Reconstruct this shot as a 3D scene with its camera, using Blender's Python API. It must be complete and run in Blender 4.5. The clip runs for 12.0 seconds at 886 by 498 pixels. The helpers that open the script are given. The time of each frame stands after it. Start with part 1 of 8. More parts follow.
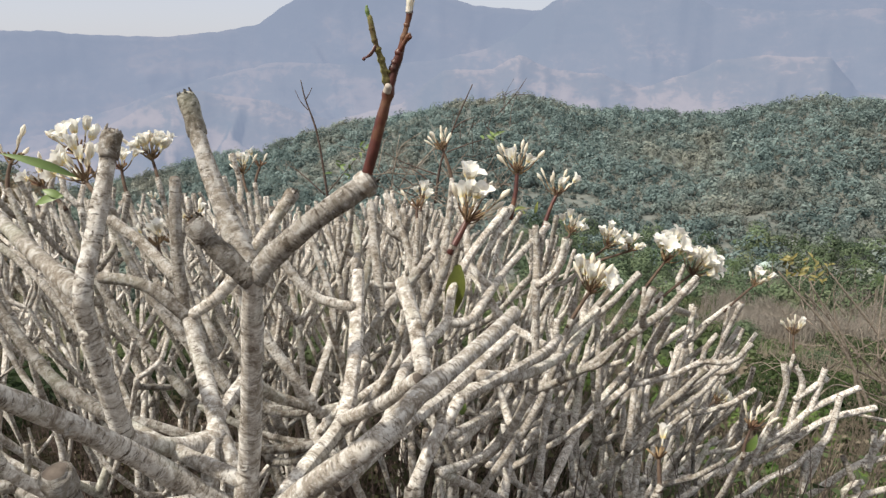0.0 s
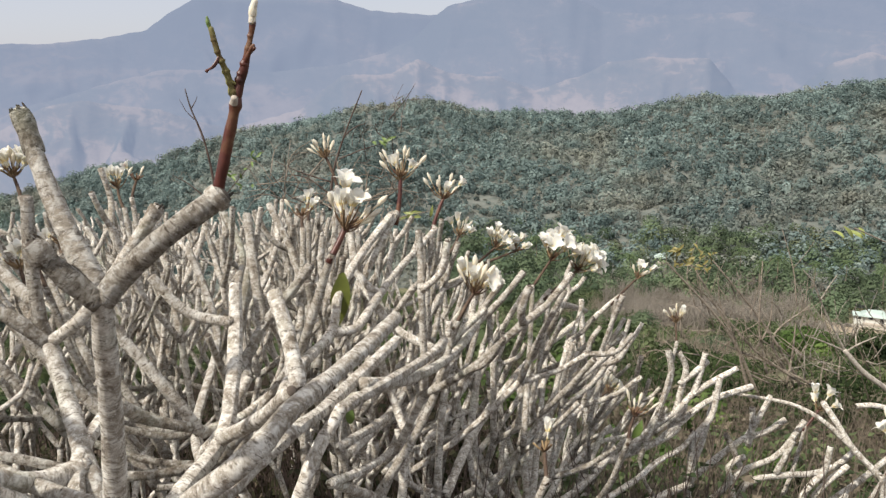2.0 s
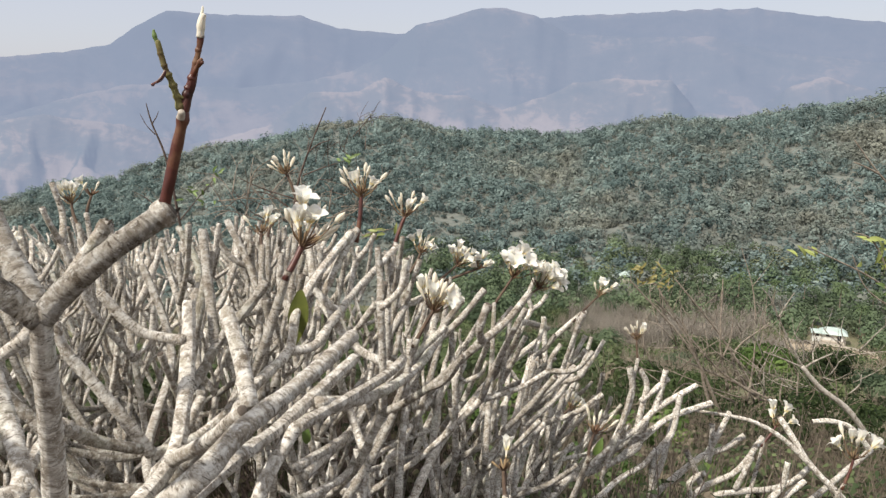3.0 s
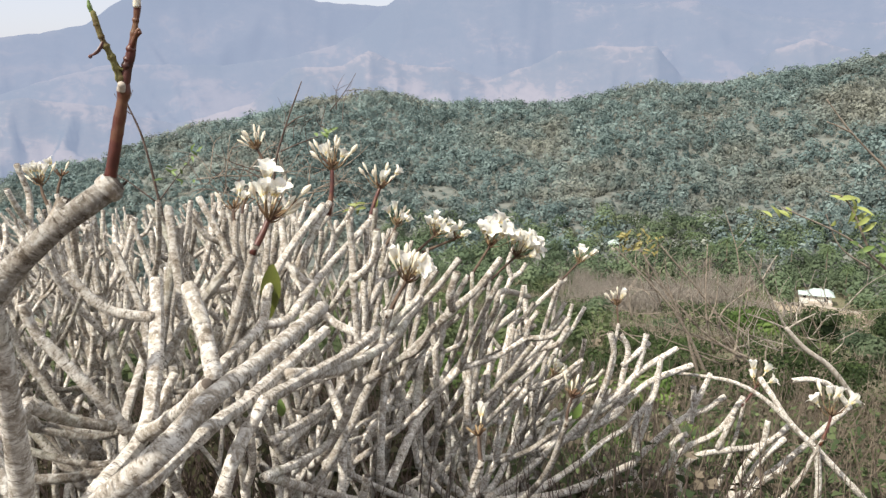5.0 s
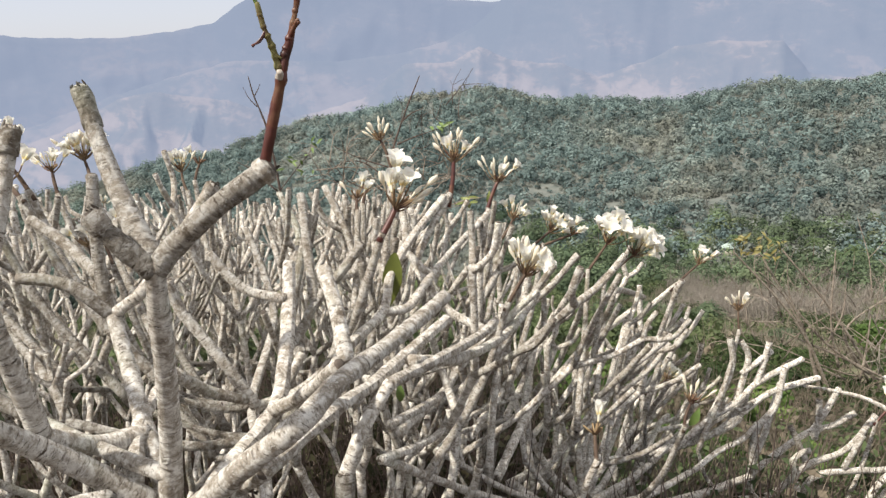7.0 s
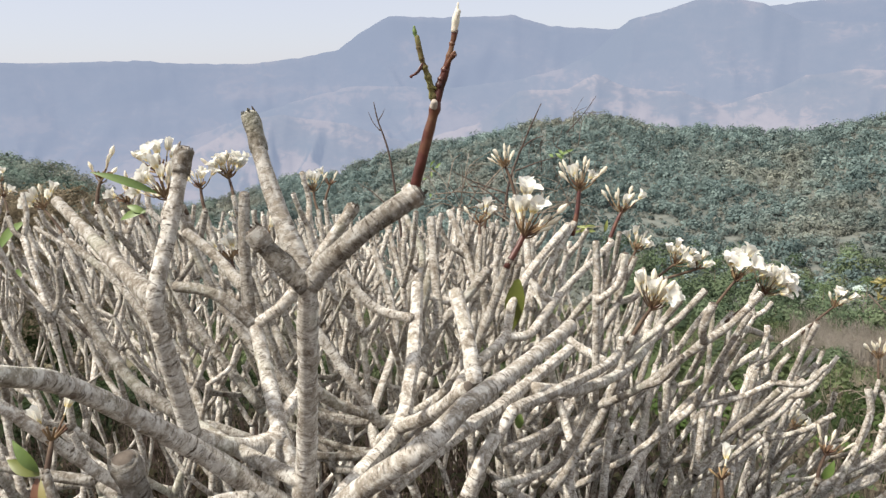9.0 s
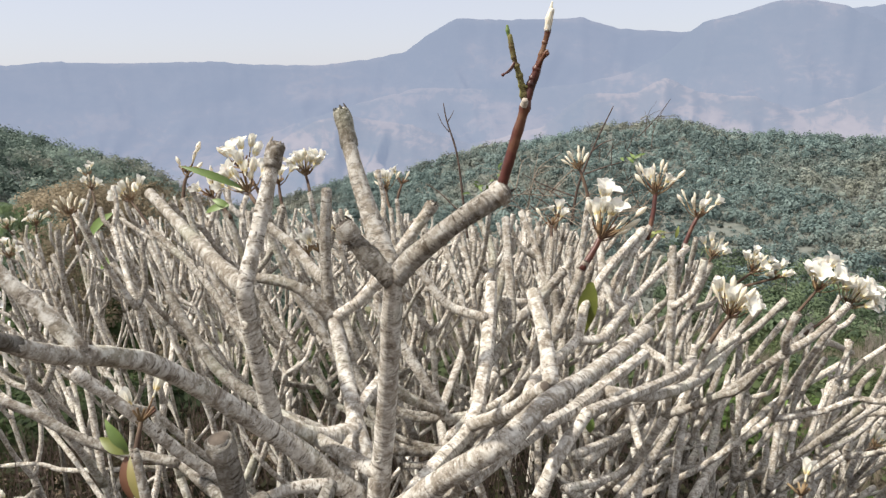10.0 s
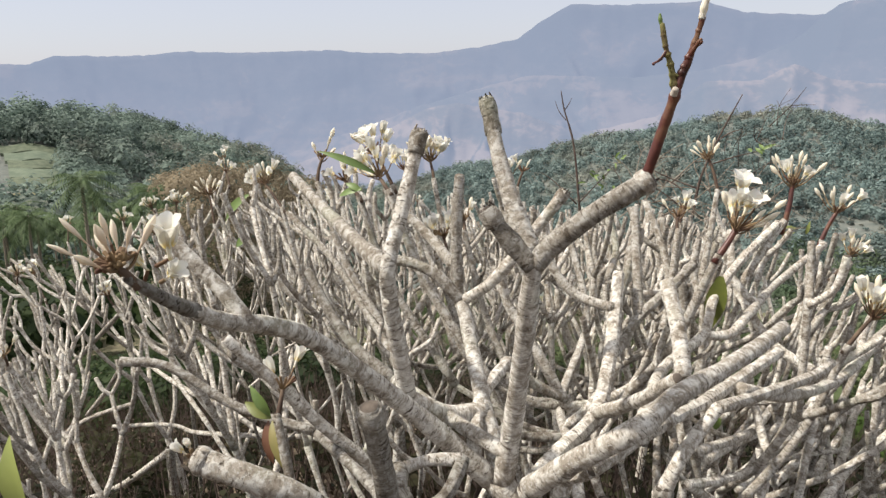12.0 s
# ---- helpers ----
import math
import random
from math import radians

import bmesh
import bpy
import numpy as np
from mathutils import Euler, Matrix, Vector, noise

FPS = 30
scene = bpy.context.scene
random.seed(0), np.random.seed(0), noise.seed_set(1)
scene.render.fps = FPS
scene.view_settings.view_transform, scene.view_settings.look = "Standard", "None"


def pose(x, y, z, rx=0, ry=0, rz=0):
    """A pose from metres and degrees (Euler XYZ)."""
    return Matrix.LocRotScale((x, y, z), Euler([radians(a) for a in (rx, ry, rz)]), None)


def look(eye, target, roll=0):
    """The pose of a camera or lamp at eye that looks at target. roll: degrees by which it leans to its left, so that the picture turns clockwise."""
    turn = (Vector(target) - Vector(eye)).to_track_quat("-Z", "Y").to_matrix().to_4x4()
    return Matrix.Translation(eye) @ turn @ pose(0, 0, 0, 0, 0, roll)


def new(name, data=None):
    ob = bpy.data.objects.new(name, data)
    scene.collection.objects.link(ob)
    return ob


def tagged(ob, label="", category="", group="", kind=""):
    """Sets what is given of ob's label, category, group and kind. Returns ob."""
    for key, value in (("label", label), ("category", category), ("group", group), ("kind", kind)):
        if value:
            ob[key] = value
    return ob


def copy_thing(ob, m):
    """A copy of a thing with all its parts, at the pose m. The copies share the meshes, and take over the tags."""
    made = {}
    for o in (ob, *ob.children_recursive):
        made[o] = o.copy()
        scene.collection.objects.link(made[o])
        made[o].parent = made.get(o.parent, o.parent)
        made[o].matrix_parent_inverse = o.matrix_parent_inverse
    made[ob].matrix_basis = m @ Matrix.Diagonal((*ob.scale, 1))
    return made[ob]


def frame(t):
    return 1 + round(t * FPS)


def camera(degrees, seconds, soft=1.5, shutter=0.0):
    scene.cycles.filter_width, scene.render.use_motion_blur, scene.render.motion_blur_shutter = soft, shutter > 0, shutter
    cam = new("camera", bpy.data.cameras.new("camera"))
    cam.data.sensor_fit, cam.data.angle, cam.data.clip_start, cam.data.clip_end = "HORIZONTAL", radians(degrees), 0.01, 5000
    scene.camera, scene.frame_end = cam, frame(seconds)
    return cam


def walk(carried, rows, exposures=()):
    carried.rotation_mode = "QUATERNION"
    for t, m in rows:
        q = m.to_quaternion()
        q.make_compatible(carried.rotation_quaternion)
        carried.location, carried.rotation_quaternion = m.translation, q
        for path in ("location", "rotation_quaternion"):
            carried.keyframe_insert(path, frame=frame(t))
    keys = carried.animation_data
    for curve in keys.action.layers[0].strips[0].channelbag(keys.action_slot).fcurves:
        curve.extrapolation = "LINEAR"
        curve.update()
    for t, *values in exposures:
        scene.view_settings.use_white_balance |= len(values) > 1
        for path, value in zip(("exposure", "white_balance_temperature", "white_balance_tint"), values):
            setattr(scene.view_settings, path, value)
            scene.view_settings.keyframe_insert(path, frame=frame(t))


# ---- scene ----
cam = camera(63.1, 12.0, soft=1.4)
EXPOSURES = [(0.0, 0.37), (2.0, 0.36), (3.2, 0.39), (5.0, 0.66), (5.5, 0.69), (7.0, 0.55), (9.5, 0.56), (12.0, 0.46)]
PATH = [
    (0, (0.184, 0.762, 4.498), (-0.029, 2.686, 3.996), -0.7),
    (0.5, (0.198, 0.756, 4.498), (0.038, 2.677, 3.966), -1.1),
    (1, (0.224, 0.758, 4.499), (0.117, 2.682, 3.966), -1.5),
    (1.5, (0.234, 0.76, 4.497), (0.217, 2.69, 3.973), -1.8),
    (2, (0.245, 0.76, 4.503), (0.289, 2.697, 4.008), -1.4),
    (2.5, (0.256, 0.763, 4.502), (0.349, 2.705, 4.035), -0.9),
    (3, (0.265, 0.763, 4.501), (0.401, 2.707, 4.052), -0.6),
    (3.2, (0.267, 0.761, 4.501), (0.418, 2.705, 4.055), -0.5),
    (4.8, (0.315, 0.767, 4.489), (0.504, 2.693, 3.983), -1.7),
    (5, (0.312, 0.755, 4.491), (0.474, 2.679, 3.97), -2.1),
    (5.5, (0.296, 0.763, 4.495), (0.399, 2.688, 3.964), -2.6),
    (6, (0.299, 0.757, 4.484), (0.32, 2.686, 3.956), -2.8),
    (6.5, (0.268, 0.775, 4.488), (0.216, 2.704, 3.96), -2.2),
    (7, (0.268, 0.753, 4.484), (0.144, 2.68, 3.963), -2.3),
    (7.2, (0.272, 0.762, 4.485), (0.116, 2.688, 3.968), -2.4),
    (8.8, (0.224, 0.735, 4.49), (-0.162, 2.646, 4.043), -2.0),
    (9, (0.226, 0.733, 4.491), (-0.191, 2.638, 4.048), -1.8),
    (9.5, (0.217, 0.723, 4.488), (-0.275, 2.613, 4.056), -1.5),
    (10, (0.197, 0.716, 4.487), (-0.384, 2.581, 4.054), -1.3),
    (10.5, (0.178, 0.712, 4.494), (-0.494, 2.543, 4.053), -1.4),
    (11, (0.159, 0.705, 4.491), (-0.586, 2.504, 4.038), -1.1),
    (11.5, (0.166, 0.702, 4.485), (-0.634, 2.476, 4.024), -1.5),
    (12, (0.162, 0.672, 4.49), (-0.689, 2.423, 4.032), -1.4),
]
walk(cam, [(t, look(eye, target, roll)) for t, eye, target, roll in PATH], EXPOSURES)

# ---- light ----
EYE = Vector((0.2, 0.75, 4.49))
SUN_TO = Vector((-0.52, -0.32, 0.79)).normalized()
world = bpy.data.worlds.new("sky")
scene.world = world
world.use_nodes = True
wn = world.node_tree
sky = wn.nodes.new("ShaderNodeTexSky")
sky.sky_type = "NISHITA"
sky.sun_disc = False
sky.sun_elevation = math.asin(SUN_TO.z)
sky.sun_rotation = math.atan2(SUN_TO.x, SUN_TO.y)
sky.altitude = 600
sky.air_density = 1.0
sky.dust_density = 2.0
sky.ozone_density = 1.5
haze = wn.nodes.new("ShaderNodeMix")
haze.data_type = "RGBA"
haze.inputs[0].default_value = 0.72
# thin bright cloud veil: greyer near the horizon, brighter overhead
way_up = wn.nodes.new("ShaderNodeSeparateXYZ")
wn.links.new(wn.nodes.new("ShaderNodeTexCoord").outputs["Generated"], way_up.inputs[0])
veil = wn.nodes.new("ShaderNodeValToRGB")
veil.color_ramp.elements[0].position = 0.16
veil.color_ramp.elements[0].color = (0.42, 0.415, 0.465, 1)
veil.color_ramp.elements[1].position = 0.60
veil.color_ramp.elements[1].color = (0.83, 0.805, 0.765, 1)
wn.links.new(way_up.outputs["Z"], veil.inputs[0])
brighter = wn.nodes.new("ShaderNodeVectorMath")
brighter.operation = "SCALE"
brighter.inputs["Scale"].default_value = 10.0
wn.links.new(veil.outputs[0], brighter.inputs[0])
wn.links.new(brighter.outputs[0], haze.inputs[7])
wn.links.new(sky.outputs[0], haze.inputs[6])
wn.links.new(haze.outputs[2], wn.nodes["Background"].inputs[0])
wn.nodes["Background"].inputs[1].default_value = 0.12
sun_data = bpy.data.lights.new("sun", "SUN")
sun_data.energy = 5.0
sun_data.angle = radians(2.0)
sun_data.color = (1.0, 0.94, 0.83)
sun = new("sun", sun_data)
sun.matrix_world = look(SUN_TO * 50, (0, 0, 0))
scene.view_settings.exposure = 0.35


# ---- materials ----
class Nodes:
    """Short hand for building a node material."""

    def __init__(self, name):
        self.mat = bpy.data.materials.new(name)
        self.mat.use_nodes = True
        self.t = self.mat.node_tree
        self.bsdf = self.t.nodes["Principled BSDF"]
        self.out = self.t.nodes["Material Output"]

    def n(self, kind, **values):
        node = self.t.nodes.new("ShaderNode" + kind)
        for key, value in values.items():
            node.inputs[key.replace("_", " ")].default_value = value
        return node

    def link(self, a, b):
        self.t.links.new(a, b)

    def position(self):
        return self.n("NewGeometry").outputs["Position"]

    def uv(self):
        return self.n("UVMap").outputs["UV"]

    def scaled(self, vector, s):
        m = self.t.nodes.new("ShaderNodeMapping")
        m.inputs["Scale"].default_value = s
        self.link(vector, m.inputs["Vector"])
        return m.outputs[0]

    def noise(self, vector, scale, detail=4.0, rough=0.6, distortion=0.0):
        node = self.n("TexNoise", Scale=scale, Detail=detail, Roughness=rough, Distortion=distortion)
        self.link(vector, node.inputs["Vector"])
        return node.outputs["Fac"]

    def ramp(self, fac, stops):
        node = self.t.nodes.new("ShaderNodeValToRGB")
        while len(node.color_ramp.elements) < len(stops):
            node.color_ramp.elements.new(0.5)
        for e, (p, c) in zip(node.color_ramp.elements, stops):
            e.position = p
            e.color = (*c, 1) if isinstance(c, tuple) else (c, c, c, 1)
        self.link(fac, node.inputs[0])
        return node.outputs[0]

    def mix(self, fac, a, b, blend="MIX"):
        node = self.t.nodes.new("ShaderNodeMix")
        node.data_type = "RGBA"
        node.blend_type = blend
        for value, i in ((fac, 0), (a, 6), (b, 7)):
            if isinstance(value, bpy.types.NodeSocket):
                self.link(value, node.inputs[i])
            else:
                node.inputs[i].default_value = (*value, 1) if isinstance(value, tuple) else value
        return node.outputs[2]

    def math(self, op, a, b=0.0):
        node = self.t.nodes.new("ShaderNodeMath")
        node.operation = op
        for value, i in ((a, 0), (b, 1)):
            if isinstance(value, bpy.types.NodeSocket):
                self.link(value, node.inputs[i])
            else:
                node.inputs[i].default_value = value
        return node.outputs[0]

    def finish(self, colour, rough=0.8, bump=None, strength=0.3, distance=0.002, spec=0.3):
        if isinstance(colour, tuple):
            self.bsdf.inputs["Base Color"].default_value = (*colour, 1)
        else:
            self.link(colour, self.bsdf.inputs["Base Color"])
        if isinstance(rough, float):
            self.bsdf.inputs["Roughness"].default_value = rough
        else:
            self.link(rough, self.bsdf.inputs["Roughness"])
        self.bsdf.inputs["Specular IOR Level"].default_value = spec
        if bump is not None:
            b = self.n("Bump", Strength=strength, Distance=distance)
            self.link(bump, b.inputs["Height"])
            self.link(b.outputs[0], self.bsdf.inputs["Normal"])
        return self.mat


def bark_material(name, shade, warm=0.95):
    """Grey frangipani bark: close ring scars, pale lichen, dark cracks and a worn mottling."""
    m = Nodes(name)
    p, uv = m.position(), m.uv()
    random_value = m.n("ObjectInfo").outputs["Random"]
    rings = m.noise(m.scaled(uv, (4.5, 165.0, 1.0)), 1.0, 5.0, 0.7, 0.9)
    coarse = m.noise(p, 11.0, 5.0, 0.6)
    band = m.noise(m.scaled(uv, (2.6, 62.0, 1.0)), 1.0, 5.0, 0.66, 0.7)
    blotch = m.noise(p, 52.0, 6.0, 0.7, 0.5)
    patch = m.math("ADD", m.math("MULTIPLY", blotch, 0.70), m.math("MULTIPLY", band, 0.30))
    crack = m.noise(p, 105.0, 6.0, 0.75, 1.1)
    fleck = m.noise(p, 150.0, 5.0, 0.72, 0.4)
    fine = m.noise(p, 330.0, 3.0, 0.6)
    base = m.mix(m.ramp(coarse, [(0.36, 0.0), (0.64, 1.0)]), (0.285, 0.245, 0.200), (0.455, 0.415, 0.362))
    pale = m.mix(m.ramp(patch, [(0.48, 0.0), (0.58, 0.9)]), base, (0.70, 0.675, 0.63))
    worn = m.mix(m.ramp(patch, [(0.37, 0.9), (0.46, 0.0)]), pale, (0.135, 0.105, 0.078))
    ringed = m.ramp(coarse, [(0.40, 0.30), (0.58, 1.0)])
    scar = m.mix(m.math("MULTIPLY", m.ramp(rings, [(0.38, 1.0), (0.47, 0.0)]), ringed), worn, (0.085, 0.064, 0.047))
    light_ring = m.mix(m.math("MULTIPLY", m.ramp(rings, [(0.57, 0.0), (0.64, 0.5)]), ringed), scar, (0.68, 0.655, 0.615))
    stain = m.noise(m.scaled(p, (1.0, 1.0, 0.6)), 24.0, 7.0, 0.7, 0.5)
    light_ring = m.mix(m.ramp(stain, [(0.57, 0.0), (0.66, 0.6)]), light_ring, (0.13, 0.105, 0.082))
    speck = m.mix(m.ramp(crack, [(0.31, 1.0), (0.39, 0.0)]), light_ring, (0.065, 0.050, 0.038))
    speck = m.mix(m.ramp(fleck, [(0.57, 0.0), (0.63, 0.7)]), speck, (0.72, 0.70, 0.665))
    moss = m.noise(p, 5.0, 3.0, 0.6)
    green = m.mix(m.ramp(moss, [(0.58, 0.0), (0.72, 0.3)]), speck, (0.40, 0.43, 0.31))
    tone = m.n("HueSaturation", Saturation=warm)
    m.link(green, tone.inputs["Color"])
    m.link(m.math("MULTIPLY_ADD", random_value, 0.30), tone.inputs["Value"])
    tone.inputs["Value"].links[0].from_node.inputs[2].default_value = shade
    height = m.math("ADD", m.math("MULTIPLY", rings, 1.1), m.math("MULTIPLY", m.math("ADD", patch, crack), 0.8))
    height = m.math("ADD", height, m.math("MULTIPLY", fine, 0.18))
    return m.finish(tone.outputs[0], 0.85, height, 1.0, 0.0045, 0.2)


def twig_material(name, dark, light):
    m = Nodes(name)
    p = m.position()
    c = m.ramp(m.noise(p, 30.0, 4.0), [(0.35, dark), (0.65, light)])
    return m.finish(c, 0.8, m.noise(p, 150.0), 0.4, 0.001)


def stalk_material():
    m = Nodes("red_stalk")
    p = m.position()
    c = m.ramp(m.noise(p, 26.0, 4.0), [(0.30, (0.030, 0.010, 0.008)), (0.52, (0.075, 0.020, 0.014)), (0.72, (0.14, 0.075, 0.038))])
    return m.finish(c, 0.45, m.noise(p, 120.0), 0.3, 0.001, 0.4)


def petal_material(name, tip, heart, edge):
    m = Nodes(name)
    sep = m.n("SeparateXYZ")
    m.link(m.uv(), sep.inputs[0])
    c = m.ramp(sep.outputs["Y"], [(0.0, heart), (0.06, heart), (0.26, tip), (1.0, edge)])
    tint = m.mix(m.ramp(m.noise(m.position(), 60.0), [(0.45, 0.0), (0.75, 0.15)]), c, (0.78, 0.70, 0.55))
    m.bsdf.inputs["Subsurface Weight"].default_value = 0.25
    m.bsdf.inputs["Subsurface Radius"].default_value = (0.006, 0.005, 0.004)
    m.finish(tint, 0.55, m.noise(m.scaled(m.uv(), (14.0, 2.0, 1.0)), 3.0), 0.25, 0.001, 0.3)
    thin = m.n("BsdfTranslucent")
    m.link(tint, thin.inputs["Color"])
    mixer = m.n("MixShader", Fac=0.38)
    m.link(m.bsdf.outputs[0], mixer.inputs[1])
    m.link(thin.outputs[0], mixer.inputs[2])
    m.link(mixer.outputs[0], m.out.inputs["Surface"])
    return m.mat


def leaf_material(name, a, b, spec=0.4):
    m = Nodes(name)
    p = m.position()
    rnd = m.n("NewGeometry").outputs["Random Per Island"]
    c = m.mix(rnd, a, b)
    c = m.mix(m.ramp(m.noise(p, 25.0), [(0.4, 0.0), (0.7, 0.5)]), c, tuple(x * 0.7 for x in a))
    return m.finish(c, 0.5, m.noise(p, 80.0), 0.2, 0.001, spec)


def foliage_material(name, dark, mid, dry, patch_scale, dry_from):
    """Leaf clumps of far trees: each clump has its own tone, and whole groups are greener or drier."""
    m = Nodes(name)
    p = m.position()
    tone = m.t.nodes.new("ShaderNodeAttribute")
    tone.attribute_name = "tone"
    rnd = m.math("ADD", m.math("MULTIPLY", m.n("NewGeometry").outputs["Random Per Island"], 0.12), m.math("MULTIPLY", tone.outputs["Fac"], 0.88))
    c = m.mix(rnd, dark, mid)
    group = m.noise(p, patch_scale, 4.0, 0.6)
    c = m.mix(m.ramp(group, [(dry_from, 0.0), (dry_from + 0.14, 0.85)]), c, m.mix(rnd, tuple(x * 0.55 for x in dry), dry))
    crown = m.math("ADD", m.math("MULTIPLY", m.noise(p, 0.16, 2.0, 0.5), 0.32), m.math("MULTIPLY", m.noise(p, 0.045, 3.0, 0.5), 0.30))
    crown = m.math("ADD", crown, m.math("MULTIPLY", m.noise(p, 0.016, 3.0, 0.55), 0.38))
    v = m.n("HueSaturation")
    m.link(c, v.inputs["Color"])
    m.link(m.ramp(crown, [(0.41, 0.58), (0.50, 0.86), (0.58, 1.08)]), v.inputs["Value"])
    m.finish(v.outputs[0], 0.75, spec=0.15)
    through_leaf = m.n("BsdfTranslucent")
    m.link(v.outputs[0], through_leaf.inputs["Color"])
    mixer = m.n("MixShader", Fac=0.4)
    m.link(m.bsdf.outputs[0], mixer.inputs[1])
    m.link(through_leaf.outputs[0], mixer.inputs[2])
    m.link(mixer.outputs[0], m.out.inputs["Surface"])
    return m.mat


def ground_material():
    m = Nodes("dry_earth_and_grass")
    p = m.position()
    a = m.noise(p, 0.06, 5.0)
    b = m.noise(p, 1.2, 5.0)
    c = m.noise(p, 14.0, 4.0)
    base = m.mix(m.ramp(a, [(0.4, 0.0), (0.62, 1.0)]), (0.14, 0.125, 0.085), (0.13, 0.145, 0.078))
    base = m.mix(m.ramp(b, [(0.42, 0.0), (0.66, 0.8)]), base, (0.175, 0.148, 0.106))
    base = m.mix(m.ramp(c, [(0.32, 0.7), (0.5, 0.0)]), base, (0.05, 0.042, 0.026))
    return m.finish(base, 0.95, m.math("ADD", b, c), 0.8, 0.05, 0.1)


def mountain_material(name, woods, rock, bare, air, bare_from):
    """Distance: bare rock shoulders and dark wooded gullies; kilometres of hazy air are put in as blue emission."""
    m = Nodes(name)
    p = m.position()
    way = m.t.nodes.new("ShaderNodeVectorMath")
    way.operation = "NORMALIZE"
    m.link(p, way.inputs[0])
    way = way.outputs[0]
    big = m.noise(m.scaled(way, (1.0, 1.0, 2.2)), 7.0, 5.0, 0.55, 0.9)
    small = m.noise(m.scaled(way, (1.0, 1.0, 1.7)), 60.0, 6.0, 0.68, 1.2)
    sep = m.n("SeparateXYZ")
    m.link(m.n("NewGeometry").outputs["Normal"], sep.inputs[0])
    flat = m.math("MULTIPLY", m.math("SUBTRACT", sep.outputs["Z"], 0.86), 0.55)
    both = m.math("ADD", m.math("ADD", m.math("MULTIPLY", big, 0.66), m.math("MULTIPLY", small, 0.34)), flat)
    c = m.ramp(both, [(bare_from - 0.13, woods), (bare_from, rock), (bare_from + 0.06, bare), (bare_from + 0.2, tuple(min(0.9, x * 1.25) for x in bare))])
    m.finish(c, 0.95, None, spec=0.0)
    # haze of the distance, painted as an even bluish emission
    haze_glow = m.n("Emission", Color=(0.292, 0.350, 0.490, 1), Strength=0.765)
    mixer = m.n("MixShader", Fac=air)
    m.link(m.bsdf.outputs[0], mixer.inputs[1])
    m.link(haze_glow.outputs[0], mixer.inputs[2])
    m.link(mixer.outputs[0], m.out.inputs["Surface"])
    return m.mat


def plain_material(name, a, b, scale, rough=0.8):
    m = Nodes(name)
    p = m.position()
    c = m.ramp(m.noise(p, scale, 5.0), [(0.35, a), (0.68, b)])
    return m.finish(c, rough, m.noise(p, scale * 6), 0.3, 0.01)


BARK = bark_material("frangipani_bark", 0.86, 1.0)
PALE_BARK = bark_material("lichened_old_bark", 0.98, 0.95)
YOUNG_BARK = bark_material("young_frangipani_bark", 0.62, 1.1)
OLD_BARK = bark_material("weathered_stub_bark", 0.32, 1.1)
YOUNG_END = twig_material("brown_young_end", (0.13, 0.085, 0.062), (0.29, 0.23, 0.185))
CUT = twig_material("brown_branch_end", (0.035, 0.026, 0.020), (0.13, 0.105, 0.085))
BROWN_STALK = twig_material("brown_stalk", (0.045, 0.026, 0.019), (0.115, 0.080, 0.056))
STALK = stalk_material()
PETAL = petal_material("white_petal", (0.72, 0.695, 0.615), (0.70, 0.58, 0.25), (0.76, 0.75, 0.715))
BUD = petal_material("cream_bud", (0.74, 0.68, 0.55), (0.52, 0.40, 0.22), (0.76, 0.72, 0.64))
OLD_BUD = petal_material("browned_bud", (0.60, 0.49, 0.38), (0.16, 0.05, 0.03), (0.80, 0.76, 0.66))
PEDICEL = twig_material("flower_pedicel", (0.075, 0.034, 0.022), (0.20, 0.14, 0.075))
SHOOT = twig_material("green_shoot", (0.075, 0.045, 0.02), (0.23, 0.24, 0.085))
TWIG = twig_material("dry_twig", (0.13, 0.103, 0.080), (0.30, 0.255, 0.208))
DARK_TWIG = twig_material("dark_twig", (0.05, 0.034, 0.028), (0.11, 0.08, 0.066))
PALE_TWIG = twig_material("pale_twig", (0.28, 0.24, 0.20), (0.50, 0.46, 0.41))
LEAF = leaf_material("fresh_leaf", (0.075, 0.13, 0.03), (0.13, 0.18, 0.05))
OLIVE_LEAF = leaf_material("olive_leaf", (0.075, 0.095, 0.016), (0.12, 0.13, 0.025))
YELLOW_LEAF = leaf_material("yellowing_leaf", (0.24, 0.27, 0.075), (0.18, 0.21, 0.06))
RUST_LEAF = leaf_material("rust_brown_leaf", (0.12, 0.046, 0.026), (0.16, 0.080, 0.045))
DRY_LEAF = leaf_material("drying_leaf", (0.15, 0.165, 0.045), (0.20, 0.14, 0.05))
GROUND = ground_material()
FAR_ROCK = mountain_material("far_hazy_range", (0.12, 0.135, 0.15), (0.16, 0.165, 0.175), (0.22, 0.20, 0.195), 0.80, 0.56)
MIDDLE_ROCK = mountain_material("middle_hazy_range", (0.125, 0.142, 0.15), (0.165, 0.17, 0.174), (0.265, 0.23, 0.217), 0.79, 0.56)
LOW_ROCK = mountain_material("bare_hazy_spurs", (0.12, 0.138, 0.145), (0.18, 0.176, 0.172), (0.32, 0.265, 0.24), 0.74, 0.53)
# far hill leaves: blue-grey haze of the distance mixed into the colours
HAZY_WOODS = foliage_material("hazy_hill_leaves", (0.092, 0.135, 0.133), (0.258, 0.330, 0.312), (0.335, 0.335, 0.28), 0.013, 0.50)
GROVE = foliage_material("grove_leaves", (0.058, 0.092, 0.056), (0.200, 0.258, 0.150), (0.21, 0.20, 0.125), 0.03, 0.56)
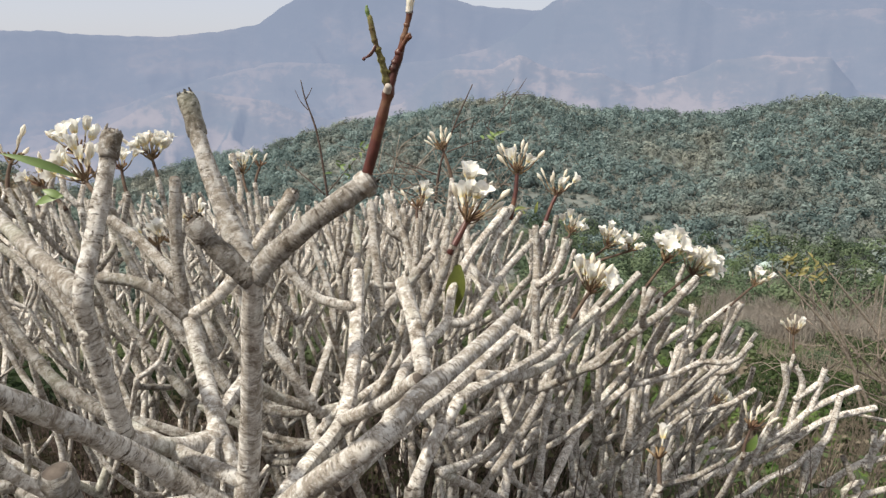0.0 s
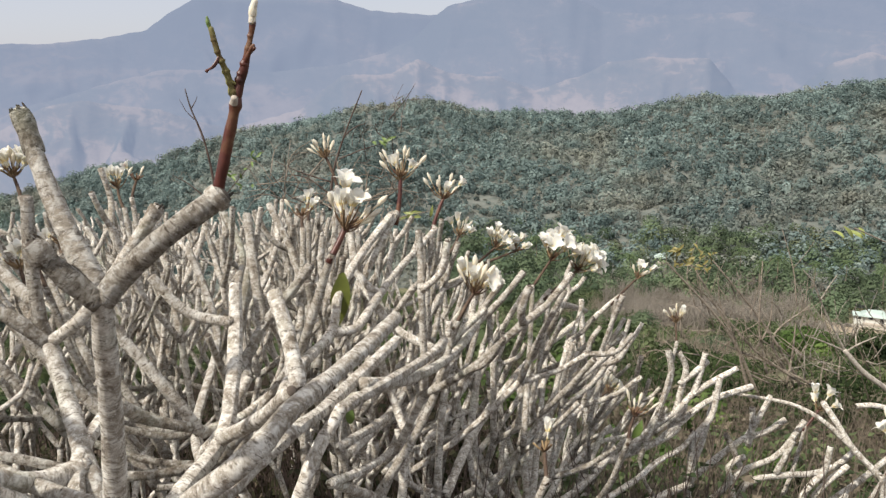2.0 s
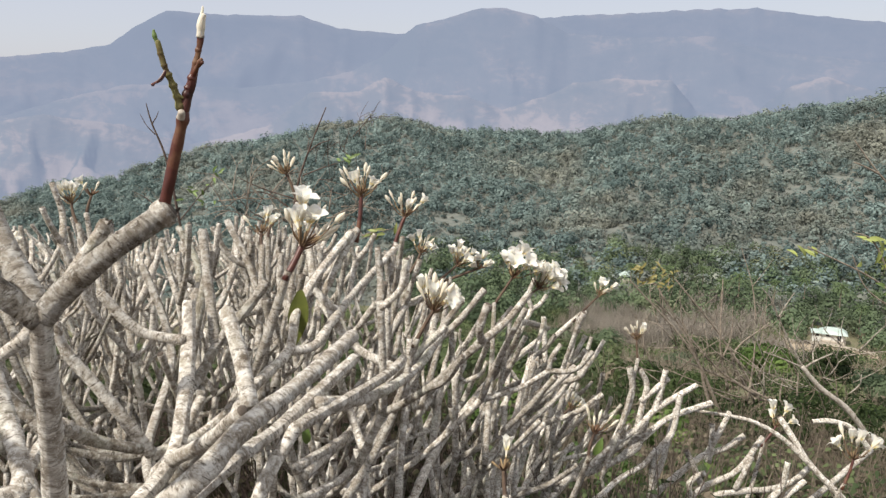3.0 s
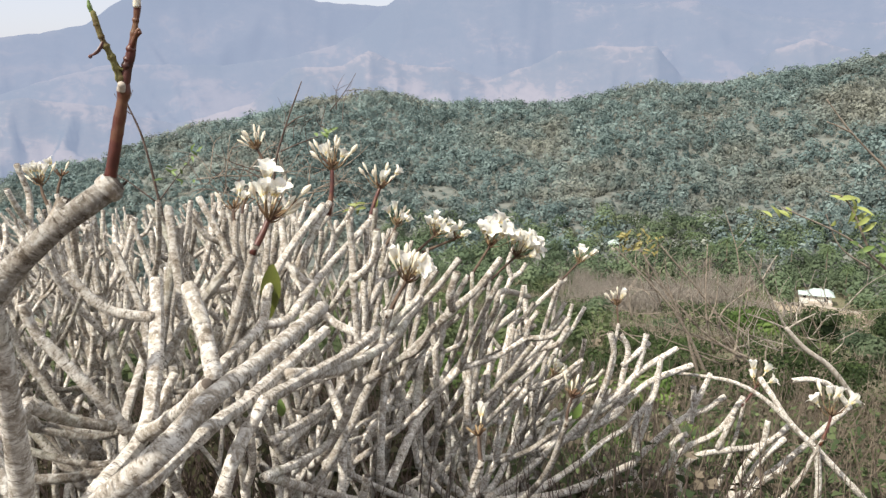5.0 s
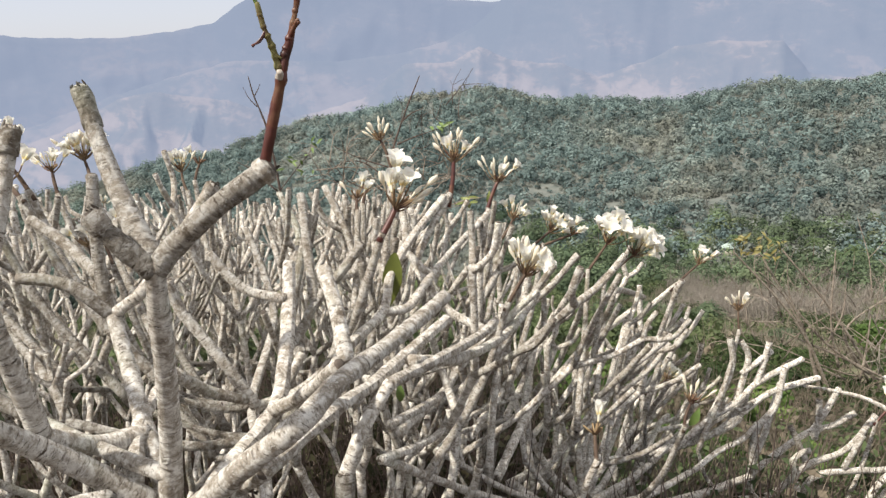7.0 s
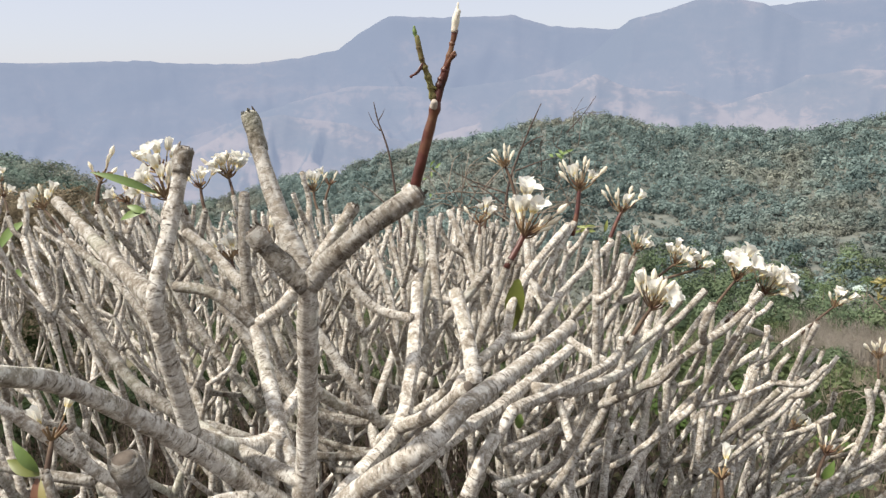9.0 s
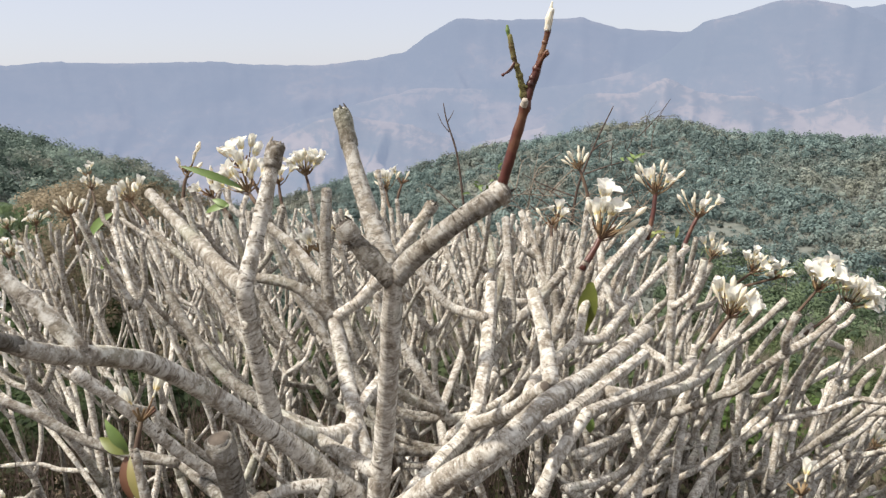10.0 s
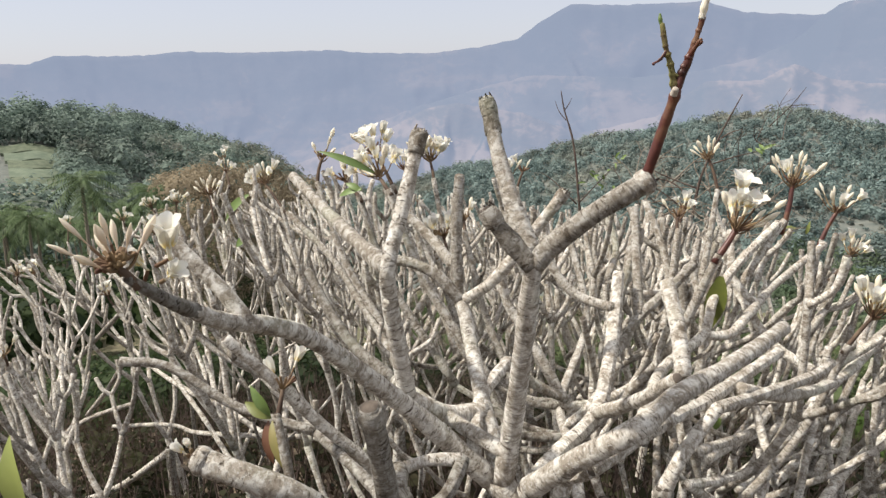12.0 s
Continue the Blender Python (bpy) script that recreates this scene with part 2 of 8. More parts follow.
# grove leaves with the left valley's shade in the colour; also dark slope trees
SHADED_GROVE = foliage_material("shaded_grove_leaves", (0.018, 0.032, 0.014), (0.062, 0.088, 0.036), (0.12, 0.11, 0.06), 0.03, 0.60)
# undergrowth in the gaps between branches: shade put into the leaf colour
SHADED_UNDER_LEAF = foliage_material("shaded_undergrowth_leaf", (0.016, 0.019, 0.009), (0.052, 0.054, 0.026), (0.085, 0.060, 0.036), 0.5, 0.49)
SCRUB_LEAF = foliage_material("scrub_leaves", (0.045, 0.070, 0.032), (0.165, 0.205, 0.095), (0.27, 0.24, 0.16), 0.05, 0.60)
DRY_SCRUB = foliage_material("dead_scrub", (0.10, 0.083, 0.060), (0.235, 0.195, 0.145), (0.31, 0.265, 0.20), 0.08, 0.50)
FRESH_GREEN = foliage_material("fresh_green_leaves", (0.055, 0.100, 0.028), (0.185, 0.265, 0.080), (0.20, 0.23, 0.08), 0.4, 0.64)
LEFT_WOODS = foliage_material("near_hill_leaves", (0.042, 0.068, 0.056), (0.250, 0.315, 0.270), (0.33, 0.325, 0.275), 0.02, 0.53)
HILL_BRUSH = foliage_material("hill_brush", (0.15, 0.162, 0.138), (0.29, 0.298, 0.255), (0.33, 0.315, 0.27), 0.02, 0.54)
KNOLL_BRUSH = foliage_material("knoll_brush", (0.13, 0.108, 0.072), (0.33, 0.272, 0.19), (0.38, 0.32, 0.23), 0.2, 0.50)
SCRUB_TWIG = twig_material("scrub_twig", (0.14, 0.115, 0.085), (0.31, 0.275, 0.215))
SLOPE_TWIG = twig_material("slope_twig", (0.085, 0.066, 0.048), (0.20, 0.165, 0.125))
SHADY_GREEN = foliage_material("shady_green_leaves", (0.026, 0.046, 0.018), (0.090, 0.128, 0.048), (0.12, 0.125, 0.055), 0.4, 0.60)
BARE_WOOD = twig_material("bare_wood_bark", (0.115, 0.095, 0.076), (0.36, 0.325, 0.28))
PALM_LEAF = leaf_material("palm_leaf", (0.030, 0.052, 0.020), (0.105, 0.140, 0.068), 0.05)
PALM_TRUNK = twig_material("palm_trunk", (0.15, 0.12, 0.09), (0.27, 0.23, 0.18))


# ---- mesh helpers ----
def mesh_object(name, verts, faces, material, parent=None, uvs=None, smooth=True, ends=0):
    me = bpy.data.meshes.new(name)
    me.from_pydata([tuple(v) for v in verts], [], faces)
    if uvs is not None:
        layer = me.uv_layers.new(name="UVMap")
        index = np.empty(len(me.loops), dtype=np.int32)
        me.loops.foreach_get("vertex_index", index)
        layer.data.foreach_set("uv", np.asarray(uvs, dtype=np.float32)[index].ravel())
    if smooth:
        me.polygons.foreach_set("use_smooth", [True] * len(me.polygons))
    me.materials.append(material)
    if ends:
        me.materials.append(CUT)
        me.polygons.foreach_set("material_index", [0] * (len(faces) - ends) + [1] * ends)
    ob = new(name, me)
    if parent is not None:
        ob.parent = parent
        ob.matrix_parent_inverse = parent.matrix_basis.inverted()
    return ob


def spline(knots, steps):
    """A smooth line through the knots."""
    k = [Vector(p) for p in knots]
    if len(k) == 2:
        return [k[0].lerp(k[1], i / steps) for i in range(steps + 1)]
    ext = [k[0] * 2 - k[1]] + k + [k[-1] * 2 - k[-2]]
    line = []
    for i in range(len(k) - 1):
        a, b, c, d = ext[i:i + 4]
        for j in range(steps):
            t = j / steps
            line.append(0.5 * ((2 * b) + (c - a) * t + (2 * a - 5 * b + 4 * c - d) * t * t + (3 * b - a - 3 * c + d) * t ** 3))
    return line + [k[-1]]


def tube(line, radius, sides, lumps=0.0, cap=True, seed=0):
    """Vertices, faces and uvs (round, metres along) of a tube with a rounded blunt end. radius: a function of 0 to 1."""
    rng = random.Random(seed)
    verts, faces, uvs = [], [], []
    n = len(line)
    rings = [(p, radius(i / (n - 1))) for i, p in enumerate(line)]
    along = [0.0]
    for i in range(1, n):
        along.append(along[-1] + (line[i] - line[i - 1]).length)
    if cap:
        d = (line[-1] - line[-2]).normalized()
        r = rings[-1][1]
        rings += [(line[-1] + d * r * 0.34, r * 0.84), (line[-1] + d * r * 0.52, r * 0.45)]
        along += [along[-1] + r * 0.3, along[-1] + r * 0.5]
    side = None
    shift = rng.random() * 5
    for i, (p, r) in enumerate(rings):
        j = min(i, n - 1)
        d = (line[min(j + 1, n - 1)] - line[max(j - 1, 0)]).normalized()
        if side is None:
            side = d.orthogonal().normalized()
        side = (side - d * side.dot(d)).normalized()
        up = d.cross(side)
        for s in range(sides + 1):
            a = 2 * math.pi * (s % sides) / sides
            rr = r * (1 + lumps * (noise.noise((p.x * 31 + math.cos(a) * 1.7, p.y * 31 + math.sin(a) * 1.7, p.z * 31)) + 0.6 * noise.noise((along[i] * 55, shift, 0)) + 1.1 * noise.noise((along[i] * 13, shift, 4))))
            verts.append(p + (side * math.cos(a) + up * math.sin(a)) * rr)
            uvs.append((s / sides + shift, along[i] + shift))
    w = sides + 1
    for i in range(len(rings) - 1):
        for s in range(sides):
            faces.append((i * w + s, i * w + s + 1, i * w + w + s + 1, i * w + w + s))
    faces.insert(0, tuple(range(sides - 1, -1, -1)))
    if cap:
        verts.append(rings[-1][0] + (line[-1] - line[-2]).normalized() * rings[-1][1] * 0.1)
        uvs.append((shift, along[-1] + shift))
        top = (len(rings) - 1) * w
        for s in range(sides):
            faces.append((top + s, top + s + 1, len(verts) - 1))
    return verts, faces, uvs


def thing(name, place, label, category, group="", kind=""):
    ob = new(name)
    ob.empty_display_size = 0.1
    ob.matrix_basis = Matrix.Translation(place)
    return tagged(ob, label, category, group, kind)


# ---- ground ----
def table(x, knots):
    return float(np.interp(x, knots[0], knots[1]))


def smooth(a, b, x):
    t = min(1.0, max(0.0, (x - a) / (b - a)))
    return t * t * (3 - 2 * t)


NEAR_RIGHT = ((0, 3, 8, 20, 40, 100, 160, 216, 262, 300), (2.9, 2.0, 0.3, -4.6, -12, -33.5, -52.2, -66.3, -69, -69))
NEAR_LEFT = ((0, 3, 8, 20, 40, 75, 120, 160, 300), (2.9, 2.0, 0.4, -3.8, -10, -18, -25, -30, -60))
HILL = ((-40, -30, -25.4, -20.5, -17.2, -13.4, -7.7, -4.8, -1.3, 1.5, 4.2, 8.9, 15.1, 18.2, 21.5, 24.7, 29.2, 33.8, 38, 48, 60),
        (-11, -8.8, -7.5, -7.0, -5.8, -5.0, -4.1, -3.4, -3.05, -3.35, -4.0, -4.1, -4.3, -3.6, -3.0, -3.2, -2.7, -1.8, -1.3, -1.0, -1.0))
LEFT_HILL = ((-75, -60, -55.0, -52.3, -50.8, -48.1, -45.9, -43.8, -40.4, -37.5, -34, -30), (-0.6, -1.6, -2.1, -2.6, -3.2, -4.3, -5.7, -6.6, -7.9, -8.8, -12, -14))
# crest lines of the distant ranges: azimuths and elevations
FAR_RANGE = ((-75, -57, -54.7, -53.2, -50, -47.6, -45.1, -39.8, -34.3, -31.5, -26.6, -23, -19.8, -18.4, -16, -11.6, -6.4, -3.9, 1.3, 6, 14, 17, 22.1, 26.6, 30.1, 34.7, 45, 60),
             (1.6, 1.7, 1.6, 2.2, 2.1, 2.15, 2.38, 2.26, 2.36, 2.11, 1.95, 2.3, 2.85, 3.85, 5.2, 4.98, 4.96, 4.1, 3.6, 4.3, 4.8, 4.79, 4.93, 4.84, 4.23, 3.53, 3.2, 3.0))
MIDDLE_RANGE = ((-75, -50, -40, -32, -27.5, -22.2, -19, -15.2, -10.9, -6.4, -3, -0.5, 1.3, 2.1, 4.2, 7.1, 8.8, 11.1, 13.7, 19, 23.8, 27.9, 31.2, 35, 45, 60),
                (-9, -8, -6, -3.5, -2.0, -0.6, 0.1, 0.0, -0.2, 0.2, 0.9, 2.0, 3.65, 4.3, 4.7, 5.45, 5.45, 4.85, 3.5, 3.1, 3.05, 1.9, 1.45, 1.0, 0.6, 0.5))
LOW_SPURS = ((-75, -40, -31, -27, -24.7, -19.3, -15, -9.4, -6.1, -2.4, -0.3, 2, 4.2, 5.9, 8.6, 12.7, 14.1, 17.2, 21.3, 23.1, 26.7, 29.1, 31.4, 35.2, 39, 60),
             (-9, -7, -4.2, -2.2, -1.8, -2.8, -4.3, -3.1, -0.6, -0.6, 0.5, -0.6, -0.9, -1.0, -2.1, -0.9, -0.1, 0.2, 0.0, -2.2, -2.7, -0.6, 0.15, -1.1, -0.8, -2))


def polar(x, y):
    dx, dy = x - EYE.x, y - EYE.y
    return math.degrees(math.atan2(dx, dy)), math.hypot(dx, dy)


def ground_height(x, y):
    az, r = polar(x, y)
    left = 1 - smooth(-46, -22, az)
    z = table(r, NEAR_RIGHT) * (1 - left) + table(r, NEAR_LEFT) * left
    if abs(az) > 110:
        turn = smooth(110, 160, abs(az))
        z = z * (1 - turn) + min(40, 2.9 + r * 0.12) * turn
    z = max(z, -72)
    if -80 < az < 80:
        crest = EYE.z + 520 * math.tan(radians(table(az, HILL)))
        up = smooth(250, 540, r) if r < 520 else smooth(250, 540, 520)
        z = z + (crest - z) * up * smooth(-62, -40, az)
        crest_left = EYE.z + 330 * math.tan(radians(table(az, LEFT_HILL)))
        z = z + (crest_left - z) * smooth(110, 340, r) * (1 - smooth(-42, -30, az))
        z = z + (-430 - z) * smooth(540, 1000, r)
    else:
        z = z + (-135 - z) * smooth(400, 1200, r) * (1 if abs(az) < 110 else 0.0)
    rough = 0.05 if r < 12 else min(2.5, r * 0.012)
    return z + noise.noise((x / (2 + r * 0.06), y / (2 + r * 0.06), 0)) * rough


def polar_sheet(name, azimuths, radii, height, material):
    verts, faces = [], []
    for a in azimuths:
        for r in radii:
            x, y = EYE.x + r * math.sin(radians(a)), EYE.y + r * math.cos(radians(a))
            verts.append((x, y, height(x, y)))
    n = len(radii)
    for i in range(len(azimuths) - 1):
        for j in range(n - 1):
            faces.append((i * n + j, i * n + j + 1, i * n + n + j + 1, i * n + n + j))
    return mesh_object(name, verts, faces, material)


AZ_RING = [-180 + 6 * i for i in range(18)] + [-72 + 0.9 * i for i in range(152)] + [65 + 5 * i for i in range(24)]
RADII = [0.05 * 1.11 ** i for i in range(111)]
WOOD_FLOOR = plain_material("woodland_floor", (0.085, 0.098, 0.090), (0.14, 0.145, 0.13), 0.25)
ground = polar_sheet("ground", AZ_RING, [r for r in RADII if r < 4900], ground_height, GROUND)
ground.data.materials.append(WOOD_FLOOR)
ground.data.polygons.foreach_set("material_index", [1 if (Vector(p.center) - EYE).length > 236 else 0 for p in ground.data.polygons])
EARTH = plain_material("tan_earth_bank", (0.24, 0.19, 0.135), (0.36, 0.295, 0.215), 0.6)
ground.data.materials.append(EARTH)
# leaf litter, its colour lowered to carry the shade under the trees
ground.data.materials.append(plain_material("shade_dark_leaf_litter", (0.045, 0.034, 0.023), (0.14, 0.105, 0.070), 9.0, 0.95))
for face in ground.data.polygons:
    face_az, face_r = polar(face.center.x, face.center.y)
    ragged = 1 + 0.45 * noise.noise((face.center.x / 1.7, face.center.y / 1.7, 9)) + 0.3 * noise.noise((face.center.x * 1.3, face.center.y * 1.3, 4))
    if face_r < ragged * (34 if face_az < -15 or face_az > 52 else 6.5 if face_az < 12 else 2.8):
        face.material_index = 3
    if 30.2 < face_az < 36.5 and 150 < face_r < 208:
        face.material_index = 2
tagged(ground, "steep dry hillside with brown earth and sparse grass", "ground", kind="structure")


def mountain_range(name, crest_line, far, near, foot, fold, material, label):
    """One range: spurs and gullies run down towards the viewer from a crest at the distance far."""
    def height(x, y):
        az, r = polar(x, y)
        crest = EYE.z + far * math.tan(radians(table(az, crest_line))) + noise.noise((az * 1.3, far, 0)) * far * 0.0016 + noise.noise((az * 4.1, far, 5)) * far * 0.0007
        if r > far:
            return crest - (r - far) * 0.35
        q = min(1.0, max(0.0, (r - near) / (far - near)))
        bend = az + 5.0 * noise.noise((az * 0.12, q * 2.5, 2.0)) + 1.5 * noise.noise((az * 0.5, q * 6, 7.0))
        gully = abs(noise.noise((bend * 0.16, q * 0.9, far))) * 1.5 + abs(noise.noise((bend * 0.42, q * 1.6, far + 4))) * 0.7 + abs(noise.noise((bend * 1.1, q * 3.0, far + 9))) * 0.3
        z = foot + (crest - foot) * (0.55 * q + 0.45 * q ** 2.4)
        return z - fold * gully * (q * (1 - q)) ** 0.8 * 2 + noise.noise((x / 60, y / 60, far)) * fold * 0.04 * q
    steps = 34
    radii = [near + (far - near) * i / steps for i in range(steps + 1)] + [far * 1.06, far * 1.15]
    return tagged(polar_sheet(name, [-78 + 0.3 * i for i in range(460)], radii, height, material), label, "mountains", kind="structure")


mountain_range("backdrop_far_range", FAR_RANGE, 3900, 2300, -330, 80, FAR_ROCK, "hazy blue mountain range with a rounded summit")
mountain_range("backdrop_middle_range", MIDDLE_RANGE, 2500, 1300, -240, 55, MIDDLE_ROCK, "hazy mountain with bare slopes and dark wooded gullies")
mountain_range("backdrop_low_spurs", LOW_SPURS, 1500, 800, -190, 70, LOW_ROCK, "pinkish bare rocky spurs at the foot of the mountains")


# ---- far woods ----
class Clumps:
    """Ragged crowns: many small bent sprays of leaves scattered through rounded spaces, in one mesh."""

    def __init__(self, seed):
        self.rng = np.random.RandomState(seed)
        self.blocks = []
        self.tones = []
        self.normals = []

    def add(self, centre, rx, rz, count, size, loose=0.28):
        g = self.rng
        u = g.uniform(-0.35, 1, count)
        a = g.uniform(0, 2 * np.pi, count)
        q = g.uniform(0.6, 1.08, count)
        w = np.sqrt(1 - u * u)
        out = np.stack((w * np.cos(a), w * np.sin(a), u), 1)
        p = np.asarray(centre) + out * q[:, None] * np.array((rx, rx, rz))
        d = out + g.uniform(-loose, loose, (count, 3)) + np.array((0, 0, 0.25))
        d /= np.linalg.norm(d, axis=1)[:, None]
        e = np.cross(d, g.normal(size=(count, 3)))
        e /= np.linalg.norm(e, axis=1)[:, None]
        f = np.cross(d, e)
        s = (size * g.uniform(0.6, 1.35, count))[:, None]
        corners = [p + (e * ca + f * sa + d * lift) * s for ca, sa, lift in ((1, .2, -.2), (.15, .8, .1), (-1, .1, -.25), (-.1, -.9, .1))]
        self.blocks.append(np.stack(corners, 1).reshape(-1, 3))
        facing = out + 0.35 * (d - out) + np.array((0, 0, 0.1))
        self.normals.append(np.repeat(facing / np.linalg.norm(facing, axis=1)[:, None], 4, axis=0))
        self.tones.append(np.full(count, g.random_sample(), dtype=np.float32))

    def build(self, name, material, parent=None):
        co = np.concatenate(self.blocks).astype(np.float32)
        n = len(co) // 4
        me = bpy.data.meshes.new(name)
        me.vertices.add(n * 4)
        me.vertices.foreach_set("co", co.ravel())
        me.loops.add(n * 4)
        me.loops.foreach_set("vertex_index", np.arange(n * 4, dtype=np.int32))
        me.polygons.add(n)
        me.polygons.foreach_set("loop_start", np.arange(0, n * 4, 4, dtype=np.int32))
        me.update(calc_edges=True)
        me.attributes.new("custom_normal", "FLOAT_VECTOR", "POINT").data.foreach_set("vector", np.concatenate(self.normals).astype(np.float32).ravel())
        me.attributes.new("tone", "FLOAT", "FACE").data.foreach_set("value", np.concatenate(self.tones))
        me.materials.append(material)
        ob = new(name, me)
        if parent is not None:
            ob.parent = parent
            ob.matrix_parent_inverse = parent.matrix_basis.inverted()
        return ob


def at(az, r):
    x, y = EYE.x + r * math.sin(radians(az)), EYE.y + r * math.cos(radians(az))
    return x, y, ground_height(x, y)


def wooded_hill():
    rng = random.Random(4)
    leaves = Clumps(4)
    for _ in range(12500):
        az, r = rng.uniform(-34, 45), 255 + 300 * rng.random() ** 0.8
        x, y, z = at(az, r)
        if noise.noise((x / 40, y / 40, 5)) > 0.38 and rng.random() < 0.6:
            continue
        rx = 1.1 + 2.8 * rng.random() ** 2.2 if rng.random() > 0.05 else rng.uniform(3.2, 5.0)
        leaves.add((x, y, z + rx * 0.7), rx, rx * rng.uniform(0.7, 1.4), 50, 0.18 + rx * 0.13, 0.14)
    brush = Clumps(5)
    for _ in range(9500):
        az, r = rng.uniform(-34, 45), 232 + 310 * rng.random()
        x, y, z = at(az, r)
        rx = rng.uniform(0.8, 1.8)
        brush.add((x, y, z + rx * 0.4), rx, rx * rng.uniform(0.6, 1.1), 26, 0.16 + rx * 0.12, 0.2)
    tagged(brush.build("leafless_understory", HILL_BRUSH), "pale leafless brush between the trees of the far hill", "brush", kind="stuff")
    near_woods = Clumps(6)
    for _ in range(5200):
        az = rng.uniform(-74, -30)
        r = 120 + (240 if az < -50 else 440) * rng.random() ** 0.9
        if -58.5 < az < -53.4 and 216 < r < 284:
            continue
        x, y, z = at(az, r)
        rx = 1.6 + 4.2 * rng.random() ** 1.9
        near_woods.add((x, y, z + rx * 0.7), rx, rx * rng.uniform(0.8, 1.5), 60, 0.14 + rx * 0.11, 0.16)
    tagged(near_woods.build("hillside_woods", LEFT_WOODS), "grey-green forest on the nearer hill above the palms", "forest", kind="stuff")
    return tagged(leaves.build("distant_woods", HAZY_WOODS), "dense dry-season forest covering the far hillsides, haze in its leaf colours", "forest", kind="stuff")


wooded_hill()


def grove():
    rng = random.Random(9)
    leaves = Clumps(9)
    for _ in range(820):
        az, r = rng.uniform(0, 46), 200 + 105 * rng.random() ** 1.3
        if (31.5 < az < 35.5 and r < 226) or (15 < az < 31 and r < 220 and rng.random() < 0.9):
            continue
        x, y, z = at(az, r)
        rx = rng.uniform(1.6, 4.2)
        leaves.add((x, y, z + rx * 0.9), rx, rx * rng.uniform(0.8, 1.4), 130, 0.12 + rx * 0.09)
    tagged(leaves.build("valley_grove", GROVE), "green leafy grove in the valley below the slope", "trees", kind="stuff")
    leaves = Clumps(10)
    for _ in range(760):
        az, r = rng.uniform(-74, -40), rng.uniform(40, 215)
        if (az > -46 and r > 120) or (az < -52.5 and r > 165):
            continue
        x, y, z = at(az, r)
        rx = rng.uniform(1.2, 3.4)
        leaves.add((x, y, z + rx * 0.9), rx, rx * rng.uniform(0.8, 1.5), 130, 0.08 + rx * 0.09)
    for _ in range(420):
        az, r = rng.uniform(-74, -28), rng.uniform(11, 40)
        x, y, z = at(az, r)
        rx = rng.uniform(0.3, 0.8)
        leaves.add((x, y, z + rx * 0.6), rx, rx * rng.uniform(0.8, 1.3), 110, 0.03 + rx * 0.06)
    return tagged(leaves.build("shaded_grove", SHADED_GROVE), "dense green grove below the palms, valley shade in its leaf colour", "trees", kind="stuff")


grove()


def dry_knoll():
    """Bare brown brush on the brow of the slope in front of the palms."""
    rng = random.Random(17)
    brush = Clumps(17)
    for _ in range(260):
        az, r = rng.uniform(-47.5, -36), rng.uniform(24, 34)
        x, y, z = at(az, r)
        top = EYE.z - r * math.tan(radians(6.4 + 0.02 * (az + 43) ** 2))
        rx = rng.uniform(0.4, 0.9)
        if top > z:
            z += (top - z) * rng.random() ** 0.5
        brush.add((x, y, z), rx, rx * 0.8, 130, 0.05)
    tagged(brush.build("brown_brush", KNOLL_BRUSH), "mound of dry brown brush on the brow of the slope", "brush", kind="stuff")


dry_knoll()


def twig_prism(verts, faces, points):
    """A thin three-sided stem through (place, half width) rows."""
    k = len(verts)
    for p, w in points:
        for a in (0, 2.1, 4.2):
            verts.append((p[0] + w * math.cos(a), p[1] + w * math.sin(a), p[2]))
    for q in range(len(points) - 1):
        for e in range(3):
            faces.append((k + q * 3 + e, k + q * 3 + (e + 1) % 3, k + q * 3 + 3 + (e + 1) % 3, k + q * 3 + 3 + e))


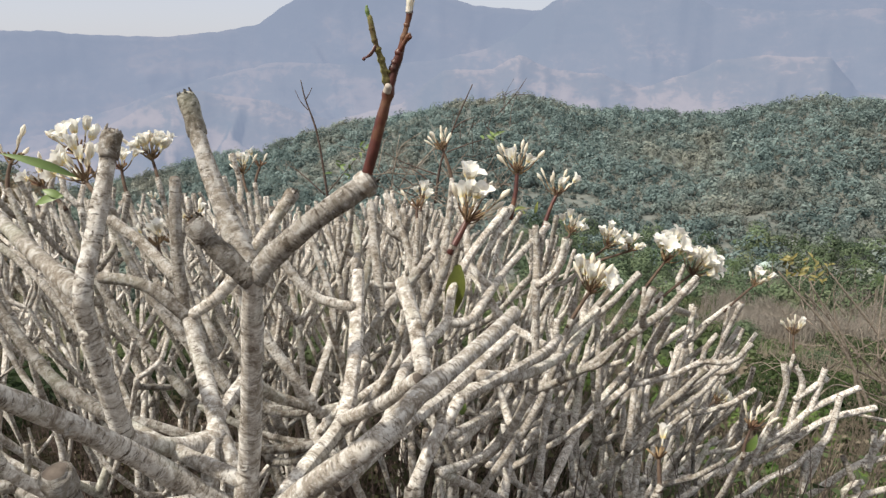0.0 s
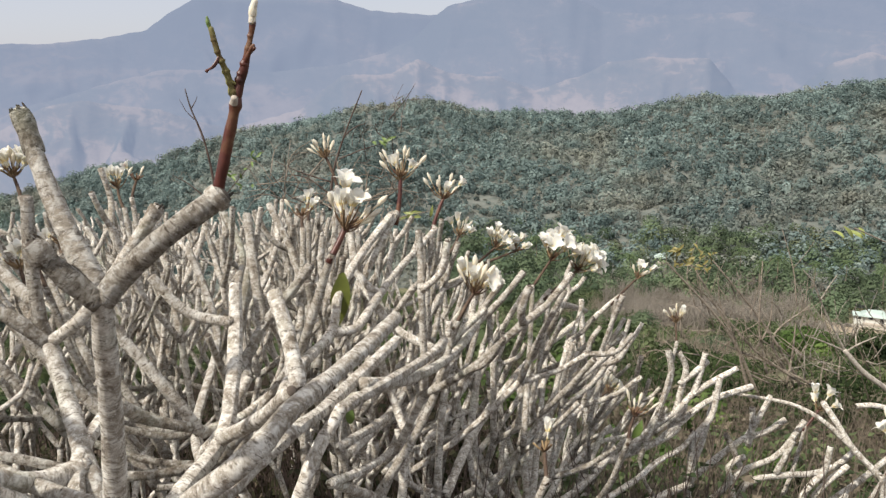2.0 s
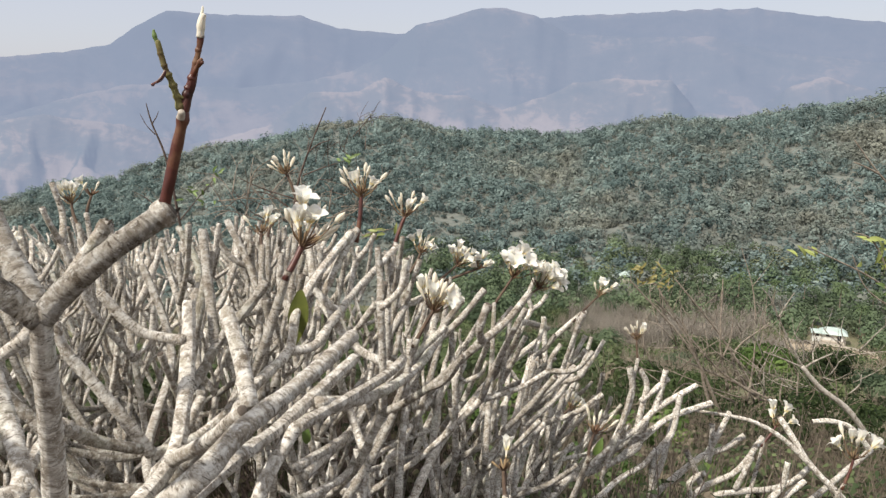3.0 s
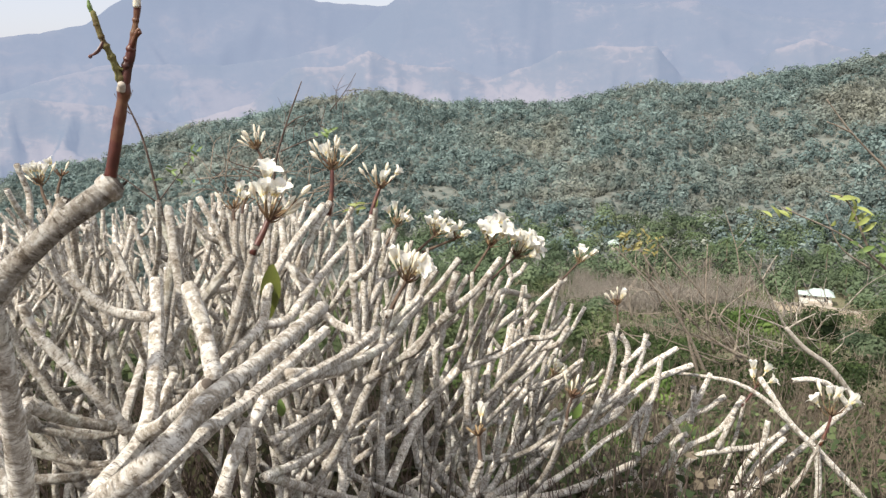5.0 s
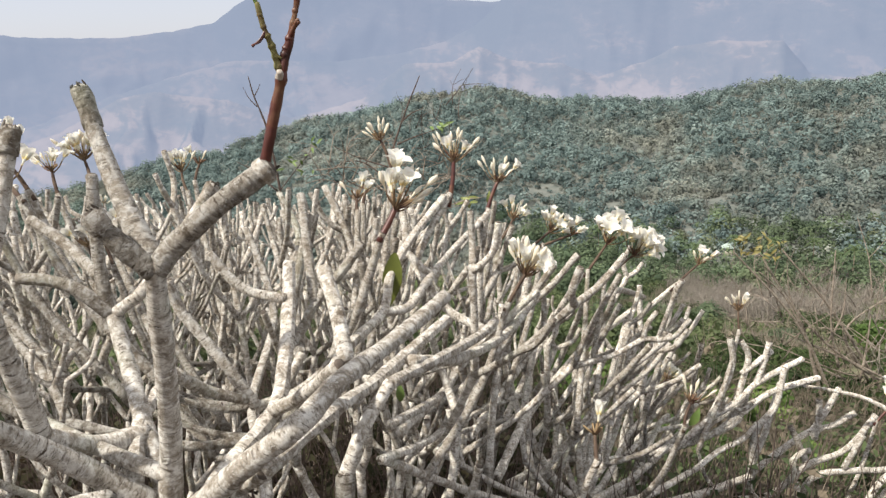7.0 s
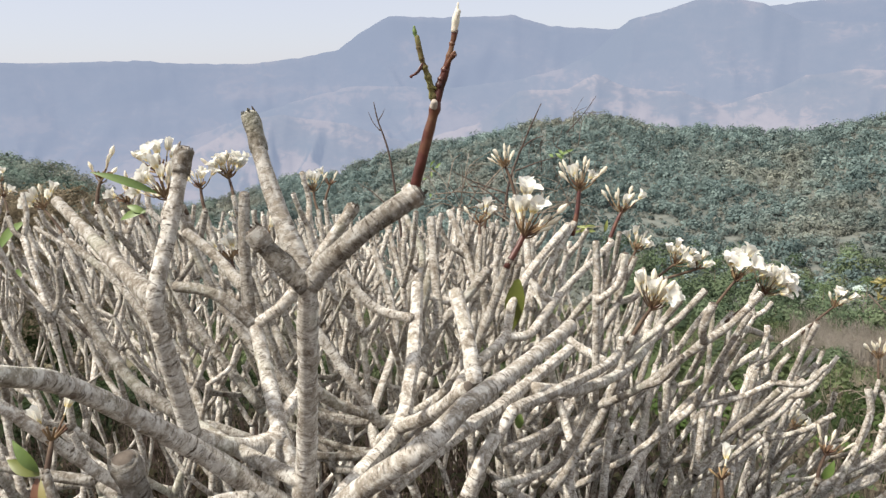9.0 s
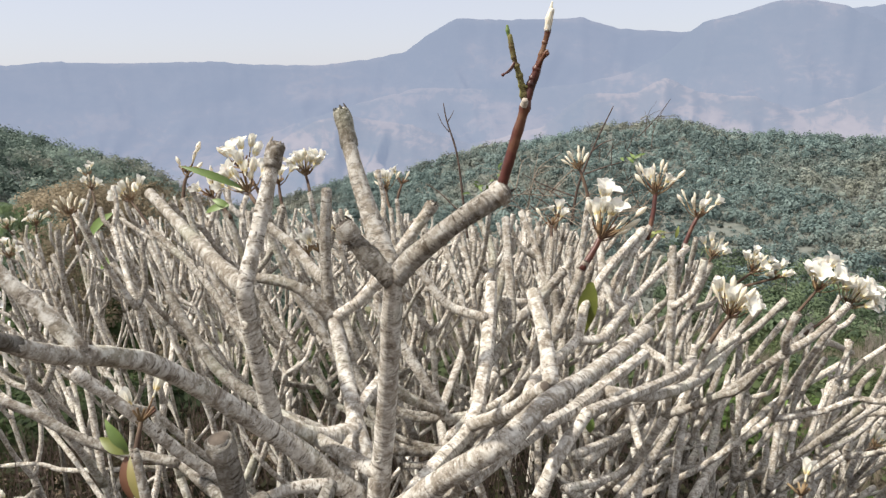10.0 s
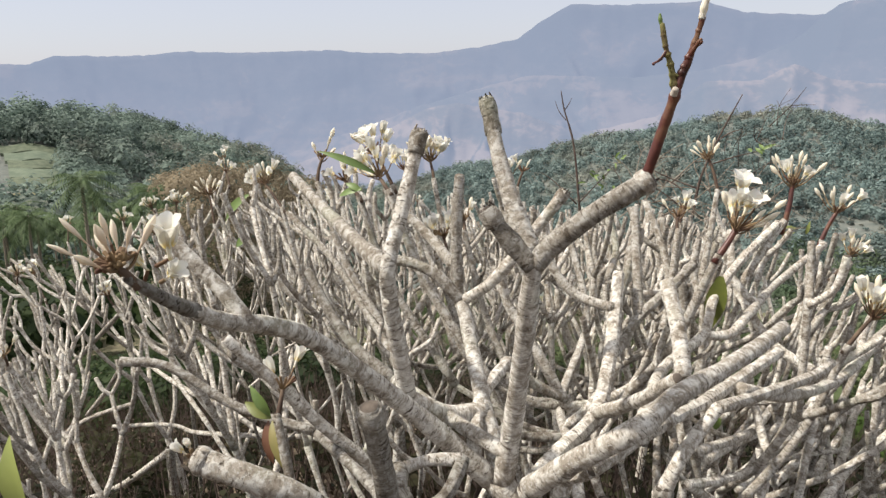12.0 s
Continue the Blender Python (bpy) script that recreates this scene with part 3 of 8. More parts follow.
def dry_scrub():
    """Leafless thin-stemmed bushes, low shrubs and dry grass on the slope."""
    rng = random.Random(12)
    verts, faces = [], []
    leaves, dry = Clumps(12), Clumps(13)
    for _ in range(5200):
        az, r = rng.uniform(-32, 46), 20 + 200 * rng.random() ** 0.8
        if (30 < az < 36.8 and 158 < r < 222 and (r > 185 or rng.random() < 0.8)) or (26.5 < az < 39 and 22 < r < 37 and rng.random() < 0.8):
            continue
        x, y, z = at(az, r)
        high = rng.uniform(0.5, 1.2) * (1 + r * 0.013)
        patch = noise.noise((x / 22, y / 22, 2)) + 0.4 * noise.noise((x / 6, y / 6, 8))
        if patch > (0.0 if 17 < az < 30 else -0.16):
            rx = high * rng.uniform(0.4, 0.75)
            leaves.add((x, y, z + rx * 0.6), rx, rx * rng.uniform(0.7, 1.1), 70, 0.05 + rx * 0.10)
            continue
        if patch < -0.08 or rng.random() < 0.4:
            rx = high * rng.uniform(0.35, 0.6)
            dry.add((x, y, z + rx * 0.5), rx, rx * 0.8, 36, 0.04 + rx * 0.09)
        for _ in range(9):
            lean = Vector((rng.uniform(-.35, .35), rng.uniform(-.35, .35), 1))
            p0 = Vector((x + rng.uniform(-.3, .3) * high, y + rng.uniform(-.3, .3) * high, z - 0.1))
            h = high * rng.uniform(0.7, 1.3)
            wide = 0.012 + r * 0.0003
            mid = p0 + lean * h * 0.5
            tip = p0 + lean * h + Vector((rng.uniform(-.15, .15), rng.uniform(-.15, .15), 0)) * h
            twig_prism(verts, faces, ((p0, wide), (mid, wide * 0.7), (tip, wide * 0.2)))
            side = mid + Vector((rng.uniform(-.3, .3), rng.uniform(-.3, .3), rng.uniform(.2, .45))) * h
            twig_prism(verts, faces, ((mid, wide * 0.5), (side, wide * 0.15)))
    bare, bare_faces = [], []
    for _ in range(2700):
        az, r = rng.triangular(12, 33, 24), rng.uniform(85, 240)
        x, y, z = at(az, r)
        if 29.5 < az < 37 and 150 < r < 225:
            continue
        if noise.noise((x / 12, y / 12, 21)) < 0.06 or rng.random() < 0.20:
            rx = rng.uniform(0.7, 1.9)
            if rng.random() < 0.75:
                leaves.add((x, y, z + rx * 0.7), rx, rx * rng.uniform(0.8, 1.3), 80, 0.07 + rx * 0.09)
            continue
        h = rng.uniform(2.2, 4.2) + 0.013 * r
        for _ in range(3):
            p0 = Vector((x + rng.uniform(-.8, .8), y + rng.uniform(-.8, .8), z - 0.2))
            top = p0 + Vector((rng.uniform(-.12, .12), rng.uniform(-.12, .12), 1)) * h * rng.uniform(0.7, 1.1)
            wide = rng.uniform(0.06, 0.17)
            twig_prism(bare, bare_faces, ((p0, wide), (p0.lerp(top, 0.5), wide * 0.7), (top, wide * 0.25)))
            for _ in range(5):
                q = p0.lerp(top, rng.uniform(0.35, 0.95))
                twig_prism(bare, bare_faces, ((q, wide * 0.45), (q + Vector((rng.uniform(-.22, .22), rng.uniform(-.22, .22), rng.uniform(.12, .35))) * h, wide * 0.15)))
    tagged(mesh_object("leafless_wood", bare, bare_faces, BARE_WOOD), "thicket of leafless grey-brown young trees on the slope", "trees", kind="stuff")
    tagged(mesh_object("dry_brush", verts, faces, SCRUB_TWIG), "leafless grey-brown brush on the slope", "brush", kind="stuff")
    tagged(leaves.build("green_scrub", SCRUB_LEAF), "low olive green scrub on the slope", "shrubs", kind="stuff")
    tagged(dry.build("brown_scrub", DRY_SCRUB), "dead brown scrub and grass on the slope", "shrubs", kind="stuff")


dry_scrub()


# ---- frangipani trees ----
def limb(tree, knots, r0, r1, material=None, name="branch", sides=12, steps=6, cap=True, lumps=0.115):
    line = spline(knots, steps)
    verts, faces, uvs = tube(line, lambda t: r0 + (r1 - r0) * t, sides, lumps, cap, hash((round(knots[0][0] * 997), round(knots[-1][2] * 991))) % 10007)
    return mesh_object(name, verts, faces, material or BARK, tree, uvs, ends=sides * 2 if cap and material in (None, BARK, PALE_BARK, YOUNG_BARK, OLD_BARK) else 0)


def petal_points(length, width, opening, curl, turn, base):
    """One petal on the +x side of the z axis: rows of points from the throat outwards."""
    rows = []
    for i in range(7):
        v = i / 6
        a = opening * (0.35 + 0.65 * v) + curl * v * v
        reach = length * v
        x, z = base + reach * math.sin(a), reach * math.cos(a)
        w = width * (0.22 + 0.78 * math.sin(math.pi * min(1.0, 0.06 + v * 0.86)) ** 0.8) * (1 if v < 0.98 else 0.42)
        row = []
        for j in range(5):
            u = j / 4 * 2 - 1
            cup = abs(u) ** 2 * w * 0.35
            row.append((Vector((x - cup * math.cos(a) * 0.6 + u * w * turn * math.cos(a) * .4, u * w, z + cup * math.sin(a) + u * w * turn)), (u * 0.5 + 0.5, v)))
        rows.append(row)
    return rows


def flower_mesh(name, opening, curl, seed):
    rng = random.Random(seed)
    verts, faces, uvs = [], [], []
    for k in range(5):
        turn = Matrix.Rotation(2 * math.pi * k / 5 + rng.uniform(-.12, .12), 3, "Z")
        rows = petal_points(1.0 * rng.uniform(.84, 1.02), 0.29, opening * rng.uniform(.85, 1.15), curl * rng.uniform(.6, 1.4), 0.35, 0.06)
        start = len(verts)
        for row in rows:
            for p, uv in row:
                verts.append(turn @ p)
                uvs.append(uv)
        for i in range(6):
            for j in range(4):
                q = start + i * 5 + j
                faces.append((q, q + 1, q + 6, q + 5))
    start = len(verts)
    for i, (z, r) in enumerate(((0.12, 0.10), (0.0, 0.09), (-0.25, 0.055), (-0.45, 0.06))):
        for s in range(8):
            a = 2 * math.pi * s / 8
            verts.append(Vector((r * math.cos(a), r * math.sin(a), z)))
            uvs.append((s / 8, 0.30 if i < 3 else 0.1))
    for i in range(3):
        for s in range(8):
            faces.append((start + i * 8 + s, start + i * 8 + (s + 1) % 8, start + i * 8 + 8 + (s + 1) % 8, start + i * 8 + 8 + s))
    me = bpy.data.meshes.new(name)
    me.from_pydata([tuple(v) for v in verts], [], faces)
    layer = me.uv_layers.new(name="UVMap")
    for loop in me.loops:
        layer.data[loop.index].uv = uvs[loop.vertex_index]
    me.polygons.foreach_set("use_smooth", [True] * len(me.polygons))
    me.materials.append(PETAL)
    return me


def bud_mesh(name, slim, material):
    """A furled bud: a spindle with a spiral fold, on its short tube."""
    verts, faces, uvs = [], [], []
    profile = ((-0.45, .05), (-0.3, .05), (-.05, .07), (.15, .13), (.4, .19), (.62, .18), (.82, .11), (.94, .04), (.97, .005))
    for i, (z, r) in enumerate(profile):
        for s in range(10):
            a = 2 * math.pi * s / 10 + z * 1.6
            rr = r * slim * (1 + 0.13 * math.cos(5 * 2 * math.pi * s / 10))
            verts.append((rr * math.cos(a), rr * math.sin(a), z))
            uvs.append((s / 10, 0.12 + 0.88 * i / 8))
    for i in range(8):
        for s in range(10):
            faces.append((i * 10 + s, i * 10 + (s + 1) % 10, i * 10 + 10 + (s + 1) % 10, i * 10 + 10 + s))
    me = bpy.data.meshes.new(name)
    me.from_pydata(verts, [], faces)
    layer = me.uv_layers.new(name="UVMap")
    for loop in me.loops:
        layer.data[loop.index].uv = uvs[loop.vertex_index]
    me.polygons.foreach_set("use_smooth", [True] * len(me.polygons))
    me.materials.append(material)
    return me


FLOWERS = [flower_mesh("flower", radians(o), radians(c), i) for i, (o, c) in enumerate(((14, 10), (20, 18), (27, 22), (9, 5)))]
BUDS = [bud_mesh("bud", 1.0, BUD), bud_mesh("bud", 0.72, BUD)]
OLD_BUDS = [bud_mesh("bud", 0.80, OLD_BUD), bud_mesh("bud", 0.50, OLD_BUD), bud_mesh("bud", 0.64, OLD_BUD)]


def flower_head(tree, foot, joint, size, blooms, buds, old=False, red=True):
    """A flowering head: a reddish stalk with pedicels, each carrying a flower or a furled bud."""
    foot, joint = Vector(foot), Vector(joint)
    rng = random.Random(round(joint.x * 1000) + round(joint.z * 77))
    line = spline((foot - (joint - foot) * 0.2, foot.lerp(joint, 0.5) + Vector((rng.uniform(-.006, .006), 0, 0)), joint), 4)
    verts, faces, uvs = tube(line, lambda t: (0.0054 if old else 0.0076 if red else 0.0058) - 0.0016 * t, 8, 0.06)
    stalk_faces = len(faces)
    d = ((joint - foot).normalized() + Vector((0, 0, 0.6))).normalized()
    side = d.orthogonal().normalized()
    heads = []
    if not old and blooms + buds > 4:
        blooms, buds = (blooms, round(buds * 1.3)) if red else (round(blooms * 1.25), round(buds * 1.3))
    total = blooms + buds
    for i in range(total):
        a = i * 2.4 + rng.uniform(-.3, .3)
        spread = (1.35 if old else 1.22) * math.sqrt((i + 0.4) / max(total, 3))
        q = side.copy()
        q.rotate(Matrix.Rotation(a, 3, d))
        way = (d * math.cos(spread) + q * math.sin(spread)).normalized()
        start = joint - d * rng.uniform(0, 0.012)
        long = size * rng.uniform(0.6, 1.3) * (1.12 if red and not old else 0.88)
        bend = (way + d * 0.5).normalized()
        tip = start + way * long * 0.55 + bend * long * 0.45
        v, f, u = tube(spline((start, start + way * long * 0.55, tip), 3), lambda t: 0.0022 - 0.0006 * t, 6, 0.0, False)
        k = len(verts)
        verts += v
        uvs += u
        faces += [tuple(x + k for x in face) for face in f]
        heads.append((tip, bend))
    for i in range(60 if old else 9):
        q = side.copy()
        q.rotate(Matrix.Rotation(i * 2.4, 3, d))
        way = (d * rng.uniform(0.1 if old else 0.7, 0.7) + q * rng.uniform(.4, 1.0)).normalized()
        v, f, u = tube([joint, joint + way * size * 0.3, joint + way * size * rng.uniform(.45, .75)], lambda t: 0.002 + 0.0006 * t, 5, 0.0)
        k = len(verts)
        verts += v
        uvs += u
        faces += [tuple(x + k for x in face) for face in f]
    head = mesh_object("flower_head", verts, faces, STALK if red else BROWN_STALK, tree, uvs)
    head.data.materials.append(PEDICEL)
    head.data.polygons.foreach_set("material_index", [0] * stalk_faces + [1] * (len(faces) - stalk_faces))
    rng.shuffle(heads)
    for i, (tip, way) in enumerate(heads):
        bloom = i < blooms
        me = rng.choice(FLOWERS) if bloom else rng.choice(OLD_BUDS if old else BUDS)
        s = size * rng.uniform(0.78, 1.05) * (0.80 if bloom else 1.0 if old else 0.70)
        m = Matrix.Translation(tip + way * s * 0.42) @ way.to_track_quat("Z", "Y").to_matrix().to_4x4() @ Matrix.Rotation(rng.uniform(0, 6.28), 4, "Z") @ Matrix.Diagonal((s, s, s, 1))
        ob = new("flower" if bloom else "bud", me)
        ob.parent = head
        ob.matrix_basis = m
    return head


def single_flower(tree, foot, joint, facing, size, kind):
    """One flower alone on its pedicel."""
    foot, joint, way = Vector(foot), Vector(joint), Vector(facing).normalized()
    v, f, u = tube(spline((foot, foot.lerp(joint, 0.5), joint), 3), lambda t: 0.0030 - 0.0008 * t, 6, 0.0)
    head = mesh_object("flower_head", v, f, PEDICEL, tree, u)
    ob = new("flower", FLOWERS[kind])
    ob.parent = head
    ob.matrix_basis = Matrix.Translation(joint + way * size * 0.42) @ way.to_track_quat("Z", "Y").to_matrix().to_4x4() @ Matrix.Diagonal((size, size, size, 1))
    return head


def leaf(tree, foot, tip, width, material=None, droop=0.1):
    """A lance-shaped leaf folded along its midrib."""
    foot, tip = Vector(foot), Vector(tip)
    d = tip - foot
    side = d.cross(Vector((0.15, -0.8, 0.5))).normalized()
    up = side.cross(d).normalized()
    verts, faces = [], []
    for i in range(9):
        v = i / 8
        w = width * 0.5 * (math.sin(math.pi * min(1, 0.03 + v * 0.97) ** 0.85) + 0.03)
        mid = foot + d * v + up * d.length * droop * 4 * v * (1 - v)
        verts += [mid - side * w + up * w * 0.3, mid, mid + side * w + up * w * 0.3]
    for i in range(8):
        k = i * 3
        faces += [(k, k + 1, k + 4, k + 3), (k + 1, k + 2, k + 5, k + 4)]
    return mesh_object("leaf", verts, faces, material or LEAF, tree)


def canopy(x, y):
    """Height of the tips of the branches over the slope."""
    z = 4.10 - 0.20 * (y - 3.0)
    z -= 0.42 * max(0.0, x - 0.1) ** 1.1
    z += 0.03 * smooth(0.9, 1.7, -x)
    z -= 0.42 * smooth(43, 55, -polar(x, y)[0])
    z -= 0.02 * max(0.0, -1.9 - x) + 0.32 * max(0.0, -1.5 - x) * max(0.0, 3.4 - y)
    return z


def segment(tree, knots, r0, r1, material, tip):
    """One stretch of branch between two forks, swollen at both ends; tip: it ends in a blunt dark scar."""
    line = spline(knots, 5)
    swell = 0.16 if not tip else 0.06
    verts, faces, uvs = tube(line, lambda t: (r0 + (r1 - r0) * t) * (1 + swell * (2 * t - 1) ** 4), 9, 0.17, True, hash((round(knots[0][0] * 997), round(knots[-1][2] * 991))) % 10007)
    return mesh_object("branch", verts, faces, material, tree, uvs, ends=18 if tip else 0)


def candelabra_tree(x, y, ox, oy, radius, tips, seed, flowers=0, drop=0.0, pale=0.72, slim=1.0):
    """A frangipani that forks again and again from a short trunk until its blunt tips reach the canopy. ox, oy: how far its crown leans."""
    rng = random.Random(seed)
    base = Vector((x, y, ground_height(x, y) - 0.05))
    tree = thing("frangipani_tree", base, "leafless grey frangipani with thick forking branches on the slope", "tree", "frangipani trees")
    middle = Vector((x + ox, y + oy, 0))
    tall = canopy(middle.x, middle.y) - drop - base.z
    levels = max(4, math.ceil(math.log(max(tips, 8) * 1.2) / math.log(2.25)))
    crown = Vector((x + ox * 0.55, y + oy * 0.55, base.z + tall * 0.34))
    thick = rng.uniform(0.0080, 0.0102) * slim
    trunk_line = (base, base.lerp(crown, 0.5) + Vector((rng.uniform(-.04, .04), rng.uniform(-.04, .04), 0)), crown)
    limb(tree, trunk_line, thick * 2.6, thick * 2.1, name="trunk", sides=10, steps=4)
    ends = []
    queue = [(crown, Vector((ox * 0.4, oy * 0.4, 1)).normalized(), 0, rng.uniform(0, 6.28))]
    while queue:
        foot, heading, level, turn = queue.pop(0)
        count = 3 if rng.random() < (0.75 if level == 0 else 0.38 if level < 3 else 0.22) else 2
        for k in range(count):
            a = turn + 6.283 * k / count + rng.uniform(-.45, .45)
            side = heading.orthogonal().normalized()
            side.rotate(Matrix.Rotation(a, 3, heading))
            open_angle = rng.uniform(0.36, 0.68)
            way = heading * math.cos(open_angle) + side * math.sin(open_angle)
            out = Vector((foot.x - middle.x, foot.y - middle.y, 0))
            if out.length > radius * 0.8:
                way -= out.normalized() * 0.45 * (out.length / radius - 0.5)
            way = (way + Vector((ox * 0.45, oy * 0.45, 0.20))).normalized()
            way.z = max(way.z, 0.12)
            long = tall * 0.66 / levels * rng.uniform(0.7, 1.6) * (1.15 if level < 2 else 1.0)
            end = foot + way * long + Vector((0, 0, long * 0.10))
            if end.y < 2.12 or foot.z > canopy(foot.x, foot.y) - drop + 0.05:
                continue
            roof = canopy(end.x, end.y) - drop - 0.10 * (out.length / radius) ** 2 - 0.34 * rng.random() ** 1.6
            tip = level >= levels - 1 or end.z > roof - 0.03 or rng.random() < (0.0, 0.0, 0.05, 0.16)[min(level, 3)]
            if end.z > roof:
                end = foot.lerp(end, max(0.35, (roof - foot.z) / max(0.02, end.z - foot.z)))
            r0 = thick * (1.0 + 0.13 * max(0, levels - 1 - level)) * rng.uniform(0.92, 1.06)
            mid = foot.lerp(end, 0.5) + side * long * 0.035 - Vector((0, 0, long * 0.025)) + Vector((rng.uniform(-.012, .012), rng.uniform(-.012, .012), 0))
            bark = YOUNG_BARK if rng.random() < (0.72 if tip else 0.16) else PALE_BARK if rng.random() < pale else BARK
            segment(tree, (foot, mid, end), r0, r0 * 0.93, bark, tip)
            if not tip and rng.random() < 0.28:
                spur = (way + Vector((rng.uniform(-1, 1), rng.uniform(-1, 1), rng.uniform(0, .9)))).normalized() * rng.uniform(0.05, 0.15)
                segment(tree, (mid, mid + spur * 0.5, mid + spur + Vector((0, 0, spur.length * 0.3))), r0 * 0.85, r0 * 0.7, bark, True)
            if tip:
                ends.append(end)
            else:
                queue.append((end, (end - mid).normalized(), level + 1, rng.uniform(0, 6.28)))
    rng.shuffle(ends)
    for tip in ends[:flowers]:
        if tip.z > canopy(tip.x, tip.y) - drop - 0.15:
            way = Vector((rng.uniform(-.5, .5), rng.uniform(-.5, .5), 1)).normalized()
            flower_head(tree, tip, tip + way * 0.06, 0.045, rng.choice((2, 3, 4)), rng.choice((1, 2, 4)), red=False)
    return tree


def rooted_tree(x, y, label):
    base = (x, y, ground_height(x, y) - 0.05)
    return thing("frangipani_tree", base, label, "tree", "frangipani trees")


tree_A = rooted_tree(-0.12, 1.85, "pruned grey frangipani with thick ringed limbs and cream flowers")
tree_B = rooted_tree(0.70, 3.35, "grey frangipani leaning downhill with white flower heads")
tree_C = rooted_tree(1.75, 3.85, "low pale frangipani with bare forked limbs and few flowers")
tree_D = rooted_tree(-0.55, 1.45, "low frangipani limbs with cut stubs and one small flower")
tree_E = rooted_tree(-3.3, 3.75, "slender bare frangipani with many thin forks")
tree_S = thing("bare_shrub", at(27, 10.5), "leafless brown shrub of thin straight stems", "shrub")
tree_U = thing("bare_tree", at(39, 10.5), "pale crooked leafless sapling on the slope", "tree")
tree_V = thing("twiggy_tree", at(46, 4.5), "thin twigs with a few yellow-green leaves", "tree")
tree_W = thing("bare_sapling", at(-12, 5.2), "dark leafless sapling with fine side twigs", "tree")
tree_X = thing("bare_sapling", at(-2, 4.5), "dark leafless sapling with tangled fine twigs", "tree")
limb(tree_A, [(-0.251, 1.74, 3.797), (-0.224, 1.72, 3.927), (-0.185, 1.66, 4.092), (-0.15, 1.6, 4.238)], 0.0185, 0.0141, PALE_BARK, "main_limb")
limb(tree_A, [(-0.15, 1.6, 4.234), (-0.129, 1.61, 4.26), (-0.07, 1.62, 4.31), (-0.005, 1.64, 4.354)], 0.0145, 0.0145, YOUNG_BARK)
limb(tree_A, [(-0.15, 1.6, 4.234), (-0.18, 1.59, 4.268), (-0.21, 1.58, 4.311)], 0.0145, 0.0125, OLD_BARK)
limb(tree_A, [(-0.157, 1.61, 4.246), (-0.191, 1.63, 4.312), (-0.223, 1.65, 4.392), (-0.244, 1.664, 4.46)], 0.0154, 0.00968, YOUNG_BARK)
limb(tree_A, [(-0.271, 1.78, 3.78), (-0.325, 1.84, 3.875), (-0.387, 1.93, 3.943), (-0.442, 2, 4.033)], 0.0185, 0.0136, PALE_BARK)
limb(tree_A, [(-0.443, 2, 4.031), (-0.375, 2, 4.081), (-0.32, 2.02, 4.15), (-0.239, 2.056, 4.265)], 0.0119, 0.0119)
limb(tree_A, [(-0.442, 2, 4.033), (-0.491, 1.98, 4.09), (-0.536, 1.97, 4.113), (-0.583, 1.96, 4.121)], 0.0128, 0.011, YOUNG_BARK)
limb(tree_A, [(-0.45, 2, 4.033), (-0.462, 2.02, 4.16), (-0.459, 2.037, 4.292)], 0.0128, 0.011, YOUNG_BARK)
limb(tree_A, [(-0.47, 2.03, 4.096), (-0.577, 2.1, 4.154), (-0.648, 2.12, 4.194)], 0.0119, 0.011, YOUNG_BARK)
limb(tree_A, [(-0.413, 1.7, 3.945), (-0.412, 1.67, 4.053), (-0.41, 1.645, 4.148), (-0.402, 1.633, 4.207), (-0.397, 1.68, 4.295), (-0.385, 1.724, 4.407)], 0.0163, 0.0114, PALE_BARK)
limb(tree_A, [(-0.403, 1.633, 4.198), (-0.542, 1.75, 4.214), (-0.719, 1.9, 4.242), (-0.859, 2, 4.283)], 0.0145, 0.011, YOUNG_BARK)
limb(tree_A, [(-0.498, 1.8, 3.926), (-0.62, 1.85, 3.96), (-0.716, 1.9, 4.016), (-0.796, 1.95, 4.075)], 0.0119, 0.0106, OLD_BARK)
limb(tree_A, [(-0.277, 1.75, 3.79), (-0.372, 1.7, 3.902), (-0.425, 1.64, 3.984), (-0.468, 1.52, 4.106), (-0.477, 1.43, 4.159), (-0.493, 1.36, 4.186), (-0.497, 1.304, 4.219)], 0.0202, 0.00968, PALE_BARK)
limb(tree_A, [(-0.481, 1.39, 4.177), (-0.525, 1.38, 4.231), (-0.587, 1.36, 4.299)], 0.011, 0.0101)
limb(tree_A, [(-0.193, 1.71, 3.815), (-0.103, 1.7, 3.898), (-0.021, 1.716, 3.956), (0.027, 1.8, 3.987), (0.074, 1.9, 3.991), (0.128, 2.05, 3.99), (0.175, 2.2, 3.988)], 0.0197, 0.0139)
limb(tree_A, [(0.029, 1.85, 3.996), (0.009, 1.9, 4.065), (-0.02, 1.95, 4.128)], 0.0136, 0.0132)
limb(tree_A, [(-0.096, 1.74, 3.857), (0.001, 1.9, 3.89), (0.044, 2, 3.885), (0.104, 2.15, 3.889), (0.17, 2.3, 3.899)], 0.0132, 0.0123)
limb(tree_A, [(-0.212, 1.76, 3.781), (-0.183, 1.85, 3.813), (-0.152, 2, 3.83), (-0.151, 2.1, 3.897), (-0.162, 2.2, 3.978), (-0.168, 2.25, 4.055)], 0.0176, 0.0136, PALE_BARK)
limb(tree_A, [(-0.145, 1.98, 3.841), (-0.054, 1.9, 3.919), (0.02, 1.83, 4.001)], 0.0132, 0.0123)
limb(tree_A, [(-0.156, 2.12, 3.9), (-0.134, 2.2, 3.927), (-0.119, 2.25, 3.958), (-0.06, 2.28, 4.023), (-0.014, 2.3, 4.08)], 0.0114, 0.011, YOUNG_BARK)
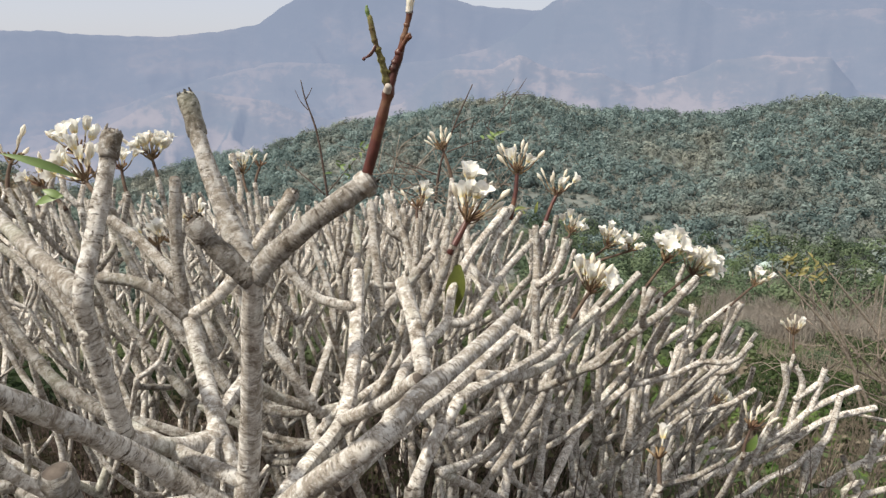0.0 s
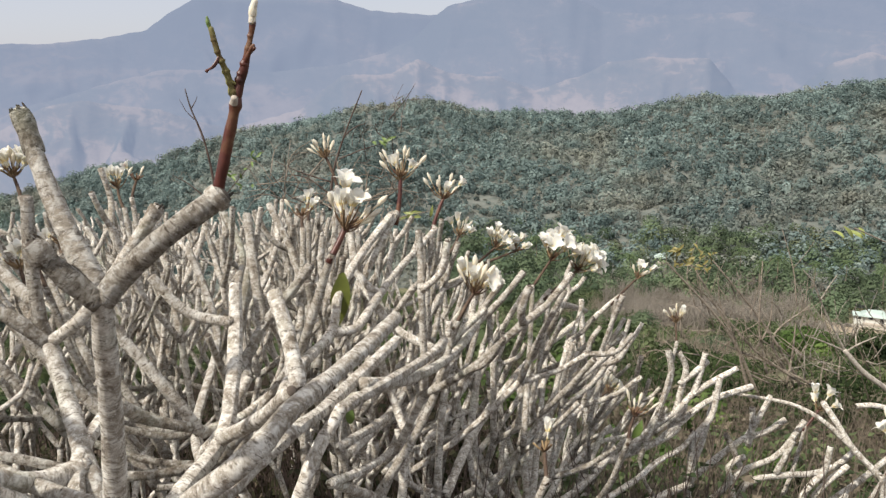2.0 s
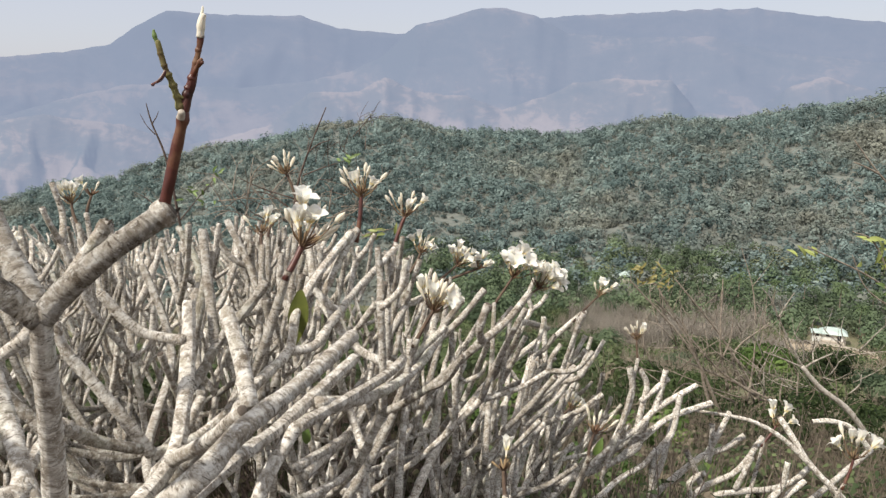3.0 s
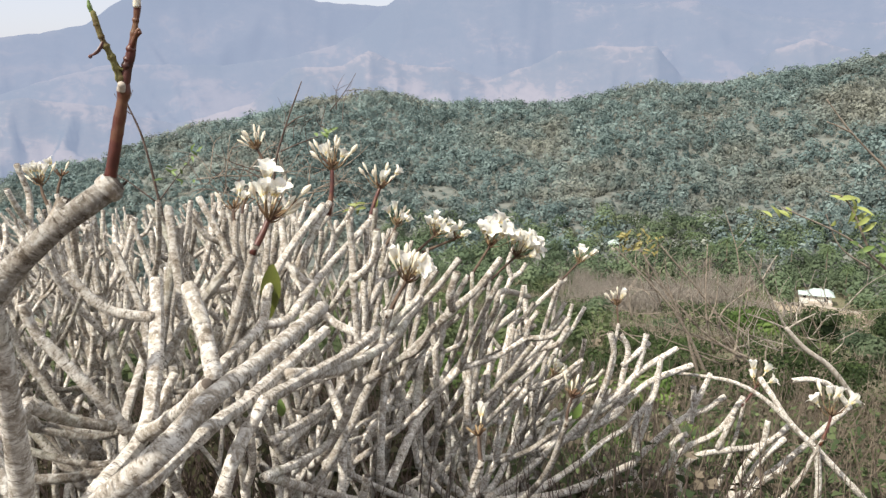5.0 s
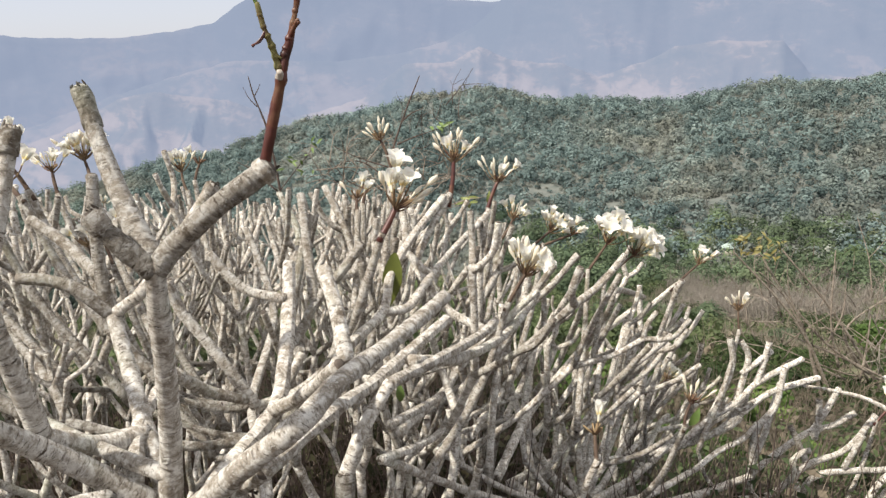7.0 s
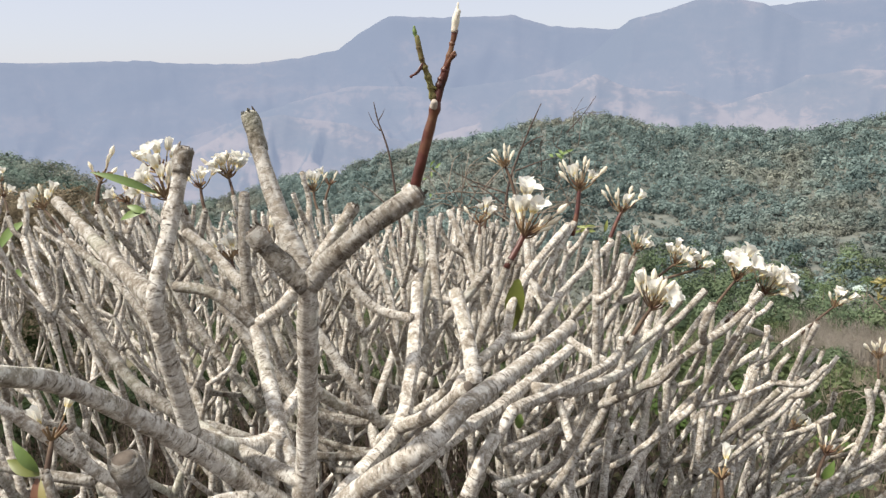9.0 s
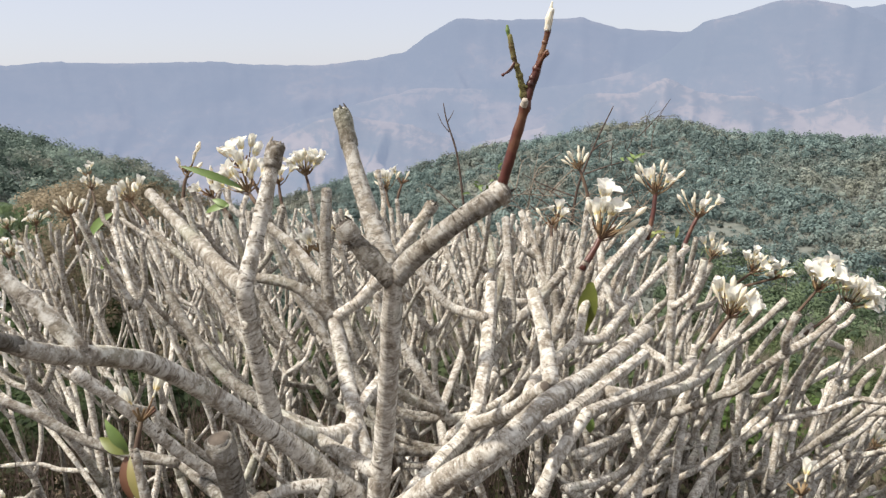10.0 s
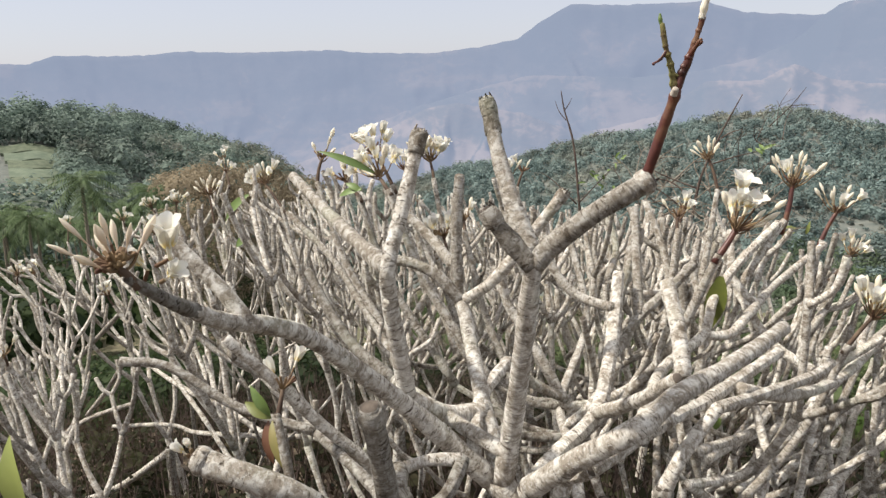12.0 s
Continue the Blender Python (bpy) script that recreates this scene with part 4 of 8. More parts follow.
limb(tree_A, [(-0.119, 2.25, 3.964), (-0.136, 2.3, 4.045), (-0.167, 2.4, 4.177)], 0.0106, 0.0106, YOUNG_BARK)
limb(tree_A, [(0.075, 2, 3.884), (0.149, 2.15, 3.862), (0.243, 2.35, 3.837), (0.282, 2.45, 3.836)], 0.0123, 0.011)
limb(tree_A, [(0.108, 2.1, 3.887), (0.203, 2.3, 3.804), (0.318, 2.6, 3.746), (0.411, 2.8, 3.787)], 0.0132, 0.0114)
limb(tree_A, [(-0.152, 1.8, 3.802), (-0.062, 1.95, 3.843), (-0.057, 2.2, 3.86), (0, 2.45, 3.864), (0.013, 2.55, 3.933), (0.061, 2.7, 3.998), (0.142, 2.85, 4.076)], 0.0136, 0.0114)
limb(tree_A, [(0, 2.45, 3.864), (0.058, 2.5, 3.858), (0.094, 2.6, 3.883), (0.15, 2.9, 3.889), (0.277, 3.2, 3.951)], 0.0123, 0.0106)
limb(tree_A, [(0.043, 2.7, 3.95), (0.033, 2.75, 4.002), (0.023, 2.8, 4.056)], 0.0106, 0.0101, YOUNG_BARK)
limb(tree_A, [(0.057, 2.7, 3.916), (0.118, 2.8, 4.02), (0.157, 2.9, 4.074)], 0.011, 0.0106, YOUNG_BARK)
limb(tree_A, [(-0.222, 2.1, 3.676), (-0.342, 2.4, 3.646), (-0.332, 2.6, 3.77), (-0.35, 2.65, 3.881), (-0.411, 2.7, 4.027)], 0.0119, 0.0101)
limb(tree_A, [(-0.14, 2.9, 3.789), (-0.173, 2.95, 3.939), (-0.246, 3, 4.091)], 0.0114, 0.0106, YOUNG_BARK)
limb(tree_A, [(-0.341, 2, 3.912), (-0.302, 2.05, 3.85), (-0.243, 2.1, 3.803)], 0.0128, 0.011, YOUNG_BARK)
limb(tree_A, [(-0.294, 2.3, 3.683), (-0.379, 2.3, 3.827), (-0.452, 2.3, 3.937), (-0.468, 2.3, 4.003)], 0.0141, 0.0119)
limb(tree_A, [(0.196, 2.5, 3.71), (0.279, 2.6, 3.751), (0.336, 2.65, 3.784), (0.403, 2.7, 3.825)], 0.011, 0.00968)
limb(tree_B, [(0.011, 2.4, 3.577), (0.119, 2.7, 3.51), (0.182, 2.88, 3.531), (0.271, 3.026, 3.549)], 0.0132, 0.0115)
limb(tree_B, [(0.031, 2.4, 3.56), (0.103, 2.68, 3.494), (0.234, 2.94, 3.462), (0.323, 3.11, 3.442)], 0.0123, 0.0114, PALE_BARK)
limb(tree_B, [(-0.006, 2.3, 3.538), (0.064, 2.4, 3.511), (0.122, 2.6, 3.445), (0.152, 2.744, 3.458), (0.187, 2.784, 3.501)], 0.0114, 0.00968, PALE_BARK)
limb(tree_B, [(0.097, 2.68, 3.33), (0.176, 2.88, 3.325), (0.269, 3.03, 3.302), (0.39, 3.28, 3.216)], 0.00964, 0.0087, PALE_BARK)
limb(tree_B, [(0.157, 2.86, 3.297), (0.248, 3.01, 3.236), (0.358, 3.228, 3.158)], 0.00905, 0.00852, YOUNG_BARK)
limb(tree_B, [(0.253, 2.87, 3.123), (0.272, 2.934, 3.332), (0.295, 3.008, 3.478), (0.311, 3.078, 3.653)], 0.0136, 0.0118, PALE_BARK)
limb(tree_B, [(0.281, 2.9, 3.101), (0.395, 3.2, 3.16), (0.541, 3.6, 3.121), (0.685, 3.763, 3.202), (0.96, 4.05, 3.275)], 0.0167, 0.0145, PALE_BARK)
limb(tree_B, [(0.386, 3.23, 3.144), (0.415, 3.32, 3.285), (0.456, 3.472, 3.383)], 0.0137, 0.0128, PALE_BARK)
limb(tree_B, [(0.502, 3.46, 2.777), (0.673, 3.662, 2.88), (0.831, 3.919, 2.955), (0.936, 4.05, 3.129), (1.003, 4.05, 3.25), (1.124, 4.05, 3.368), (1.186, 4.05, 3.412)], 0.0167, 0.00989)
limb(tree_B, [(0.379, 3.31, 3.076), (0.561, 3.8, 3.08), (0.647, 3.5, 3.499), (0.732, 3.5, 3.62)], 0.014, 0.0108, PALE_BARK)
limb(tree_B, [(0.309, 3.14, 3.174), (0.472, 3.63, 3.241), (0.555, 3.5, 3.49), (0.641, 3.5, 3.63)], 0.0133, 0.0109, PALE_BARK)
limb(tree_B, [(0.191, 2.9, 3.252), (0.312, 3.14, 3.308), (0.492, 3.57, 3.342), (0.601, 3.5, 3.464)], 0.0141, 0.0126, PALE_BARK)
limb(tree_B, [(0.551, 3.7, 2.851), (0.687, 3.763, 2.975), (0.786, 3.9, 3.053), (0.82, 3.915, 3.126)], 0.0139, 0.0136, YOUNG_BARK)
limb(tree_B, [(0.991, 3.89, 2.512), (0.99, 3.985, 2.977), (0.985, 4.031, 3.223), (0.98, 4.05, 3.39)], 0.0141, 0.0125, PALE_BARK)
limb(tree_B, [(0.891, 3.85, 2.693), (1.08, 3.975, 2.843), (1.16, 4.05, 2.894)], 0.0127, 0.0124, PALE_BARK)
limb(tree_B, [(0.674, 3.662, 2.783), (0.772, 3.8, 2.873), (0.904, 3.95, 3.026), (1.006, 4.05, 3.126)], 0.0143, 0.0131, PALE_BARK)
limb(tree_B, [(0.644, 3.837, 3.087), (0.739, 3.5, 3.46), (0.772, 3.5, 3.555), (1.001, 4.05, 3.332)], 0.0133, 0.0125, YOUNG_BARK)
limb(tree_B, [(0.801, 4, 3.154), (0.868, 3.981, 3.057), (0.889, 3.944, 3.029)], 0.0123, 0.012, PALE_BARK)
limb(tree_B, [(0.837, 4.013, 2.664), (1.012, 4.05, 2.854), (1.122, 4.05, 3.002), (1.18, 4.05, 3.135), (1.219, 4.05, 3.278)], 0.0141, 0.0106, PALE_BARK)
limb(tree_B, [(1.162, 4.05, 3.076), (1.229, 4.05, 3.163), (1.282, 4.05, 3.258)], 0.0113, 0.01, PALE_BARK)
limb(tree_B, [(1.249, 4.05, 2.657), (1.261, 4.05, 2.936), (1.286, 4.05, 3.086)], 0.013, 0.0119, YOUNG_BARK)
limb(tree_B, [(0.872, 3.75, 2.664), (1.029, 3.863, 2.724), (1.193, 3.958, 2.704), (1.264, 3.968, 2.769)], 0.0117, 0.0101, PALE_BARK)
limb(tree_B, [(0.786, 3.712, 2.691), (0.84, 3.737, 2.846), (0.86, 3.748, 2.981), (0.837, 3.737, 3.043)], 0.0121, 0.011, PALE_BARK)
limb(tree_B, [(0.393, 3.2, 2.972), (0.374, 3.21, 3.132), (0.344, 3.2, 3.277), (0.314, 3.14, 3.418)], 0.0116, 0.00924, PALE_BARK)
limb(tree_B, [(0.607, 3.537, 2.805), (0.561, 3.562, 2.954), (0.527, 3.58, 3.079)], 0.0126, 0.0104, YOUNG_BARK)
limb(tree_B, [(0.53, 3.5, 2.778), (0.546, 3.602, 2.906), (0.546, 3.692, 3.13)], 0.013, 0.0115, PALE_BARK)
limb(tree_B, [(0.326, 3.18, 2.892), (0.561, 3.562, 2.765), (0.814, 3.725, 2.664), (1.08, 3.837, 2.647), (1.282, 3.874, 2.692), (1.458, 3.918, 2.796), (1.598, 3.966, 2.872), (1.825, 3.997, 2.929)], 0.0167, 0.0145, PALE_BARK)
limb(tree_B, [(1.196, 3.862, 2.666), (1.311, 3.898, 2.813), (1.397, 3.94, 3.026), (1.379, 3.938, 3.159)], 0.0159, 0.0145, PALE_BARK)
limb(tree_B, [(1.396, 3.909, 2.743), (1.454, 3.947, 2.946), (1.481, 3.971, 3.053), (1.442, 3.976, 3.132)], 0.0154, 0.0145)
limb(tree_B, [(1.106, 3.83, 2.641), (1.306, 3.878, 2.794), (1.425, 3.914, 2.853), (1.534, 3.958, 2.932), (1.745, 4.006, 3.022)], 0.0159, 0.0145, PALE_BARK)
limb(tree_B, [(1.521, 3.956, 2.916), (1.553, 3.971, 3.021), (1.573, 3.974, 3.122)], 0.0148, 0.0141, PALE_BARK)
limb(tree_B, [(1.444, 3.946, 2.977), (1.518, 3.966, 3.024), (1.592, 3.986, 3.072)], 0.0134, 0.0135, PALE_BARK)
limb(tree_B, [(1.475, 3.804, 2.512), (1.484, 3.826, 2.74), (1.581, 3.869, 2.846), (1.631, 3.924, 3.009)], 0.0164, 0.0145)
limb(tree_B, [(1.168, 3.666, 2.644), (1.291, 3.732, 2.699), (1.42, 3.798, 2.723), (1.479, 3.807, 2.795)], 0.0132, 0.0118, PALE_BARK)
limb(tree_B, [(1.282, 3.874, 2.692), (1.396, 3.89, 2.738), (1.437, 3.896, 2.778)], 0.0147, 0.0135, PALE_BARK)
limb(tree_B, [(0.975, 3.794, 2.648), (1.059, 3.875, 2.761), (1.103, 3.894, 2.794)], 0.0125, 0.012, PALE_BARK)
limb(tree_B, [(1.011, 3.987, 2.354), (1.101, 4.025, 2.551), (1.217, 4.05, 2.753), (1.271, 4.05, 2.828)], 0.0158, 0.0119)
limb(tree_C, [(1.554, 4.05, 2.368), (1.712, 4.08, 2.487), (1.852, 4.1, 2.581), (1.972, 4.1, 2.621), (2.065, 4.1, 2.685)], 0.0167, 0.0145, PALE_BARK)
limb(tree_C, [(1.859, 4.1, 2.564), (1.932, 4.12, 2.679), (2.002, 4.15, 2.796)], 0.0166, 0.0145, PALE_BARK)
limb(tree_C, [(1.88, 4.09, 2.551), (1.892, 4.09, 2.665), (1.883, 4.09, 2.762)], 0.0159, 0.0145, PALE_BARK)
limb(tree_C, [(1.555, 4, 2.248), (1.697, 4.02, 2.307), (1.839, 4.05, 2.427), (2.032, 4.08, 2.494), (2.169, 4.1, 2.671)], 0.0167, 0.0145)
limb(tree_C, [(1.775, 4, 2.092), (1.836, 4, 2.375), (2.028, 4, 2.425), (2.191, 4.02, 2.416), (2.322, 4.04, 2.444), (2.418, 4.05, 2.52)], 0.0167, 0.0145, PALE_BARK)
limb(tree_C, [(2, 3.9, 2.142), (2.111, 3.92, 2.384), (2.209, 3.95, 2.472), (2.236, 3.96, 2.6)], 0.0167, 0.0145, PALE_BARK)
limb(tree_C, [(2.066, 3.92, 2.189), (2.202, 3.95, 2.374), (2.358, 4, 2.464)], 0.0167, 0.0145, PALE_BARK)
limb(tree_C, [(1.807, 4.07, 2.512), (1.78, 4.07, 2.57), (1.749, 4.07, 2.628)], 0.0152, 0.0145, YOUNG_BARK)
limb(tree_C, [(1.545, 4, 2.112), (1.556, 4.02, 2.436), (1.62, 4.05, 2.61), (1.683, 4.08, 2.862)], 0.0167, 0.0145, PALE_BARK)
limb(tree_C, [(1.286, 4, 2.17), (1.435, 4, 2.252), (1.584, 4, 2.279)], 0.0167, 0.0145, PALE_BARK)
limb(tree_C, [(1.758, 4.04, 2.457), (1.795, 4.04, 2.497), (1.837, 4.03, 2.522)], 0.0146, 0.0139, PALE_BARK)
limb(tree_C, [(1.991, 4, 2.438), (2.027, 4, 2.523), (2.073, 4.02, 2.606)], 0.0147, 0.0139)
limb(tree_C, [(2.228, 3.95, 2.256), (2.307, 3.96, 2.283), (2.361, 3.98, 2.309)], 0.0156, 0.014, PALE_BARK)
limb(tree_C, [(2.748, 3.8, 2.145), (2.637, 3.8, 2.269), (2.445, 3.85, 2.48), (2.315, 3.9, 2.62), (2.244, 3.95, 2.741), (2.193, 4, 2.83)], 0.0167, 0.014, PALE_BARK)
limb(tree_C, [(2.441, 3.8, 2.172), (2.438, 3.8, 2.335), (2.409, 3.8, 2.528)], 0.0167, 0.0145, PALE_BARK)
limb(tree_C, [(2.315, 3.9, 2.62), (2.185, 3.95, 2.745), (2.029, 4, 2.826), (1.755, 4.05, 2.87)], 0.0135, 0.00727)
limb(tree_C, [(2.929, 4.3, 2.441), (2.796, 4.3, 2.592), (2.66, 4.3, 2.643), (2.563, 4.3, 2.644)], 0.0153, 0.0139, PALE_BARK)
limb(tree_A, [(-0.173, 2.3, 3.819), (-0.217, 2.45, 3.886), (-0.213, 2.55, 3.971), (-0.206, 2.6, 4.065)], 0.011, 0.0101, YOUNG_BARK)
limb(tree_A, [(-0.316, 2.8, 3.88), (-0.304, 2.85, 3.977), (-0.366, 2.9, 4.093)], 0.011, 0.0101, YOUNG_BARK)
limb(tree_A, [(-0.107, 2.5, 3.741), (-0.081, 2.55, 3.813), (-0.067, 2.6, 3.888), (-0.073, 2.6, 3.951)], 0.0119, 0.011, YOUNG_BARK)
limb(tree_A, [(-0.704, 2.2, 3.702), (-0.801, 2.3, 3.762), (-0.95, 2.4, 3.846), (-1.12, 2.5, 3.955), (-1.351, 2.6, 4.063)], 0.011, 0.0101, YOUNG_BARK)
limb(tree_A, [(-1.383, 3, 3.711), (-1.567, 3.1, 3.813), (-1.759, 3.15, 3.875), (-2.007, 3.2, 3.978)], 0.0101, 0.0088, YOUNG_BARK)
limb(tree_A, [(-1.983, 4, 3.182), (-2.361, 4.1, 3.247), (-2.652, 4.15, 3.276), (-2.954, 4.2, 3.364)], 0.0101, 0.00924, YOUNG_BARK)
limb(tree_A, [(-0.193, 2.3, 3.894), (-0.171, 2.35, 4.022), (-0.149, 2.4, 4.126)], 0.011, 0.00968, YOUNG_BARK)
limb(tree_A, [(-0.167, 2.2, 3.99), (-0.237, 2.2, 4.005), (-0.276, 2.2, 4.031), (-0.323, 2.2, 4.093)], 0.011, 0.0101, YOUNG_BARK)
limb(tree_D, [(-1.972, 3.1, 2.877), (-2.3, 3.2, 2.901), (-2.664, 3.3, 2.904), (-3.014, 3.4, 2.939), (-3.361, 3.5, 3.034)], 0.0136, 0.011)
limb(tree_D, [(-1.949, 2.9, 2.756), (-2.252, 3, 2.956), (-2.515, 3.1, 3.088), (-2.579, 3.15, 3.255)], 0.0123, 0.0101)
limb(tree_D, [(-0.263, 1.6, 3.911), (-0.312, 1.58, 3.91), (-0.351, 1.55, 3.9)], 0.0106, 0.00968)
limb(tree_D, [(-0.303, 1.45, 3.833), (-0.291, 1.42, 3.926), (-0.284, 1.39, 4.027), (-0.283, 1.37, 4.095)], 0.015, 0.0151, OLD_BARK)
limb(tree_D, [(-0.537, 1.9, 3.604), (-0.616, 1.85, 3.708), (-0.69, 1.8, 3.802), (-0.758, 1.75, 3.906), (-0.821, 1.7, 3.999)], 0.0136, 0.011)
limb(tree_D, [(-1.44, 3.1, 2.905), (-1.754, 3.2, 2.859), (-2.148, 3.3, 2.738), (-2.722, 3.4, 2.592), (-2.935, 3.4, 2.598), (-3.479, 3.45, 2.456)], 0.0141, 0.011)
limb(tree_D, [(-0.259, 1.3, 3.961), (-0.275, 1.24, 4.041), (-0.323, 1.2, 4.083), (-0.379, 1.18, 4.104)], 0.0145, 0.0145, YOUNG_BARK)
limb(tree_D, [(-0.73, 1.85, 3.744), (-0.903, 1.8, 3.794), (-1.041, 1.75, 3.885), (-1.129, 1.7, 3.904)], 0.011, 0.0101, YOUNG_BARK)
limb(tree_E, [(-4.264, 3.6, 1.596), (-4.239, 3.6, 2.127), (-4.623, 3.6, 2.396), (-4.971, 3.6, 2.51)], 0.019, 0.0156)
limb(tree_E, [(-4.239, 3.6, 2.127), (-4.069, 3.6, 2.656), (-4.078, 3.6, 3.125)], 0.0177, 0.0156, YOUNG_BARK)
limb(tree_E, [(-4.069, 3.6, 2.656), (-3.659, 3.6, 2.988), (-3.472, 3.6, 3.141)], 0.0163, 0.0143, YOUNG_BARK)
limb(tree_E, [(-4.234, 3.6, 2.15), (-3.883, 3.6, 2.366), (-3.463, 3.6, 2.544)], 0.017, 0.0143, YOUNG_BARK)
limb(tree_E, [(-3.907, 3.6, 2.381), (-3.68, 3.6, 2.602), (-3.488, 3.6, 2.825)], 0.0156, 0.0143, YOUNG_BARK)
limb(tree_E, [(-4.069, 3.6, 2.736), (-4.257, 3.6, 2.947), (-4.259, 3.6, 3.182)], 0.0156, 0.0143)
limb(tree_S, [(4.836, 9.45, -0.544), (4.555, 9.45, 0.201), (4.084, 9.45, 1.098), (3.266, 9.45, 2.017)], 0.0304, 0.00936, TWIG, "stem")
limb(tree_S, [(5.762, 9.8, -0.78), (5.399, 9.8, 0.001), (4.724, 9.8, 1.042), (4.002, 9.8, 1.914)], 0.028, 0.00934, TWIG, "stem")
limb(tree_S, [(4.588, 9.45, -0.197), (4.346, 9.45, 0.526), (4.2, 9.45, 0.953), (3.63, 9.45, 1.909)], 0.0258, 0.00702, TWIG, "stem")
limb(tree_S, [(4.761, 9.625, 0.375), (4.609, 9.625, 0.99), (4.568, 9.625, 1.945)], 0.0187, 0.00701, TWIG, "stem")
limb(tree_S, [(5.163, 9.625, 0.277), (4.578, 9.625, 0.709), (3.993, 9.625, 1.368), (3.67, 9.625, 1.689)], 0.021, 0.00701, TWIG, "stem")
limb(tree_S, [(5.408, 9.625, 0.184), (4.911, 9.625, 0.452), (4.345, 9.625, 0.718), (4.009, 9.625, 0.891)], 0.0187, 0.00701, TWIG, "stem")
limb(tree_S, [(5.369, 9.975, -0.02), (4.977, 9.975, 0.719), (5.453, 9.975, 1.201)], 0.021, 0.007, TWIG, "stem")
limb(tree_S, [(6.003, 9.975, -0.176), (5.612, 9.975, 0.014), (5.028, 9.975, 0.123), (4.067, 9.975, 0.542)], 0.0187, 0.007, TWIG, "stem")
limb(tree_S, [(5.052, 9.625, 0.198), (5.085, 9.625, 0.691), (5.086, 9.625, 1.094)], 0.0164, 0.00701, TWIG, "stem")
limb(tree_S, [(5.58, 9.625, -0.33), (5.511, 9.625, 0.263), (5.533, 9.625, 0.511)], 0.0164, 0.00701, TWIG, "stem")
limb(tree_S, [(5.862, 9.625, -0.342), (5.757, 9.625, 0.254), (5.737, 9.625, 0.585)], 0.0164, 0.00701, TWIG, "stem")
limb(tree_S, [(4.854, 9.625, 0.206), (4.207, 9.625, 0.495), (3.913, 9.625, 0.243)], 0.014, 0.00701, TWIG, "stem")
limb(tree_S, [(4.578, 9.625, 0.709), (4.738, 9.625, 1.106), (4.736, 9.625, 1.578)], 0.014, 0.00468, TWIG, "stem")
limb(tree_S, [(4.215, 9.45, 0.952), (3.993, 9.45, 1.427), (3.935, 9.45, 1.734)], 0.014, 0.00468, TWIG, "stem")
limb(tree_U, [(5.792, 8, 0.294), (5.372, 8, 0.823), (5.019, 8, 1.104), (4.769, 8, 1.376)], 0.036, 0.024, PALE_TWIG, "stem")
limb(tree_U, [(4.782, 8, 1.362), (4.69, 8, 1.51), (4.574, 8, 1.706), (4.424, 8, 1.996)], 0.0145, 0.0085, BARE_WOOD, "stem", lumps=0.3)
limb(tree_U, [(4.441, 8, 1.957), (4.508, 8, 2.095), (4.593, 8, 2.239)], 0.0095, 0.005, BARE_WOOD, "stem")
limb(tree_U, [(4.441, 8, 1.957), (4.345, 8, 2.164), (4.219, 8, 2.307)], 0.0095, 0.005, BARE_WOOD, "stem")
limb(tree_U, [(4.784, 8, 1.355), (4.928, 8, 1.443), (5.111, 8, 1.523)], 0.0125, 0.006, BARE_WOOD, "stem")
limb(tree_U, [(4.77, 8, 1.369), (4.541, 8, 1.477), (4.309, 8, 1.571)], 0.0115, 0.006, BARE_WOOD, "stem")
limb(tree_V, [(2.375, 3.4, 3.556), (2.167, 3.4, 3.721), (1.878, 3.4, 3.862)], 0.0055, 0.0025, TWIG, "stem")
limb(tree_V, [(2.267, 3.4, 3.657), (2.149, 3.4, 3.869), (2.052, 3.4, 3.919)], 0.005, 0.002, TWIG, "stem")
limb(tree_V, [(2.277, 3.4, 3.586), (2.136, 3.4, 3.688), (2.063, 3.4, 3.825)], 0.004, 0.0015, TWIG, "stem")
limb(tree_V, [(2.317, 3.4, 3.971), (2.133, 3.4, 4.142), (2.017, 3.4, 4.273)], 0.005, 0.002, TWIG, "stem")
limb(tree_V, [(2.133, 3.4, 4.142), (2.068, 3.4, 4.173), (2.026, 3.4, 4.189)], 0.004, 0.002, TWIG, "stem")
limb(tree_W, [(-1.21, 5.9, 3.236), (-1.238, 5.9, 3.537), (-1.289, 5.9, 3.993), (-1.365, 5.9, 4.254), (-1.39, 5.9, 4.385)], 0.012, 0.003, DARK_TWIG, "stem")
limb(tree_W, [(-1.258, 5.9, 3.558), (-1.441, 5.9, 3.725), (-1.543, 5.9, 3.787)], 0.006, 0.002, DARK_TWIG, "stem")
limb(tree_W, [(-1.249, 5.9, 3.558), (-1.101, 5.9, 3.726), (-0.969, 5.9, 3.871)], 0.005, 0.002, DARK_TWIG, "stem")
limb(tree_W, [(-1.349, 5.9, 4.175), (-1.4, 5.9, 4.235), (-1.436, 5.9, 4.314)], 0.004, 0.0015, DARK_TWIG, "stem")
limb(tree_W, [(-1.366, 5.9, 4.242), (-1.33, 5.9, 4.294), (-1.311, 5.9, 4.333)], 0.004, 0.0015, DARK_TWIG, "stem")
limb(tree_X, [(-0.354, 5.2, 3.637), (-0.315, 5.2, 3.887), (-0.225, 5.2, 4.129), (-0.118, 5.2, 4.364)], 0.01, 0.003, DARK_TWIG, "stem")
limb(tree_X, [(-0.243, 5.2, 4.095), (-0.173, 5.2, 4.146), (-0.104, 5.2, 4.17)], 0.005, 0.002, DARK_TWIG, "stem")
